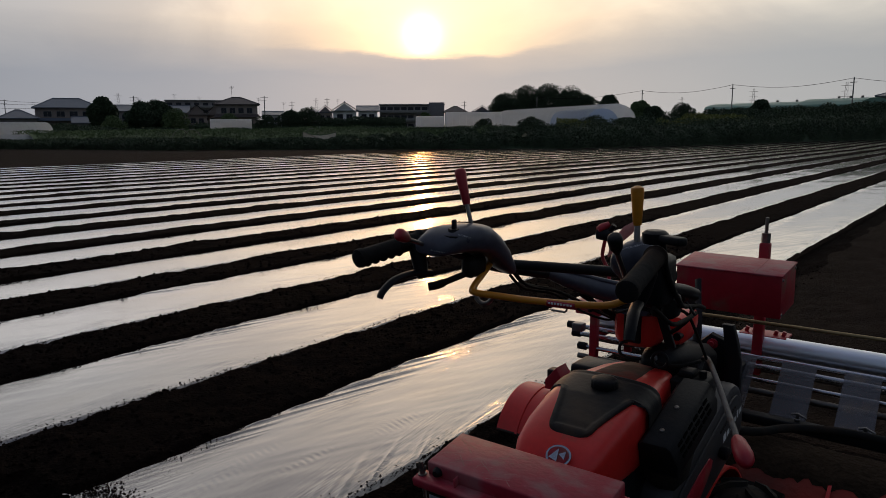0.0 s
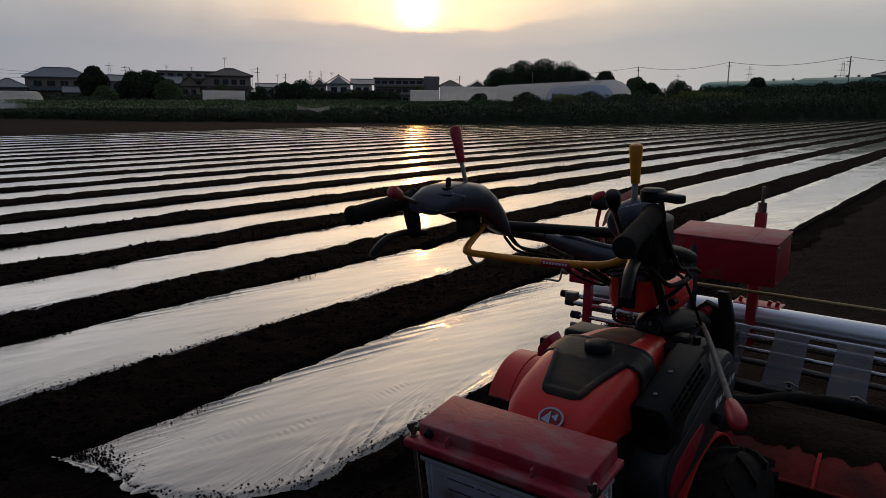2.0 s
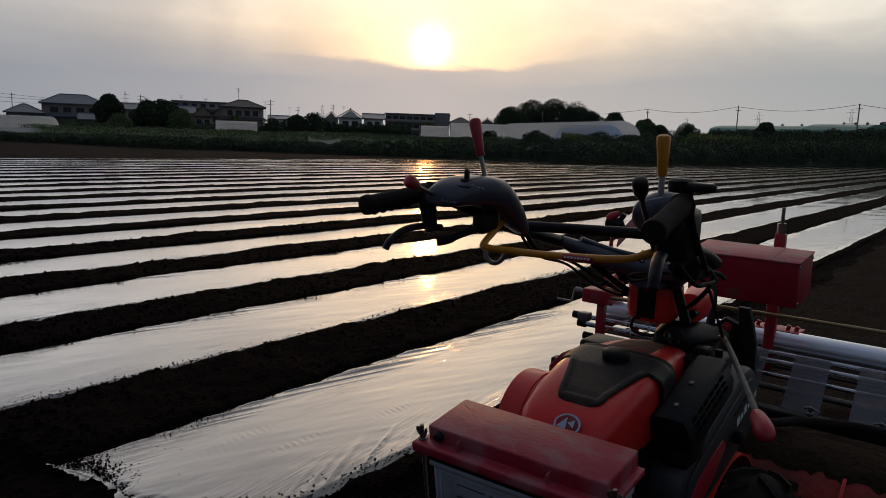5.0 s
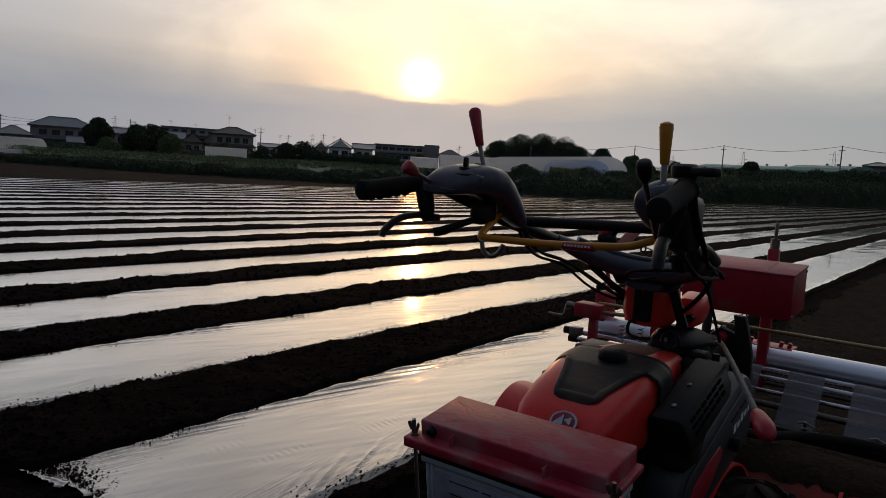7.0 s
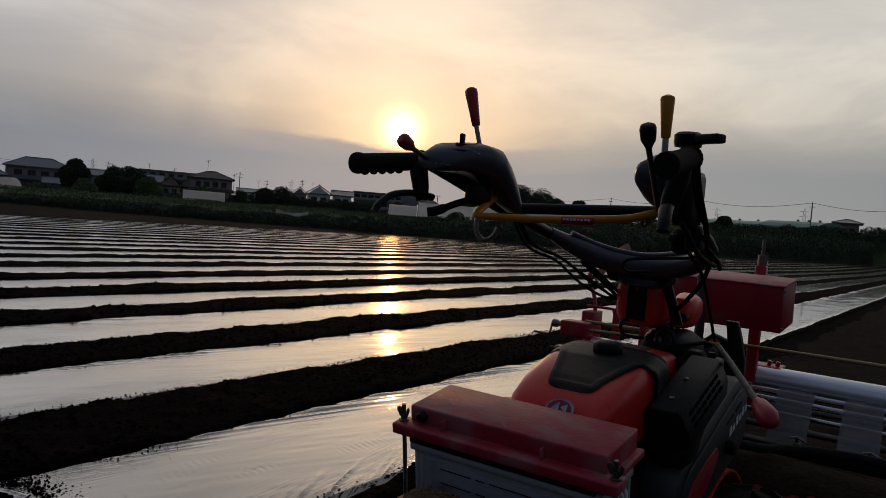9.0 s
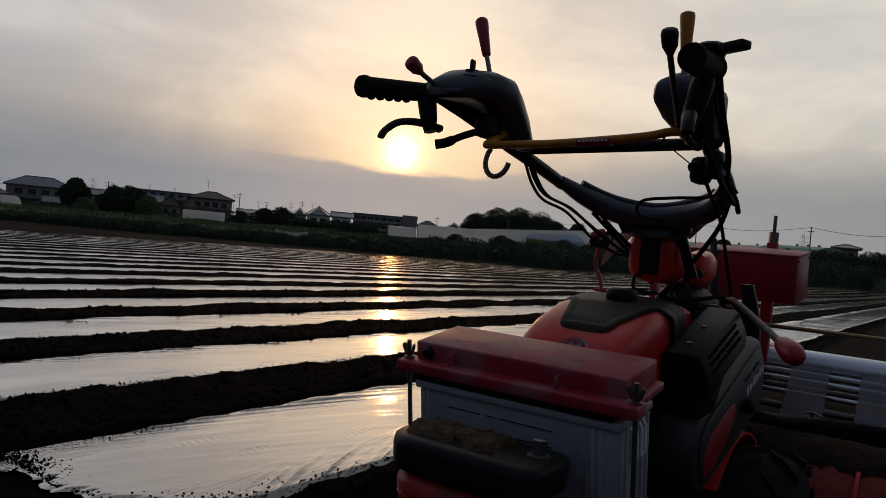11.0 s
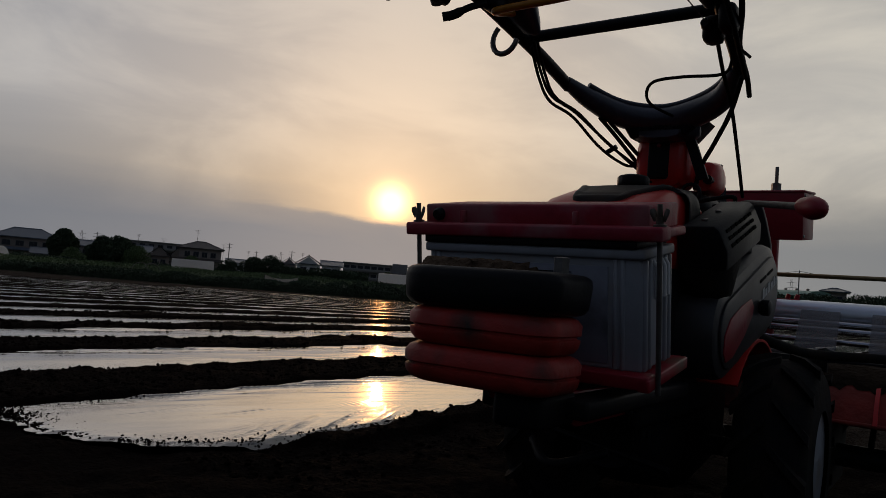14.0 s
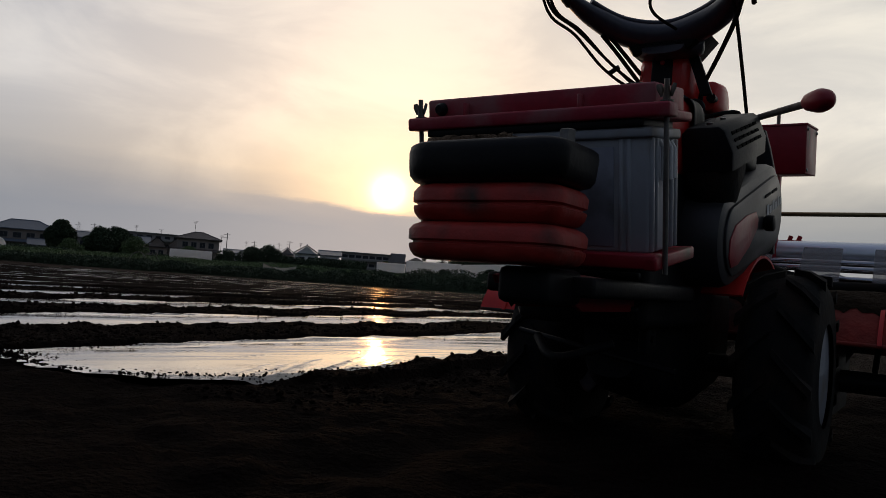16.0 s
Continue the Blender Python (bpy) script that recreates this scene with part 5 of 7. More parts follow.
    part("weight_bolt", turned((XC + 0.128, 1.205, 0.590), (XC + 0.128, 1.205, 0.618), [(0, 0.020), (0.15, 0.020), (0.2, 0.012), (0.95, 0.012), (1, 0.009)], 6), M_STEEL, w)
    weight(0.481, 0.5345, -0.003, M_WEIGHT, "red cast front weight", False)
    weight(0.426, 0.4795, -0.001, M_WEIGHT, "soil-caked red cast front weight", False)
    part("weight_post", box(XC + 0.045, XC + 0.125, 1.18, 1.30, 0.372, 0.424, 0.01), M_BLACK, T)
    # battery tray
    tray = bmesh.new()
    box(-0.985, -0.592, 0.004, 0.168, -0.014, -0.003, 0.003, m=TIP, bm=tray)
    box(-0.606, -0.586, -0.020, 0.165, -0.022, -0.002, 0.003, m=TIP, bm=tray)
    box(-0.74, -0.588, -0.020, 0.012, -0.020, 0.002, 0.003, m=TIP, bm=tray)
    part("battery_tray", tray, M_RED, T, "red steel battery tray")
    return T


tractor = build_tractor()


def build_battery():
    """A large white battery held down by a red channel and two rods."""
    B = thing("battery", "large white battery clamped under a dusty red steel cover", "battery")
    bm = box(-0.995, -0.606, 0.004, 0.128, 0.000, 0.182, 0.006, m=TIP)
    case = part("case", bm, M_WHITE, B, "white plastic battery case")
    bm = box(-1.000, -0.600, -0.003, 0.135, 0.172, 0.188, 0.004, m=TIP)
    part("case_rim", bm, M_WHITE, case)
    for x in (-0.990, -0.978, -0.652, -0.640):
        part("rib", box(x, x + 0.007, 0.0005, 0.008, 0.002, 0.172, 0.002, 1, TIP), M_WHITE, case)
    for y in (0.008, 0.026, 0.096, 0.115):
        part("rib", box(-0.610, -0.6015, y, y + 0.010, 0.002, 0.172, 0.002, 1, TIP), M_WHITE, case)
    part("label", box(-0.966, -0.660, 0.0008, 0.0045, 0.010, 0.160, 0.001, 1, TIP), M_LABEL, case, "faded blue-grey printed label")
    part("black_seal", box(-0.998, -0.612, -0.006, 0.130, 0.188, 0.200, 0.002, m=TIP), M_BLACK, B, "black battery lid edge")
    for y in (0.042, 0.078):
        bm = tube([TIP @ Vector(p) for p in ((-0.604, y, 0.168), (-0.598, y, 0.158), (-0.598, y, 0.110), (-0.598, y + 0.016, 0.110), (-0.598, y + 0.016, 0.158), (-0.604, y + 0.016, 0.168))], 0.0034, 8)
        part("carry_handle", bm, M_MARK, B, "thin clear rope handle")
    bm = bmesh.new()
    for r, (x0, x1) in enumerate(((-0.93, -0.72), (-0.93, -0.72))):
        for (a, b) in ((x0, x0 + 0.07), (x0 + 0.08, x0 + 0.10), (x0 + 0.11, x1)):
            box(a, b, -0.0006, 0.0008, 0.148 - r * 0.028, 0.1495 - r * 0.028, 0, m=TIP, bm=bm)
    part("print_line", bm, M_BLACK, case, "thin dark printed lines")
    # red cover: flange and raised channel
    bm = box(-1.036, -0.572, -0.012, 0.030, 0.200, 0.222, 0.004, m=TIP)
    box(-1.020, -0.590, 0.020, 0.160, 0.200, 0.215, 0.004, m=TIP, bm=bm)
    cover = part("cover", bm, M_RED_DUSTY, B, "dusty red steel cover channel")
    part("cover_top", box(-1.012, -0.602, 0.018, 0.154, 0.214, 0.2535, 0.004, m=TIP), M_RED_DUSTY, cover)
    for x in (-0.93, -0.72):
        part("cover_gusset", box(x, x + 0.004, 0.002, 0.020, 0.218, 0.243, 0.001, 1, TIP), M_RED_DUSTY, cover)
    rs = random.Random(4)
    for k in range(26):
        x, y = rs.uniform(-0.99, -0.80), 0.03 + 0.11 * rs.random()
        a = rs.choice((0.5, 0.6, 2.4, 1.5)) + rs.uniform(-0.2, 0.2)
        d = Vector((math.cos(a), math.sin(a) * 0.7, 0)) * rs.uniform(0.008, 0.028)
        n = Vector((-d.y, d.x, 0)).normalized() * rs.uniform(0.0006, 0.0014)
        c = Vector((x, min(0.135, max(0.03, y)), 0.2539))
        bm = bmesh.new()
        bm.faces.new([bm.verts.new(TIP @ p) for p in (c - d - n, c + d - n, c + d + n * 0.4, c - d + n)])
        part("chalk_mark", bm, M_CHALK, cover)
    part("rubber_plug", turned(TIP @ Vector((-0.982, 0.020, 0.236)), TIP @ Vector((-0.982, 0.006, 0.236)), [(0, 0.012), (0.6, 0.011), (1, 0.007)], 14), M_BLACK, cover)
    for x in (-1.022, -0.583):
        r = part("clamp_rod", rod(TIP @ Vector((x, 0.010, -0.03)), TIP @ Vector((x, 0.010, 0.255)), 0.0042, 10), M_STEEL, B, "threaded steel clamp rod")
        bm = turned(TIP @ Vector((x, 0.010, 0.222)), TIP @ Vector((x, 0.010, 0.236)), [(0, 0.010), (0.2, 0.010), (0.25, 0.006), (1, 0.006)], 12)
        for s in (-1, 1):
            tube([TIP @ Vector((x + s * 0.006, 0.010, 0.230)), TIP @ Vector((x + s * 0.010, 0.010, 0.242)), TIP @ Vector((x + s * 0.012, 0.010, 0.248))], [0.003, 0.0045, 0.003], 8, flat=(0.5, 1.2), bm=bm)
        part("wing_nut", bm, M_STEEL, r)


build_battery()

# ---------------------------------------------------------------- the mulch layer behind the tractor


def build_implement():
    I = thing("mulch_layer", "red mulch-laying implement with rotary cover, guide plates and steel rods", "mulch layer", (0, 0, 0))
    X0, X1 = -1.505, -0.118
    # rotary cover
    CY, CZ, CR = 2.550, 0.233, 0.196
    cover = part("rotary_cover", sweep_arc(CY, CZ, CR, 10, 158, X0, X1, 0.006, 24), M_ORANGE_DIRTY, I, "orange-red rotary cover caked with brown soil")
    part("cover_end", sweep_arc(CY, CZ, CR + 0.004, 10, 158, X0, X0 + 0.14, 0.004, 24), M_ORANGE, cover, "clean orange-red end of the cover")
    part("cover_lip", tube([(X0, CY + CR * math.cos(radians(158)), CZ + CR * math.sin(radians(158))), (X1, CY + CR * math.cos(radians(158)), CZ + CR * math.sin(radians(158)))], 0.006, 8), M_ORANGE_DIRTY, cover)
    for x in (-1.425, -0.385):
        part("cover_rib", sweep_arc(CY, CZ, CR + 0.008, 10, 158, x, x + 0.010, 0.010, 24), M_ORANGE, cover)
    for x in (X0 + 0.36, X1 - 0.37):
        part("end_plate", plate(arc(CY, CZ, CR - 0.008, 0, 180, 16) + [(CY - 0.15, 0.12), (CY + 0.15, 0.12)], "x", x, x + 0.008, 0), M_BLACK, I)
    U, A = np.meshgrid(np.linspace(-1.30, X1 - 0.004, 90), np.linspace(0, 1, 26), indexing="ij")
    top = 126 + 13 * rough(U, U * 0, 5.0, 4) + 9 * rough(U, U * 0, 34.0, 2)
    ang = np.radians(14 + A * (top - 14))
    rad = CR + 0.0015 + 0.007 * np.clip(1.2 + rough(U, A, 12.0, 3), 0, 2) * np.clip((1 - A) * 14, 0, 1) ** 0.6
    pts = np.stack([U, CY + rad * np.cos(ang), CZ + rad * np.sin(ang)], -1).reshape(-1, 3)
    idx = np.arange(U.size).reshape(U.shape)
    cake = bmesh.new()
    vs = [cake.verts.new(p) for p in pts.tolist()]
    for q in np.stack([idx[:-1, :-1], idx[1:, :-1], idx[1:, 1:], idx[:-1, 1:]], -1).reshape(-1, 4).tolist():
        cake.faces.new([vs[k] for k in q])
    part("soil_cake", smooth(cake, 80), M_CAKE, cover, "layer of caked brown soil")
    part("rotor_shaft", rod((X0 + 0.06, CY, 0.20), (X1 - 0.06, CY, 0.20), 0.03, 14), M_BLACK, I)
    bm = bmesh.new()
    for k in range(14):
        x = X0 + 0.10 + k * (X1 - X0 - 0.2) / 13
        a = k * 1.3
        tube([(x, CY + 0.03 * math.cos(a), 0.20 + 0.03 * math.sin(a)), (x + 0.01, CY + 0.12 * math.cos(a), 0.20 + 0.12 * math.sin(a)), (x + 0.04, CY + 0.155 * math.cos(a + 0.3), 0.20 + 0.155 * math.sin(a + 0.3))], 0.008, 6, flat=(0.5, 1.6), bm=bm)
    part("tines", bm, M_BLACK, I, "curved steel rotary tines")
    # hitch and main frame
    bm = box(XC - 0.05, XC + 0.05, 2.28, 2.50, 0.36, 0.50, 0.01)
    box(XC - 0.035, XC + 0.035, 2.45, 2.98, 0.50, 0.56, 0.006, bm=bm)
    part("hitch", bm, M_BLACK, I, "black steel hitch")
    part("rear_beam", box(X0, X1, 2.74, 2.79, 0.405, 0.440, 0.006), M_BLACK, I, "black steel tool beam")
    part("hose", tube(spline([(-0.72, 2.35, 0.52), (-0.62, 2.52, 0.47), (-0.55, 2.66, 0.452), (-0.40, 2.72, 0.455), (-0.20, 2.73, 0.452)], 6), 0.014, 10), M_RUBBER, I, "black hose along the beam")
    bm = plate([(-0.672, 0.52), (-0.630, 0.52), (-0.640, 0.74), (-0.654, 0.800), (-0.668, 0.846), (-0.700, 0.846), (-0.690, 0.78)], "y", 2.36, 2.385, 0.004)
    arm = part("bracket_arm", bm, M_BLACK, I, "black flat steel bracket arm")
    bm = plate([(-0.800, 0.60), (-0.672, 0.60), (-0.676, 0.735), (-0.700, 0.785), (-0.745, 0.800), (-0.790, 0.76)], "y", 2.40, 2.43, 0.006)
    part("bracket_web", bm, M_BLACK, arm)
    part("bracket_bolt", turned((-0.735, 2.40, 0.770), (-0.735, 2.370, 0.774), [(0, 0.016), (0.45, 0.016), (0.5, 0.009), (1, 0.009)], 10), M_RED, arm, "red-painted bolt")
    part("bracket_rod", rod((-0.740, 2.385, 0.768), (-0.752, 2.385, 0.690), 0.006, 8), M_STEEL, arm)
    part("shift_arm", tube(spline([(-0.765, 2.30, 0.70), (-0.760, 2.32, 0.80), (-0.775, 2.36, 0.88), (-0.800, 2.42, 0.96)], 5), [0.013] * 11 + [0.010] * 5, 8, flat=(1.2, 0.7)), M_BLACK, I, "black shift arm")
    # guide plates that hold the film down
    for x in (-1.065, -0.860, -0.655, -0.450, -0.245):
        pl = bmesh.new()
        out = [(x, 0), (x + 0.115, 0), (x + 0.128, -0.240), (x + 0.010, -0.240)]
        plate(out, "z", 0, 0.002, 0, pl)
        pl.transform(Matrix.Translation((0, 2.974, 0.578)) @ Matrix.Rotation(radians(36), 4, "X"))
        g = part("guide_plate", pl, M_CLEAR, I, "scratched clear plastic guide plate")
        bm = bmesh.new()
        turned((x + 0.105, 2.765, 0.440), (x + 0.105, 2.765, 0.470), [(0, 0.010), (0.3, 0.010), (0.4, 0.006), (1, 0.006)], 10, bm)
        tube([(x + 0.085, 2.765, 0.462), (x + 0.105, 2.765, 0.468), (x + 0.135, 2.76, 0.458)], 0.004, 8, bm=bm)
        part("plate_clip", bm, M_STEEL, g)
    # rods across
    for y, z, r, mat, x0 in ((3.10, 0.538, 0.011, M_CHROME, -1.575), (3.06, 0.516, 0.011, M_CHROME, -1.53), (3.00, 0.482, 0.009, M_CHROME, -1.47), (3.02, 0.430, 0.012, M_STEEL, X0), (3.14, 0.480, 0.010, M_STEEL, X0)):
        bar = part("cross_rod", rod((x0, y, z), (X1, y, z), r, 12), mat, I, "steel cross rod")
        if mat == M_CHROME:
            part("rod_cap", rod((x0 - 0.025, y, z), (x0 + 0.012, y, z), 0.0165, 12), M_BLACK, bar)
    part("marker_bar", rod((-1.42, 3.03, 0.690), (0.35, 3.055, 0.700), 0.0075, 12), M_BRASS, I, "long thin brownish marker bar")
    # left stay with a crank
    stay = part("stay", box(-1.440, -1.408, 2.985, 3.020, 0.30, 0.650, 0.004), M_RED, I, "red steel stay")
    part("clamp_block", box(-1.500, -1.385, 2.965, 3.040, 0.632, 0.690, 0.005), M_RED, stay)
    part("crank", tube([(-1.625, 2.985, 0.622), (-1.560, 2.985, 0.622), (-1.552, 2.985, 0.630), (-1.552, 3.00, 0.672), (-1.50, 3.00, 0.676)], 0.005, 8), M_STEEL, stay, "bent steel crank")
    part("crank_boss", turned((-1.548, 3.00, 0.668), (-1.498, 3.00, 0.668), [(0, 0.016), (0.4, 0.016), (0.5, 0.011), (1, 0.011)], 12), M_STEEL, stay)
    part("lock_nut", box(-1.525, -1.475, 2.985, 3.025, 0.545, 0.580, 0.004), M_STEEL, stay)
    part("slide_bar", rod((-1.385, 3.00, 0.660), (-1.12, 3.02, 0.668), 0.008, 10), M_BRASS, stay)
    post2 = part("rear_post", box(-1.375, -1.345, 3.20, 3.23, 0.42, 0.725, 0.004), M_RED, I, "red steel post with a tommy bar")
    part("tommy_bar", rod((-1.50, 3.215, 0.735), (-1.33, 3.215, 0.735), 0.006, 8), M_RED, post2)
    part("post_collar", turned((-1.36, 3.215, 0.722), (-1.36, 3.215, 0.752), [(0, 0.022), (0.6, 0.022), (0.7, 0.010), (1, 0.008)], 12), M_RED, post2)
    for x in (-1.18, -1.11):
        bm = bmesh.new()
        pts = [(x + 0.010 * math.cos(a), 2.72 + 0.010 * math.sin(a), 0.60 + 0.0018 * k) for k, a in enumerate([0.8 * q for q in range(48)])]
        tube(pts, 0.002, 6, bm=bm)
        part("coil_spring", bm, M_STEEL, I, "steel coil spring")
    part("upright", box(-1.152, -1.128, 2.92, 2.965, 0.44, 0.84, 0.004), M_RED, I, "red steel upright")
    bm = plate([(-1.390, 0.445), (-1.305, 0.448), (-1.305, 0.478), (-1.345, 0.535), (-1.390, 0.482)], "y", 2.52, 2.60, 0.004)
    part("side_bracket", bm, M_RED, I, "red folded steel bracket")
    # red lever arm with a strip of pink tape
    arm = part("lift_arm", tube(spline([(-1.46, 3.22, 0.70), (-1.483, 3.239, 0.779), (-1.512, 3.24, 0.837), (-1.505, 3.24, 0.898), (-1.495, 3.24, 0.946)], 6), 0.0085, 10), M_RED, I, "bent red lift arm")
    part("arm_foot", box(-1.485, -1.435, 3.13, 3.24, 0.50, 0.72, 0.006), M_RED, arm)
    part("arm_knob", turned((-1.53, 3.22, 0.960), (-1.495, 3.26, 0.985), [(0, 0.014), (0.4, 0.02), (1, 0.012)], 12), M_RED, arm)
    bm = turned((-1.545, 3.24, 0.940), (-1.46, 3.24, 0.935), [(0, 0.012), (0.1, 0.026), (0.6, 0.028), (0.9, 0.022), (1, 0.010)], 12)
    rod((-1.49, 3.24, 0.94), (-1.46, 3.24, 0.985), 0.012, bm=bm)
    part("arm_joint", bm, M_BLACK, arm)
    tape = bmesh.new()
    a = [Vector((-1.484, 3.239, 0.839)), Vector((-1.462, 3.239, 0.885)), Vector((-1.435, 3.239, 0.925)), Vector((-1.398, 3.238, 0.964)), Vector((-1.345, 3.237, 1.007))]
    w = [0.004, 0.016, 0.020, 0.024, 0.014]
    tube(a, w, 8, flat=(0.25, 1.0), bm=tape)
    part("tape_strip", tape, M_PINK, arm, "strip of faded pink tape")
    # depth screw
    scr = part("depth_screw", box(-0.806, -0.768, 3.111, 3.149, 0.46, 0.985, 0.006), M_RED, I, "red square tube with an adjusting screw")
    part("screw_collar", rod((-0.787, 3.13, 0.985), (-0.787, 3.13, 1.022), 0.017, 6), M_STEEL, scr)
    part("screw_tip", rod((-0.787, 3.13, 1.02), (-0.787, 3.13, 1.082), 0.0065, 10), M_STEEL, scr)
    bm = box(-0.870, -0.690, 3.150, 3.250, 0.604, 0.614, 0.003)
    for x in (-0.85, -0.82, -0.74, -0.71):
        rod((x, 3.19, 0.614), (x + 0.006, 3.19, 0.632), 0.008, 8, bm)
    part("foot_plate", bm, M_RED, I, "red foot plate with bolts")
    # box on top
    tip = Matrix.Translation((0, 2.825, 0.795)) @ Matrix.Rotation(radians(6.0), 4, "X")
    tb = part("steel_box", box(-0.985, -0.628, -0.075, 0.115, 0.000, 0.150, 0.003, m=tip), M_RED, I, "red sheet-steel box")
    part("box_lid", box(-0.988, -0.625, -0.078, 0.118, 0.146, 0.153, 0.002, m=tip), M_RED_DUSTY, tb, "dusty red steel lid")
    for y, z in ((-0.062, 0.135), (-0.062, 0.012), (0.10, 0.135)):
        part("rivet", turned(tip @ Vector((-0.628, y, z)), tip @ Vector((-0.624, y, z)), [(0, 0.006), (1, 0.004)], 10), M_STEEL, tb)
    part("box_seam", box(-0.72, -0.717, -0.076, 0.116, 0.153, 0.1545, 0, m=tip), M_RED, tb)
    return I


build_implement()


def build_roll():
    R = thing("film_roll", "shiny roll of silver mulch film lying across the implement", "film roll")
    bm = turned((-1.47, 3.165, 0.570), (-0.20, 3.165, 0.570), [(0, 0.02), (0.001, 0.041), (0.01, 0.044), (0.5, 0.044), (0.99, 0.044), (0.999, 0.041), (1, 0.02)], 32)
    part("film_winding", bm, M_ROLL, R, "tightly wound silver film")
    part("core", rod((-1.50, 3.165, 0.570), (-0.12, 3.165, 0.570), 0.016, 14), M_STEEL, R)


build_roll()

SQUARE.clear()

# ---------------------------------------------------------------- beyond the field
EYE0 = Vector((-0.02, 0.07, 1.466))
LOW = -0.435  # the land beyond the field lies a little lower


def spot(az, d, z=LOW):
    """A place d metres off in the compass direction az (0 is along the rows)."""
    return Vector((EYE0.x + d * math.sin(radians(az)), EYE0.y + d * math.cos(radians(az)), z))


def rise(el, d):
    return EYE0.z + d * math.tan(radians(el))


def leaf_cards(centres, normals, size, seed):
    """Small folded leaf sprays at the given places."""
    rs = np.random.RandomState(seed)
    c = np.asarray(centres, float)
    n = len(c)
    a = rs.normal(size=(n, 3))
    a /= np.linalg.norm(a, axis=1, keepdims=True)
    b = np.cross(a, rs.normal(size=(n, 3)))
    b /= np.linalg.norm(b, axis=1, keepdims=True)
    s = size * rs.uniform(0.6, 1.5, (n, 1))
    v = np.stack([c - a * s, c - b * s * 0.55, c + a * s, c + b * s * 0.55], 1).reshape(-1, 3)
    f = np.arange(4 * n).reshape(-1, 4)
    return v, f


def blob_points(n, centre, radii, seed, low=-0.7):
    rs = np.random.RandomState(seed)
    d = rs.normal(size=(n, 3))
    d /= np.linalg.norm(d, axis=1, keepdims=True)
    d[:, 2] = np.maximum(d[:, 2], low)
    r = rs.uniform(0.72, 1.06, (n, 1))
    return np.asarray(centre) + d * r * np.asarray(radii)


def tree(at, height, width, seed, mat, label, trunk_share=0.3, clumps=14, leaves=190, leaf=0.28, category="tree"):
    """A tapered trunk with limbs and a crown of leaf clumps."""
    rs = random.Random(seed)
    t = thing("tree", label, category, at, "trees beyond the field")
    h0 = height * trunk_share
    bm = tube([(0, 0, -0.2), (width * 0.01, 0, h0 * 0.6), (width * 0.02, 0.01, h0 * 1.3), (0, 0, height * 0.7)], [height * 0.032, height * 0.025, height * 0.02, height * 0.006], 8)
    tops, parts_v = [], []
    for k in range(clumps):
        a = 2 * math.pi * (k * 0.618 + rs.random() * 0.15)
        u = (k + 0.5) / clumps
        rad = width * 0.5 * math.sqrt(max(0.03, 1 - (2 * u - 0.85) ** 2)) * rs.uniform(0.45, 0.78)
        z = h0 + (height - h0) * (0.16 + 0.70 * u)
        c = (rad * math.cos(a), rad * math.sin(a), z)
        size = width * rs.uniform(0.17, 0.27)
        tops.append((c, (size, size, size * rs.uniform(0.65, 0.9))))
        tube([(0, 0, h0 * rs.uniform(0.7, 1.5)), (c[0] * 0.5, c[1] * 0.5, (h0 + z) * 0.52), (c[0] * 0.9, c[1] * 0.9, z * 0.97)], [height * 0.012, height * 0.008, height * 0.003], 5, bm=bm)
    part("trunk", bm, M_BARK, t)
    vs, fs, base = [], [], 0
    for k, (c, r) in enumerate(tops):
        v, f = leaf_cards(blob_points(leaves, c, r, seed * 100 + k), None, leaf, seed * 77 + k)
        vs.append(v)
        fs.append(f + base)
        base += len(v)
    me = raw(np.concatenate(vs).tolist(), np.concatenate(fs).tolist())
    me.materials.append(mat)
    crown = new("crown", me)
    crown.parent = t
    return t


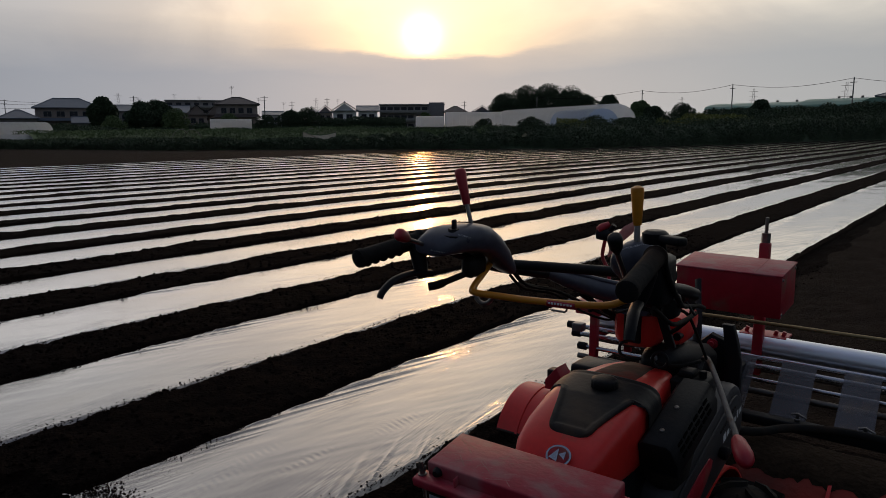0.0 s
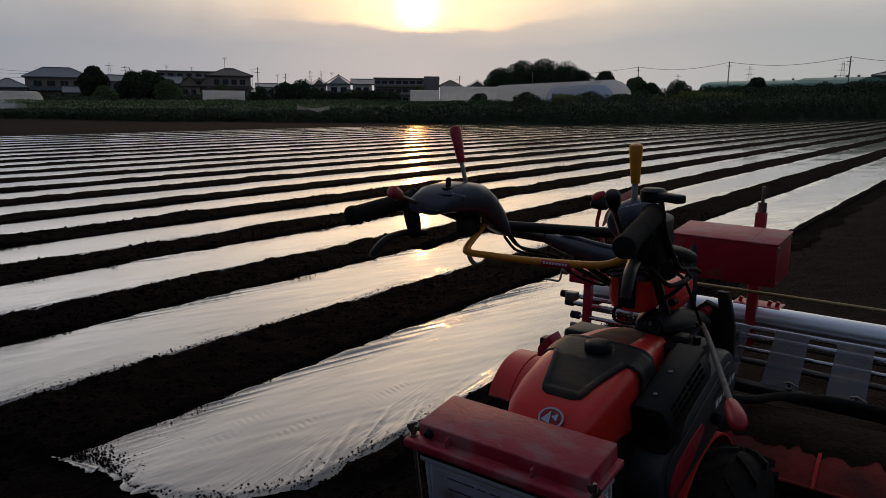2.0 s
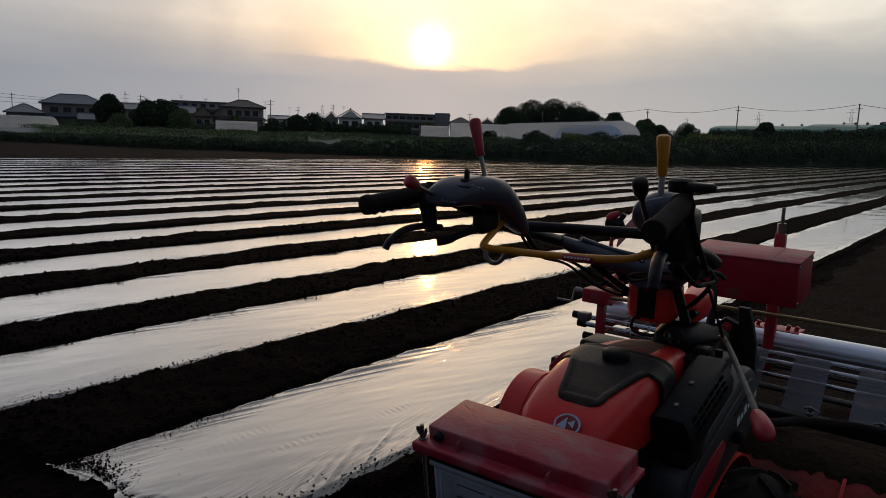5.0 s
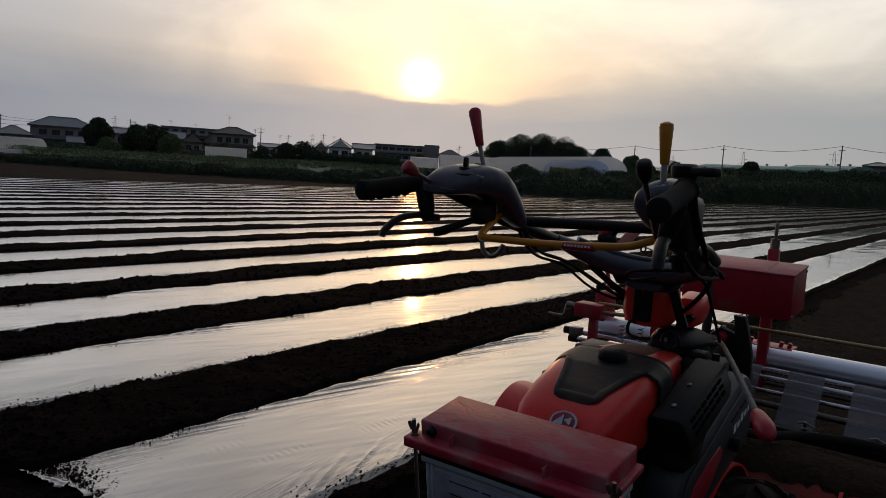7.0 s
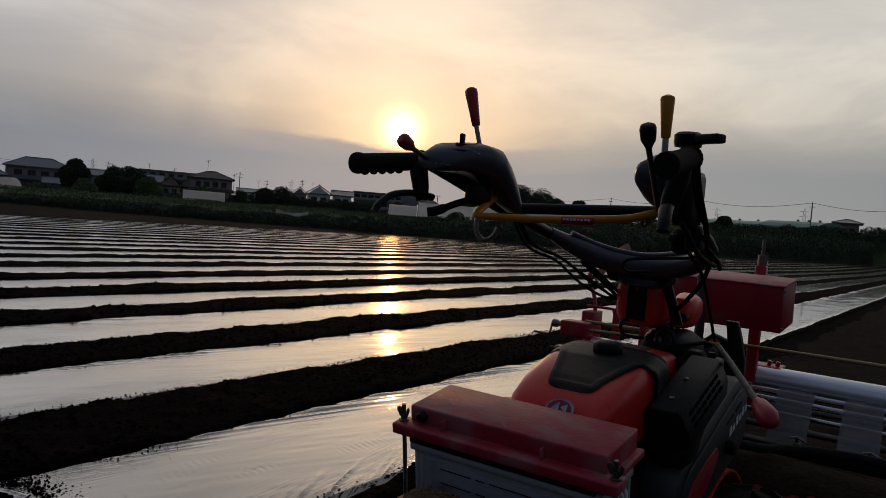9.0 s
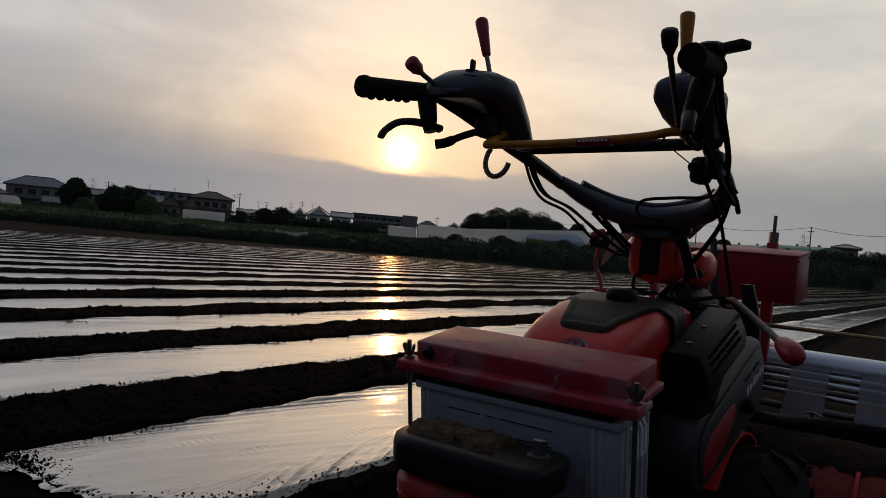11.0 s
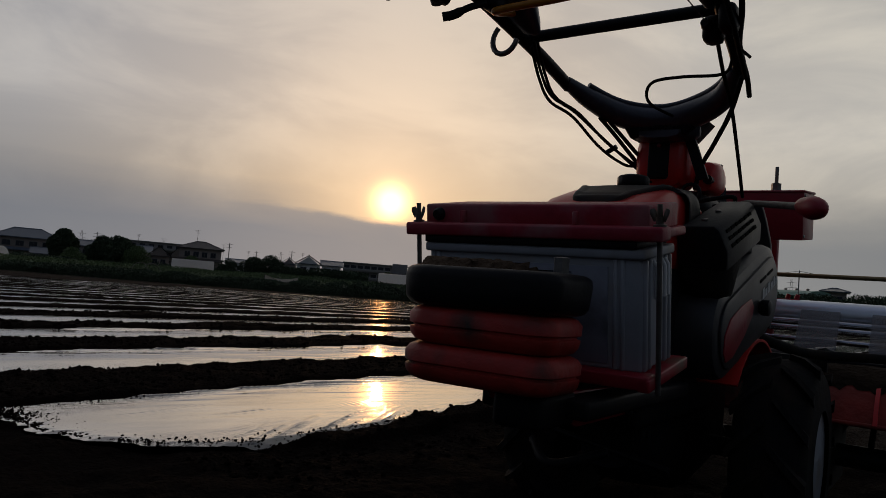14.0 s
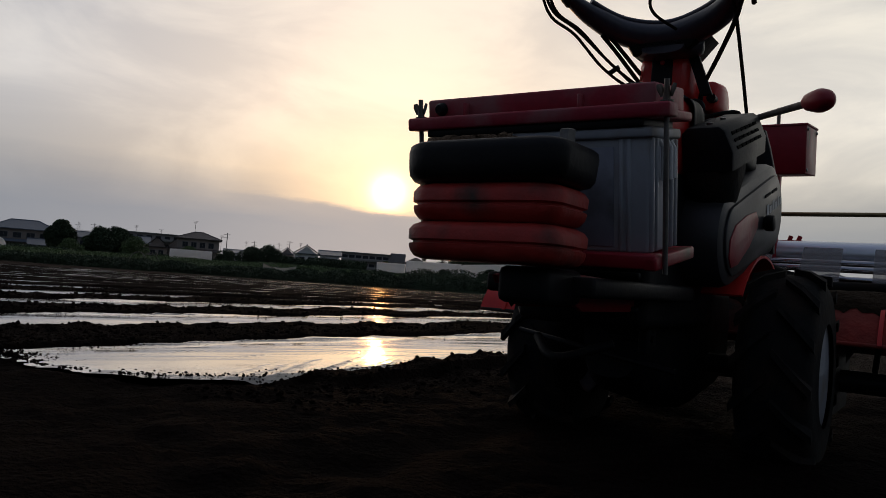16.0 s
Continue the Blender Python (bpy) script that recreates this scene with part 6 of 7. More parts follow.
def belt(name, line, depth, heights, n, leaf, seed, mat, label, ragged=0.35, clump=0.0):
    """A band of growth along a line of places, uneven on top; one mesh of leaf sprays over a dark bumpy core."""
    rs = np.random.RandomState(seed)
    P = np.array([[p[0], p[1]] for p in line], float)
    seg = np.linalg.norm(np.diff(P, axis=0), axis=1)
    s = np.concatenate([[0], np.cumsum(seg)])

    def place(u):
        return np.interp(u, s, P[:, 0]), np.interp(u, s, P[:, 1])

    def top(u, v):
        h = np.interp(u, s, heights)
        if clump:
            # rounded bushes standing shoulder to shoulder
            m = np.abs(np.sin(np.pi * (u / clump + 0.9 * rough(u, u * 0 + seed, 0.11, 2)))) ** 0.55
            h = h * (0.52 + 0.52 * m)
        return h * (1 + ragged * rough(u, v, 0.30, 4) * 1.1 + 0.15 * rough(u, v * 0 + 3.0, 0.12, 2)) * (1 - 0.55 * np.abs(v / depth - 0.5) ** 2 * 2)

    # core
    m, k = int(s[-1] / 0.4), 9
    U, V = np.meshgrid(np.linspace(0, s[-1], m), np.linspace(0, depth, k), indexing="ij")
    X, Y = place(U)
    du = 0.5
    X2, Y2 = place(np.minimum(U + du, s[-1]))
    X1, Y1 = place(np.maximum(U - du, 0))
    tx, ty = X2 - X1, Y2 - Y1
    ln = np.hypot(tx, ty) + 1e-9
    nx, ny = ty / ln, -tx / ln
    Z = top(U, V) * 0.80 + LOW
    Z[:, 0] = LOW - 0.1
    Z[:, 1] = LOW + (Z[:, 1] - LOW) * 0.7
    Z[:, -1] = LOW - 0.1
    core = np.stack([X + nx * V, Y + ny * V, Z], -1).reshape(-1, 3)
    idx = np.arange(m * k).reshape(m, k)
    q = np.stack([idx[:-1, :-1], idx[1:, :-1], idx[1:, 1:], idx[:-1, 1:]], -1).reshape(-1, 4)
    # sprays
    u, v = rs.uniform(0, s[-1], n), depth * rs.beta(0.8, 1.4, n)
    x, y = place(u)
    xa, ya = place(np.minimum(u + du, s[-1]))
    xb, yb = place(np.maximum(u - du, 0))
    tx, ty = xa - xb, ya - yb
    ln = np.hypot(tx, ty) + 1e-9
    h = top(u, v)
    front = rs.rand(n) < 0.45
    w = np.where(front, rs.uniform(-0.35, 0.1, n) - 0.9 * rough(u, h * 0, 0.28, 3), v)
    z = np.where(front, h * rs.uniform(0.03, 1.0, n), h * rs.uniform(0.82, 1.10, n))
    c = np.stack([x + ty / ln * w, y - tx / ln * w, z + LOW], -1)
    lv, lf = leaf_cards(c, None, leaf, seed + 1)
    me = raw(np.concatenate([core, lv]).tolist(), q.tolist() + (lf + len(core)).tolist())
    me.materials.append(mat)
    return tagged(new(name, me), label, "vegetation", kind="stuff")


edge_az = np.linspace(2, -92, 95)
edge_line = [(math.sin(radians(a)) * (np.interp(a, EDGE_AZ, EDGE_D) + 0.5), math.cos(radians(a)) * (np.interp(a, EDGE_AZ, EDGE_D) + 0.5)) for a in edge_az]
edge_h = [np.interp(a, [-92, -67, -60, -50, -41, -37, -34.5, -31.4, -28, -22, -16, -12, -7, 2], [0.78, 0.78, 0.84, 0.86, 1.10, 1.4, 1.8, 1.6, 1.95, 2.1, 2.0, 2.8, 3.25, 4.0]) for a in edge_az]
belt("field_edge_shrubs", edge_line, 6.0, edge_h, 190000, 0.065, 11, M_LEAF_DARK, "dark green shrubs and weeds along the far field edge", 0.22, 3.1)


def ring(az0, az1, d0, d1, n=30):
    return [tuple(spot(az0 + (az1 - az0) * k / n, d0 + (d1 - d0) * k / n)[:2]) for k in range(n + 1)]


belt("crop_rows", ring(-4, -66.2, 112, 86), 12.0, [1.75 - 0.014 * k for k in range(31)], 60000, 0.085, 21, M_LEAF, "rows of low green crops beyond the shrubs", 0.12)
belt("hedge", ring(-2, -24, 122, 100), 5.0, list(np.interp(np.linspace(-2, -24, 31), [-24, -20, -14.5, -10, -2], [2.4, 2.9, 3.6, 4.3, 4.9])), 50000, 0.13, 31, M_LEAF_DARK, "dark hedge in front of the sheds", 0.25)
belt("hedge", ring(-24, -46, 100, 100), 4.0, [1.45] * 31, 30000, 0.12, 32, M_LEAF_DARK, "dark hedge in front of the greenhouses", 0.3)
belt("hedge", ring(-46, -66, 108, 108), 5.0, [1.45] * 31, 28000, 0.12, 33, M_LEAF_DARK, "dark hedge in front of the houses", 0.3)
belt("hedge", ring(-44, -80, 165, 170), 6.0, [2.0] * 31, 30000, 0.16, 34, M_LEAF_DARK, "dark garden hedges between the houses", 0.5)
belt("orchard_rows", ring(-40.5, -47.0, 116, 116), 3.0, [2.75] * 31, 12000, 0.12, 35, M_LEAF_DARK, "dark trellised fruit rows before the white houses", 0.15)
belt("yellow_weeds", ring(-15, -21, 92, 86), 3.0, [2.5] * 31, 9000, 0.10, 41, M_LEAF_LIGHT, "patch of yellow-green flowering weeds", 0.4)
belt("yellow_weeds", ring(-26.5, -29, 76, 76), 2.0, [2.1] * 31, 3000, 0.10, 42, M_LEAF_LIGHT, "patch of yellow-green flowering weeds", 0.4)


def frame_at(az, d):
    """Pose at a place, x to the right as seen from the field, y away."""
    p = spot(az, d)
    return Matrix.Translation(p) @ Matrix.Rotation(radians(-az), 4, "Z")


def roof_mesh(w, d, eave, top, kind, over=0.6, thick=0.18):
    """Hip or gable roof over a w by d plan, middle at the origin, ridge along x ('gable_front': along y)."""
    a, b = w / 2 + over, d / 2 + over
    run = {"hip": max(0.5, a - b * 0.95), "gable": a, "gable_front": 0}[kind]
    bm = bmesh.new()
    if kind == "gable_front":
        pts = [(-a, -b, eave), (a, -b, eave), (a, b, eave), (-a, b, eave), (0, -b, top), (0, b, top)]
        quads = [(0, 4, 5, 3), (1, 2, 5, 4)]
    else:
        pts = [(-a, -b, eave), (a, -b, eave), (a, b, eave), (-a, b, eave), (-run, 0, top), (run, 0, top)]
        quads = [(0, 1, 5, 4), (2, 3, 4, 5), (1, 2, 5), (3, 0, 4)]
    lo = [bm.verts.new((x, y, z - thick)) for x, y, z in pts[:4]]
    vs = [bm.verts.new(p) for p in pts]
    for q in quads:
        bm.faces.new([vs[i] for i in q])
    for k in range(4):
        bm.faces.new((lo[k], lo[(k + 1) % 4], vs[(k + 1) % 4], vs[k]))
    bm.faces.new(lo[::-1])
    # ridge cap
    if kind == "gable_front":
        rod((0, -b, top), (0, b, top), 0.14, 6, bm)
    else:
        rod((-run, 0, top), (run, 0, top), 0.14, 6, bm)
        if kind == "hip":
            for sx in (-1, 1):
                rod((sx * run, 0, top), (sx * a, -b, eave), 0.11, 6, bm)
    bmesh.ops.recalc_face_normals(bm, faces=list(bm.faces))
    return bm


def house(az0, az1, d, eave_el, top_el, kind, wall, roof_mat, label, storeys=2, windows=3, deep=8.0, lower=None):
    az = (az0 + az1) / 2
    w = d * radians(az1 - az0) - 1.0
    eave, top = rise(eave_el, d) - LOW, rise(top_el, d) - LOW
    h = thing("house", label, "house", (0, 0, 0), "houses at the edge of the village")
    h.matrix_world = frame_at(az, d)
    bm = box(-w / 2, w / 2, -deep / 2, deep / 2, -0.3, eave - 0.16, 0.03, 1)
    if kind == "gable_front":
        g = bmesh.new()
        vs = [g.verts.new(p) for p in ((-w / 2, -deep / 2, eave - 0.2), (w / 2, -deep / 2, eave - 0.2), (0, -deep / 2, top - 0.35))]
        ws = [g.verts.new(v.co + Vector((0, deep, 0))) for v in vs]
        g.faces.new(vs)
        g.faces.new(ws[::-1])
        join(bm, g)
    part("wall", bm, wall, h)
    part("roof", roof_mesh(w, deep, eave, top, kind), roof_mat, h)
    for s in range(storeys):
        zc = eave - 1.5 - s * 2.8
        if zc < 0.8:
            continue
        for k in range(windows):
            x = (k + 0.5 - windows / 2) * (w * 0.82 / windows)
            ww = min(1.7, w * 0.5 / windows)
            fr = box(x - ww / 2 - 0.08, x + ww / 2 + 0.08, -deep / 2 - 0.07, -deep / 2 + 0.02, zc - 0.68, zc + 0.68, 0.02, 1)
            win = part("window", fr, M_CONCRETE, h)
            for q in (-1, 1):
                part("pane", box(x + (q - 1) * ww / 4, x + (q + 1) * ww / 4 - 0.03, -deep / 2 - 0.085, -deep / 2 - 0.072, zc - 0.6, zc + 0.6, 0), M_GLASS, win)
    if storeys > 1:
        # lean-to roof between the storeys
        z = eave - 2.9
        bm = bmesh.new()
        vs = [bm.verts.new(p) for p in ((-w / 2 - 0.4, -deep / 2 - 1.3, z - 0.1), (w / 2 + 0.4, -deep / 2 - 1.3, z - 0.1), (w / 2 + 0.2, -deep / 2, z + 0.5), (-w / 2 - 0.2, -deep / 2, z + 0.5))]
        f = bm.faces.new(vs)
        ex = bmesh.ops.extrude_face_region(bm, geom=[f])
        bmesh.ops.translate(bm, vec=(0, 0, -0.12), verts=[v for v in ex["geom"] if isinstance(v, bmesh.types.BMVert)])
        bmesh.ops.recalc_face_normals(bm, faces=list(bm.faces))
        part("porch_roof", bm, roof_mat, h)
    return h


house(-66.3, -62.2, 200, 1.20, 1.83, "hip", M_WALL_CREAM, M_ROOF, "large two-storey house with a grey tiled hip roof", 2, 4)
house(-68.4, -66.0, 195, 0.50, 1.05, "hip", M_WALL_GREY, M_ROOF, "low house with a grey tiled roof", 1, 3)
house(-64.0, -61.0, 188, 0.20, 0.62, "gable", M_WALL_GREY, M_ROOF, "low annex with a grey tiled roof", 1, 3, 5.0)
house(-61.2, -59.4, 215, 1.0, 1.42, "gable", M_WALL_GREY, M_ROOF, "two-storey house with a dark roof", 2, 2)
house(-60.2, -58.0, 190, 0.35, 1.05, "gable_front", M_WALL_GREY, M_ROOF, "low house with a steep grey roof", 1, 2, 7)
house(-57.8, -56.3, 215, 0.9, 1.42, "gable", M_WALL_CREAM, M_ROOF, "house with a grey roof half hidden by trees", 2, 2)
house(-56.6, -55.0, 205, 0.75, 1.45, "gable_front", M_WALL_CREAM, M_ROOF_BROWN, "cream house with a brown gable", 2, 2)
house(-55.2, -53.8, 208, 0.75, 1.50, "gable_front", M_WALL_CREAM, M_ROOF_BROWN, "cream house with a brown gable", 2, 2)
house(-54.6, -51.4, 190, 1.50, 2.02, "hip", M_WALL_CREAM, M_ROOF_BROWN, "large two-storey house with a brown hip roof", 2, 4)
house(-51.2, -49.6, 230, 0.75, 1.02, "gable", M_WALL_WHITE, M_ROOF, "small pale house with a low roof", 2, 2)
house(-49.8, -48.3, 225, 0.80, 1.15, "gable_front", M_WALL_GREY, M_ROOF, "small grey house with a gable", 2, 2)
house(-48.2, -46.9, 215, 0.85, 1.35, "gable_front", M_WALL_WHITE, M_ROOF, "white house with a dark gable roof", 2, 2)
house(-47.2, -45.9, 210, 0.95, 1.45, "gable_front", M_WALL_GREY, M_ROOF, "dark blue-grey house with a gable", 2, 2)
house(-46.1, -44.1, 190, 1.05, 1.70, "gable_front", M_WALL_WHITE, M_ROOF, "white two-storey house with a dark gable roof", 2, 2)
house(-44.2, -42.5, 193, 1.05, 1.42, "gable", M_WALL_WHITE, M_ROOF, "white two-storey house wing with a low roof", 2, 2)
house(-37.6, -35.8, 225, 0.95, 1.38, "hip", M_WALL_GREY, M_ROOF_BROWN, "house with a brown hip roof", 1, 2)
house(-35.4, -33.9, 240, 1.0, 1.42, "gable_front", M_WALL_GREY, M_ROOF, "grey house with a gable roof", 1, 2)


def flats(az0, az1, d, top_el, storeys, label):
    az = (az0 + az1) / 2
    w, top = d * radians(az1 - az0), rise(top_el, d) - LOW
    b = thing("apartment_building", label, "apartment building")
    b.matrix_world = frame_at(az, d)
    part("wall", box(-w / 2, w / 2, -5, 5, -0.3, top, 0.03, 1), M_WALL_GREY, b)
    part("roof", box(-w / 2 - 0.3, w / 2 + 0.3, -5.6, 5.3, top, top + 0.35, 0.03, 1), M_CONCRETE, b)
    part("stair_tower", box(w / 2 - 5.0, w / 2 + 0.1, -5.8, 2, -0.3, top + 0.9, 0.03, 1), M_WALL_GREY, b)
    step = 2.8
    for s in range(storeys):
        z = top - 2.75 - s * step
        part("balcony", box(-w / 2, w / 2 - 5.0, -6.4, -5.0, z, z + 1.05, 0.03, 1), M_CONCRETE, b)
        for k in range(7):
            x = -w / 2 + (k + 0.5) * (w - 5.5) / 7
            win = part("window", box(x - 1.0, x + 1.0, -5.07, -4.98, z + 0.3, z + 2.2, 0.02, 1), M_CONCRETE, b)
            part("pane", box(x - 0.92, x + 0.92, -5.09, -5.072, z + 0.4, z + 2.1, 0), M_GLASS, win)


flats(-42.4, -37.6, 262, 1.45, 3, "long three-storey apartment building with open balconies")
flats(-57.9, -52.6, 300, 1.72, 3, "far grey apartment building behind the houses")


def mast(az, d, el, label="thin metal aerial mast on a roof"):
    top = rise(el, d) - LOW
    m = thing("aerial", label, "aerial", spot(az, d), "aerials on the roofs")
    part("pole", rod((0, 0, 0.0), (0, 0, top), 0.04, 6), M_STEEL, m)
    f = frame_at(az, d).to_3x3()
    for k in range(3):
        v = f @ Vector((0.65 - 0.15 * k, 0, 0))
        part("arm", rod(Vector((0, 0, top - 0.1 - 0.3 * k)) - v, Vector((0, 0, top - 0.1 - 0.3 * k)) + v, 0.02, 5), M_STEEL, m)


for az, d, el in ((-53.3, 190, 2.85), (-57.3, 215, 2.2), (-55.6, 215, 2.05), (-51.4, 200, 2.0), (-49.6, 230, 1.7), (-45.6, 230, 1.9)):
    mast(az, d, el)


def tunnel(az0, d0, az1, d1, half, high, mat, label, ribs=14):
    """An arched greenhouse from one end to the other, with hoops and end walls."""
    a, b = spot(az0, d0), spot(az1, d1)
    t = thing("greenhouse", label, "greenhouse", a, "greenhouses beyond the field")
    L = (b - a).length
    rot = Matrix.Rotation(math.atan2(b.y - a.y, b.x - a.x), 4, "Z")
    prof = [(half * math.cos(math.pi * k / 14), high * (0.35 + 0.65 * math.sin(math.pi * k / 14) ** 0.8) if 0 < k < 14 else high * 0.32) for k in range(15)]
    prof = [(half, -0.2)] + prof + [(-half, -0.2)]
    bm = bmesh.new()
    rings = [[bm.verts.new((L * s / 10, x, z)) for x, z in prof] for s in range(11)]
    for p, q in zip(rings, rings[1:]):
        for k in range(len(prof) - 1):
            bm.faces.new((p[k], q[k], q[k + 1], p[k + 1]))
    bm.faces.new(rings[0])
    bm.faces.new(rings[-1][::-1])
    bmesh.ops.recalc_face_normals(bm, faces=list(bm.faces))
    bm.transform(rot)
    part("cover_sheet", smooth(bm, 50), mat, t)
    for s in range(ribs + 1):
        x = L * s / ribs
        bm = tube([(x, q[0] * 1.006, q[1] * 1.006) for q in prof], 0.022, 5)
        bm.transform(rot)
        part("hoop", bm, M_WALL_WHITE, t)


tunnel(-74.0, 96, -65.7, 100, 2.6, 2.32, M_POLY, "long white plastic tunnel greenhouse", 18)
tunnel(-54.9, 112, -52.0, 112, 2.2, 2.78, M_POLY, "small white plastic tunnel greenhouse", 8)
tunnel(-74.0, 88, -65.8, 90, 1.4, 1.02, M_POLY, "low white plastic tunnel over a bed", 18)
tunnel(-47.6, 150, -45.8, 150, 2.0, 2.4, M_POLY, "small white plastic tunnel greenhouse", 6)
tunnel(-39.7, 122, -37.6, 122, 2.6, 3.3, M_POLY, "short grey-white plastic tunnel greenhouse", 6)
tunnel(-37.4, 124, -33.2, 124, 2.6, 3.95, M_POLY, "white plastic tunnel greenhouse with hoops", 8)
tunnel(-32.6, 165, -24.7, 118, 3.6, 5.0, M_POLY, "long white plastic greenhouse with many hoops", 34)
tunnel(-28.4, 126, -25.6, 112, 2.6, 4.2, M_POLY_BLUE, "bluish plastic greenhouse beside the white one", 14)


def shed(az0, d0, az1, d1, top0, top1, label):
    a, b = spot(az0, d0), spot(az1, d1)
    s = thing("shed", label, "shed", a)
    L = (b - a).length
    rot = Matrix.Rotation(math.atan2(b.y - a.y, b.x - a.x), 4, "Z")
    bm = bmesh.new()
    box(0, L, 0, 9, -0.2, top0 - 0.5, 0.03, 1, bm=bm)
    bm.transform(rot)
    part("wall", bm, M_GREEN_SHED, s)
    bm = bmesh.new()
    prof = [(-0.5, top0 - 0.7)] + [(4.5 - 5 * math.cos(math.pi * k / 8), top0 - 0.6 + (top1 - top0 + 0.6) * math.sin(math.pi * k / 8)) for k in range(9)] + [(9.5, top0 - 0.7)]
    r = [[bm.verts.new((x, y, z)) for y, z in prof] for x in (-0.4, L + 0.4)]
    for k in range(len(prof) - 1):
        bm.faces.new((r[0][k], r[1][k], r[1][k + 1], r[0][k + 1]))
    bm.faces.new(r[0])
    bm.faces.new(r[1][::-1])
    bmesh.ops.recalc_face_normals(bm, faces=list(bm.faces))
    bm.transform(rot)
    part("roof", bm, M_GREEN_SHED, s)
    n = int(L / 2.2)
    for k in range(n):
        bm = box(0.5 + k * 2.2, 2.2 + k * 2.2, -0.06, 0.0, top0 - 1.25, top0 - 0.75, 0)
        bm.transform(rot)
        part("window", bm, M_GLASS, s)
    for k in range(3):
        bm = turned((L * (0.4 + 0.2 * k), 4.5, top1 - 0.05), (L * (0.4 + 0.2 * k), 4.5, top1 + 0.35), [(0, 0.2), (0.6, 0.2), (0.7, 0.35), (1, 0.1)], 10)
        bm.transform(rot)
        part("roof_vent", bm, M_STEEL, s)


shed(-18.2, 150, -12.2, 138, rise(1.27, 150) - LOW, rise(1.45, 150) - LOW, "long green sheet-metal shed with a row of windows")
shed(-12.2, 137, -8.7, 132, rise(1.30, 134) - LOW, rise(1.75, 134) - LOW, "green sheet-metal hall with an arched roof")
house(-7.7, -5.9, 150, 1.78, 2.02, "hip", M_WALL_CREAM, M_ROOF, "small house with a dark low roof behind the hedge", 1, 2, 5.0)

# trees
for az, d, el, width, seed, mat, label, clumps in (
        (-62.1, 150, 1.98, 5.2, 3, M_LEAF_DARK, "dense round dark green tree beside the houses", 22),
        (-59.6, 140, 1.50, 5.5, 4, M_LEAF_DARK, "dark green garden tree between the houses", 16),
        (-58.4, 142, 1.62, 6.0, 5, M_LEAF_DARK, "dark green garden tree between the houses", 16),
        (-57.3, 138, 1.25, 4.6, 6, M_LEAF, "green garden tree between the houses", 14),
        (-61.4, 132, 0.55, 4.2, 7, M_LEAF, "low green shrub beside a house", 10),
        (-53.6, 150, 0.92, 3.6, 8, M_LEAF, "green garden tree beside a house", 12),
        (-50.9, 130, 0.75, 4.0, 9, M_LEAF_DARK, "low dark green tree by a house", 12),
        (-49.1, 118, 1.12, 4.2, 10, M_LEAF_DARK, "broad dark green tree at a field", 16),
        (-47.9, 116, 1.25, 4.6, 12, M_LEAF_DARK, "broad dark green tree at a field", 18),
        (-39.0, 190, 0.95, 4.0, 13, M_LEAF, "green tree in front of the flats", 10),
        (-33.0, 240, 2.25, 11.0, 14, M_LEAF_DARK, "tall dark tree of a grove", 24),
        (-31.2, 250, 2.75, 13.0, 15, M_LEAF_DARK, "tall dark tree of a grove", 26),
        (-29.6, 245, 2.90, 13.0, 16, M_LEAF_DARK, "tall dark tree of a grove", 26),
        (-28.0, 240, 2.62, 12.0, 17, M_LEAF_DARK, "tall dark tree of a grove", 24),
        (-26.9, 236, 2.20, 9.0, 18, M_LEAF_DARK, "dark tree at the side of a grove", 20),
        (-25.1, 225, 2.20, 7.5, 19, M_LEAF_DARK, "single dark tree beside the grove", 18),
        (-22.9, 150, 1.75, 4.6, 20, M_LEAF, "green tree beside the greenhouse", 14),
        (-21.9, 140, 1.30, 4.6, 22, M_LEAF_DARK, "dark green bush beside the road", 12),
        (-14.6, 118, 1.80, 3.2, 23, M_LEAF_DARK, "small dark tree by the shed", 14),
        (-15.4, 116, 1.25, 3.0, 24, M_LEAF_DARK, "small dark tree by the shed", 10),
        (-19.9, 300, 1.45, 10.0, 25, M_LEAF_DARK, "far dark trees on the skyline", 14),
        (-34.5, 120, 0.42, 3.4, 26, M_LEAF_DARK, "dark bush between the greenhouses", 10),
        (-30.9, 100, 0.45, 4.2, 27, M_LEAF_DARK, "dark bush in front of the greenhouse", 12),
        (-21.0, 95, 0.65, 4.5, 28, M_LEAF_DARK, "dark green bush in a hedge", 12),
        (-26.2, 97, 0.42, 5.0, 29, M_LEAF_DARK, "dark bush in front of the greenhouse", 12)):
    h = rise(el, d)
    small = h < 4.5
    tree(spot(az, d), h - LOW, width, seed, mat, label, 0.12 if small else 0.22, clumps, 700 if small else 1300, 0.085 if small else 0.15)

# power poles and wires
tops = []
for az, d, el in ((-30.5, 190, 2.05), (-22.8, 152, 2.47), (-16.6, 136, 2.78), (-9.06, 124, 3.05), (-2.0, 118, 3.1)):
    top = rise(el, d) - LOW
    p = thing("utility_pole", "grey concrete utility pole with a crossarm", "utility pole", spot(az, d), "utility poles")
    part("pole", tube([(0, 0, -0.3), (0, 0, top)], [0.12, 0.08], 10), M_CONCRETE, p)
    part("crossarm", rod((-0.5, 0.3, top - 0.7), (0.5, -0.3, top - 0.7), 0.05, 6), M_STEEL, p)
    tops.append(spot(az, d, top + LOW - 0.1))
for a, b in zip(tops, tops[1:]):
    for drop in (0.0,):
        pts = [a.lerp(b, k / 12) - Vector((0, 0, drop + 1.5 * math.sin(math.pi * k / 12) * 0.55)) for k in range(13)]
        single("power_line", tube(pts, 0.028, 4), M_RUBBER, "thin dark power line between the poles", "power line", group="power lines")
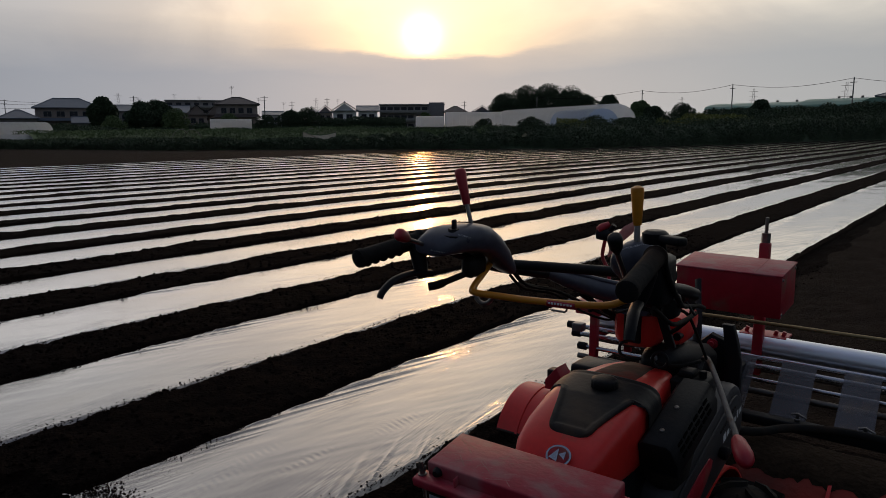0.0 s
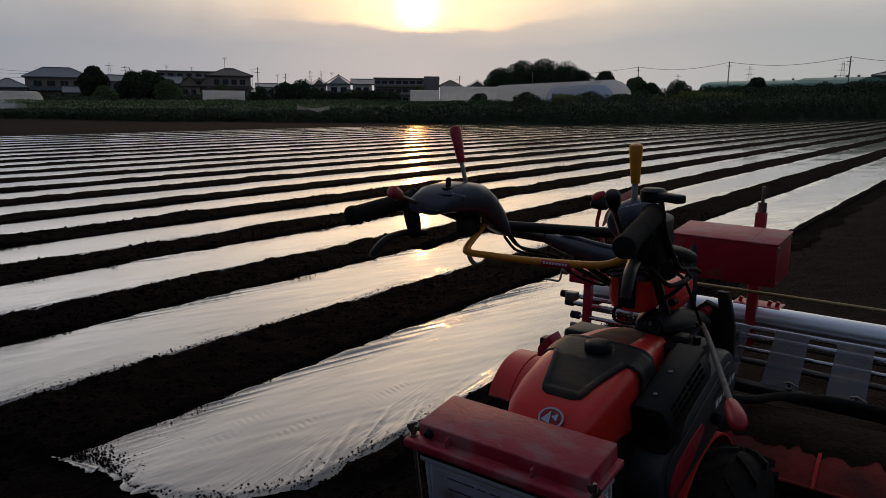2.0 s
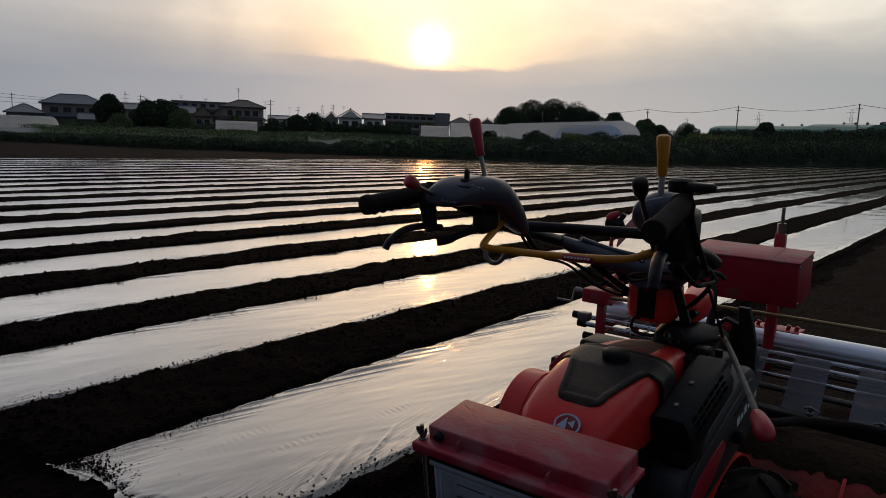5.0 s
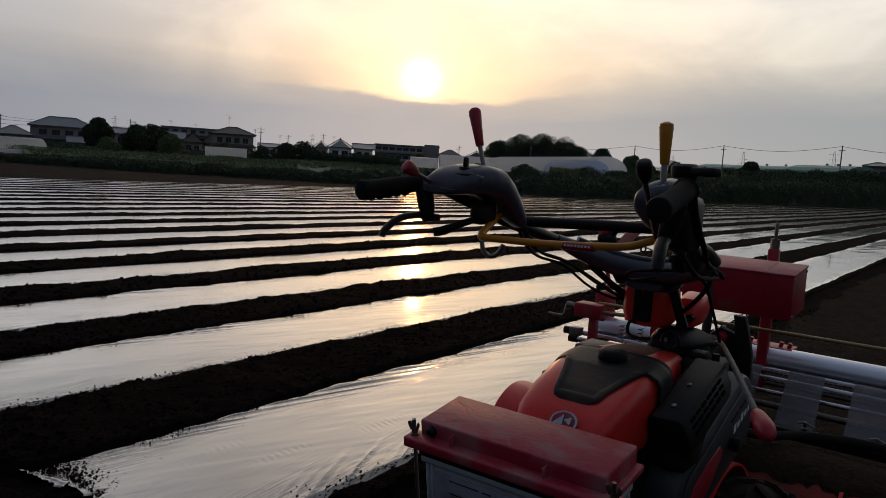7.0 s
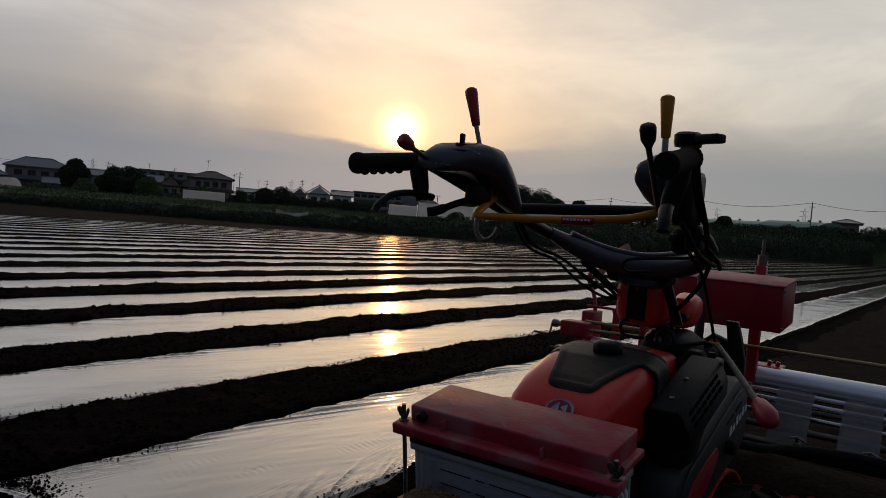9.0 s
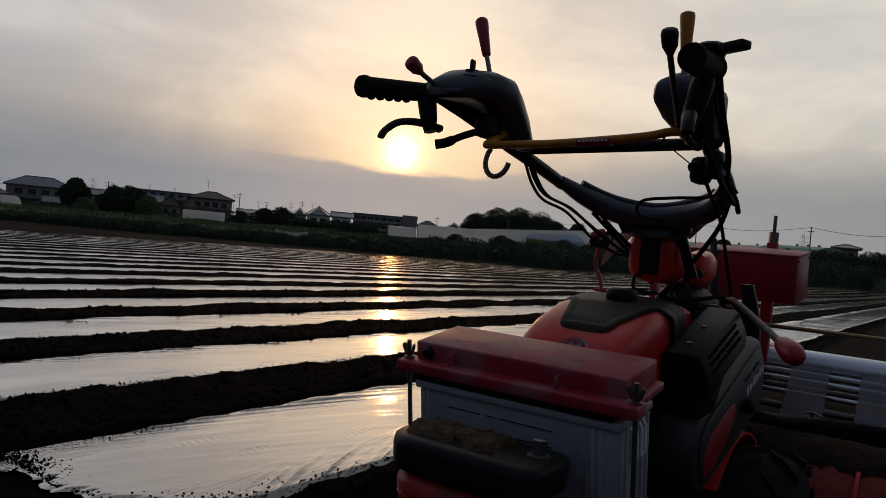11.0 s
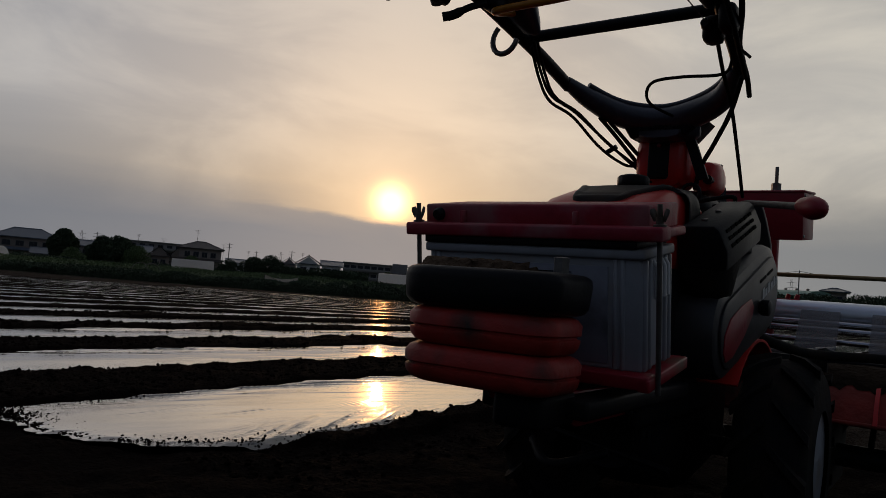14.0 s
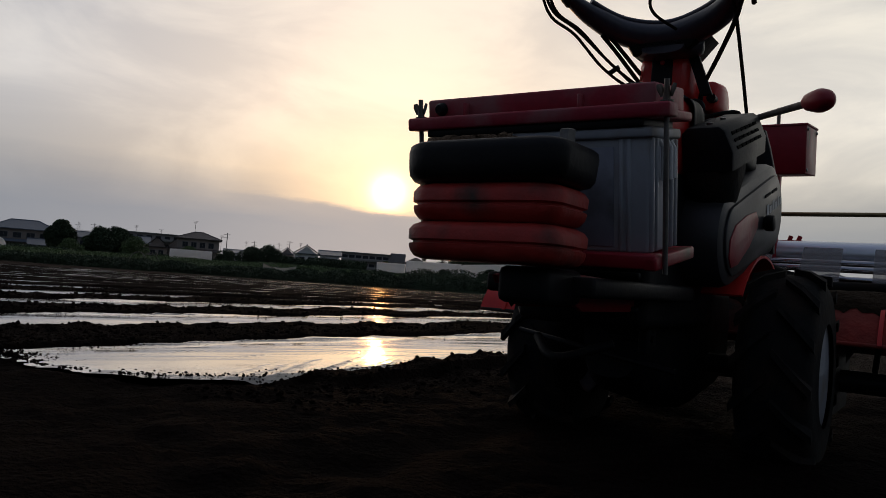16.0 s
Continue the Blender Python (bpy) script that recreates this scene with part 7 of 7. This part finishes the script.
for az, d, el in ((-69.8, 200, 1.95), (-67.9, 230, 1.75), (-60.0, 210, 2.05), (-51.0, 190, 2.15), (-49.0, 230, 1.75), (-46.4, 220, 2.0), (-36.0, 230, 1.75), (-59.7, 215, 1.95)):
    top = rise(el, d) - LOW
    p = thing("utility_pole", "grey concrete utility pole among the houses", "utility pole", spot(az, d), "utility poles")
    part("pole", tube([(0, 0, -0.3), (0, 0, top)], [0.14, 0.09], 8), M_CONCRETE, p)
    v = frame_at(az, d).to_3x3() @ Vector((0.9, 0, 0))
    for k in range(2):
        part("crossarm", rod(Vector((0, 0, top - 0.4 - 0.8 * k)) - v, Vector((0, 0, top - 0.4 - 0.8 * k)) + v * (1 - 0.3 * k), 0.04, 5), M_STEEL, p)

for d, el0, el1 in ((200, 1.75, 1.70), (201, 1.45, 1.48), (214, 1.95, 1.62)):
    a, b = spot(-72.0, d, rise(el0, d)), spot(-62.0 if d < 210 else -57.0, d, rise(el1, d))
    pts = [a.lerp(b, k / 12) - Vector((0, 0, 1.2 * math.sin(math.pi * k / 12))) for k in range(13)]
    single("power_line", tube(pts, 0.03, 4), M_RUBBER, "thin dark power line over the houses", "power line", group="power lines")


def pylon(az, d, el):
    h = rise(el, d) - LOW
    p = thing("pylon", "far steel lattice pylon", "pylon", (0, 0, 0), "pylons")
    p.matrix_world = frame_at(az, d)
    legs = bmesh.new()
    w = h * 0.075
    for s in (-1, 1):
        for q in (-1, 1):
            rod((s * w, q * w, 0), (s * w * 0.25, q * w * 0.25, h), 0.10, 5, legs)
    n = 9
    for k in range(n):
        u0, u1 = k / n, (k + 1) / n
        a, b = w * (1 - 0.75 * u0), w * (1 - 0.75 * u1)
        rod((-a, -a, h * u0), (b, -b, h * u1), 0.05, 4, legs)
        rod((a, -a, h * u0), (-b, -b, h * u1), 0.05, 4, legs)
    part("tower", legs, M_STEEL, p)
    for k in range(3):
        z = h * (0.68 + 0.12 * k)
        part("arm", rod((-h * 0.11, 0, z), (h * 0.11, 0, z), 0.09, 5), M_STEEL, p)


for az, d, el in ((-61.0, 700, 2.25), (-47.2, 800, 2.0), (-20.0, 800, 1.95), (-15.2, 620, 2.45), (-9.45, 560, 2.75)):
    pylon(az, d, el)

# small things in the plots
n = thing("shade_net", "pale brown shade net hung on posts", "net", (0, 0, 0))
n.matrix_world = frame_at(-47.0, 66) @ Matrix.Translation((0, 0, 0.12))
bm = bmesh.new()
pts = [(-1.45, -0.35), (1.35, -0.30), (1.35, 0.85), (0.7, 0.70), (0.0, 0.62), (-0.7, 0.70), (-1.45, 0.92)]
vs = [bm.verts.new((x, 0.08 * math.sin(3 * x), z + 0.25)) for x, z in pts]
bm.faces.new(vs)
part("netting", bm, M_NET, n)
for x in (-1.45, 1.35):
    part("post", rod((x, 0, -0.1), (x, 0, 1.2), 0.03, 6), M_STEEL, n)
for az, d in ((-57.0, 72), (-56.2, 73), (-47.6, 84)):
    h = thing("hoop_frame", "bare steel hoop frame over a bed", "hoop frame", (0, 0, 0), "hoop frames")
    h.matrix_world = frame_at(az, d)
    for k in range(3):
        part("hoop", tube([(0.9 * math.cos(math.pi * q / 10), k * 0.8, 1.55 * math.sin(math.pi * q / 10)) for q in range(11)], 0.02, 5), M_STEEL, h)
# crumbs of soil that lie on the films, thickest along the edges
rs = np.random.RandomState(9)
ico = bmesh.new()
bmesh.ops.create_icosphere(ico, subdivisions=1, radius=1.0)
ico.verts.index_update()
ico_v = np.array([v.co[:] for v in ico.verts])
ico_f = np.array([[v.index for v in f.verts] for f in ico.faces])
ico.free()


def crumbs(n, x, y, small, large, bed=None):
    r = small + (large - small) * rs.rand(n) ** 4
    v = ico_v[None] * rs.uniform(0.65, 1.25, (n, 12, 1)) * r[:, None, None] * np.array([1, 1, 0.75])
    z = FILM_Z + lie(x, y) + 0.004 + r * 0.3 if bed is None else bed(x, y) + r * 0.2
    return (v + np.stack([x, y, z], 1)[:, None, :]).reshape(-1, 3)


heaps = []
for i, n in ((0, 4200), (1, 5000), (2, 3600), (3, 2000)):
    mid, half = float(film_mid(i)), float(film_half(i))
    side = np.where(rs.rand(n) < 0.75, 1, -1)
    y = rs.uniform(1.7 if i == 0 else 1.0, 8.0, n)
    dense = 0.02 + 0.05 * np.clip(rough(y, y * 0 + i * 3.0, 1.2, 2) + 0.3, 0, 1)
    heaps.append(crumbs(n, mid + side * (half + spread(i, y, side) - 0.01 - np.abs(rs.normal(0, 1, n)) * dense), y, 0.0006, 0.0055))
x = rs.uniform(-2.84, -1.98, 700)
heaps.append(crumbs(700, x, hem(x) + 0.03 + np.abs(rs.normal(0, 0.05, 700)), 0.0006, 0.004))
y = rs.uniform(1.35, 2.2, 600)
heaps.append(crumbs(600, -2.84 + 0.02 + np.abs(rs.normal(0, 0.035, 600)), y, 0.0005, 0.003))
heaps.append(crumbs(260, rs.normal(-2.62, 0.05, 260), rs.normal(1.80, 0.07, 260), 0.0006, 0.0018))
t = rs.normal(0, 0.5, 420)
heaps.append(crumbs(420, -2.03 - 0.09 * t + rs.normal(0, 0.022, 420), 2.70 + 0.24 * t + rs.normal(0, 0.03, 420), 0.0006, 0.004))
heaps.append(crumbs(300, rs.uniform(-2.8, -1.95, 300), rs.uniform(1.6, 7, 300), 0.0006, 0.003))
# more on the loose end of the first film and fine specks all over it
x = -2.84 + 0.86 * rs.rand(2200) ** 1.5
heaps.append(crumbs(2200, x, hem(x) + 0.015 + np.abs(rs.normal(0, 0.06, 2200)), 0.0006, 0.006))
heaps.append(crumbs(500, rs.normal(-2.55, 0.10, 500), 1.37 + np.abs(rs.normal(0, 0.045, 500)), 0.0012, 0.006))
y = 1.5 + 4.0 * rs.rand(2600) ** 1.6
heaps.append(crumbs(2600, rs.uniform(-2.82, -1.95, 2600), y, 0.0005, 0.0017))
# clods on the ridges between the films
for i, n in ((0, 1800), (1, 4500), (2, 4500), (3, 3500), (4, 2500)):
    a, b = float(film_mid(i) + film_half(i)), (float(film_mid(i - 1) - film_half(i - 1)) if i else -1.45)
    y = (1.5 if i == 0 else 0.8) + (7.0 + 2 * i) * rs.rand(n) ** 1.4
    heaps.append(crumbs(n, rs.uniform(a - 0.02, b + 0.01, n), y, 0.003, 0.013 + 0.002 * i, soil_height))
v = np.concatenate(heaps)
f = (ico_f[None] + 12 * np.arange(len(v) // 12)[:, None, None]).reshape(-1, 3)
me = raw(v.tolist(), f.tolist())
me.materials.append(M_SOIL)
tagged(new("soil_crumbs", me), "small dark crumbs and clods of soil on films and ridges", "soil", kind="stuff")
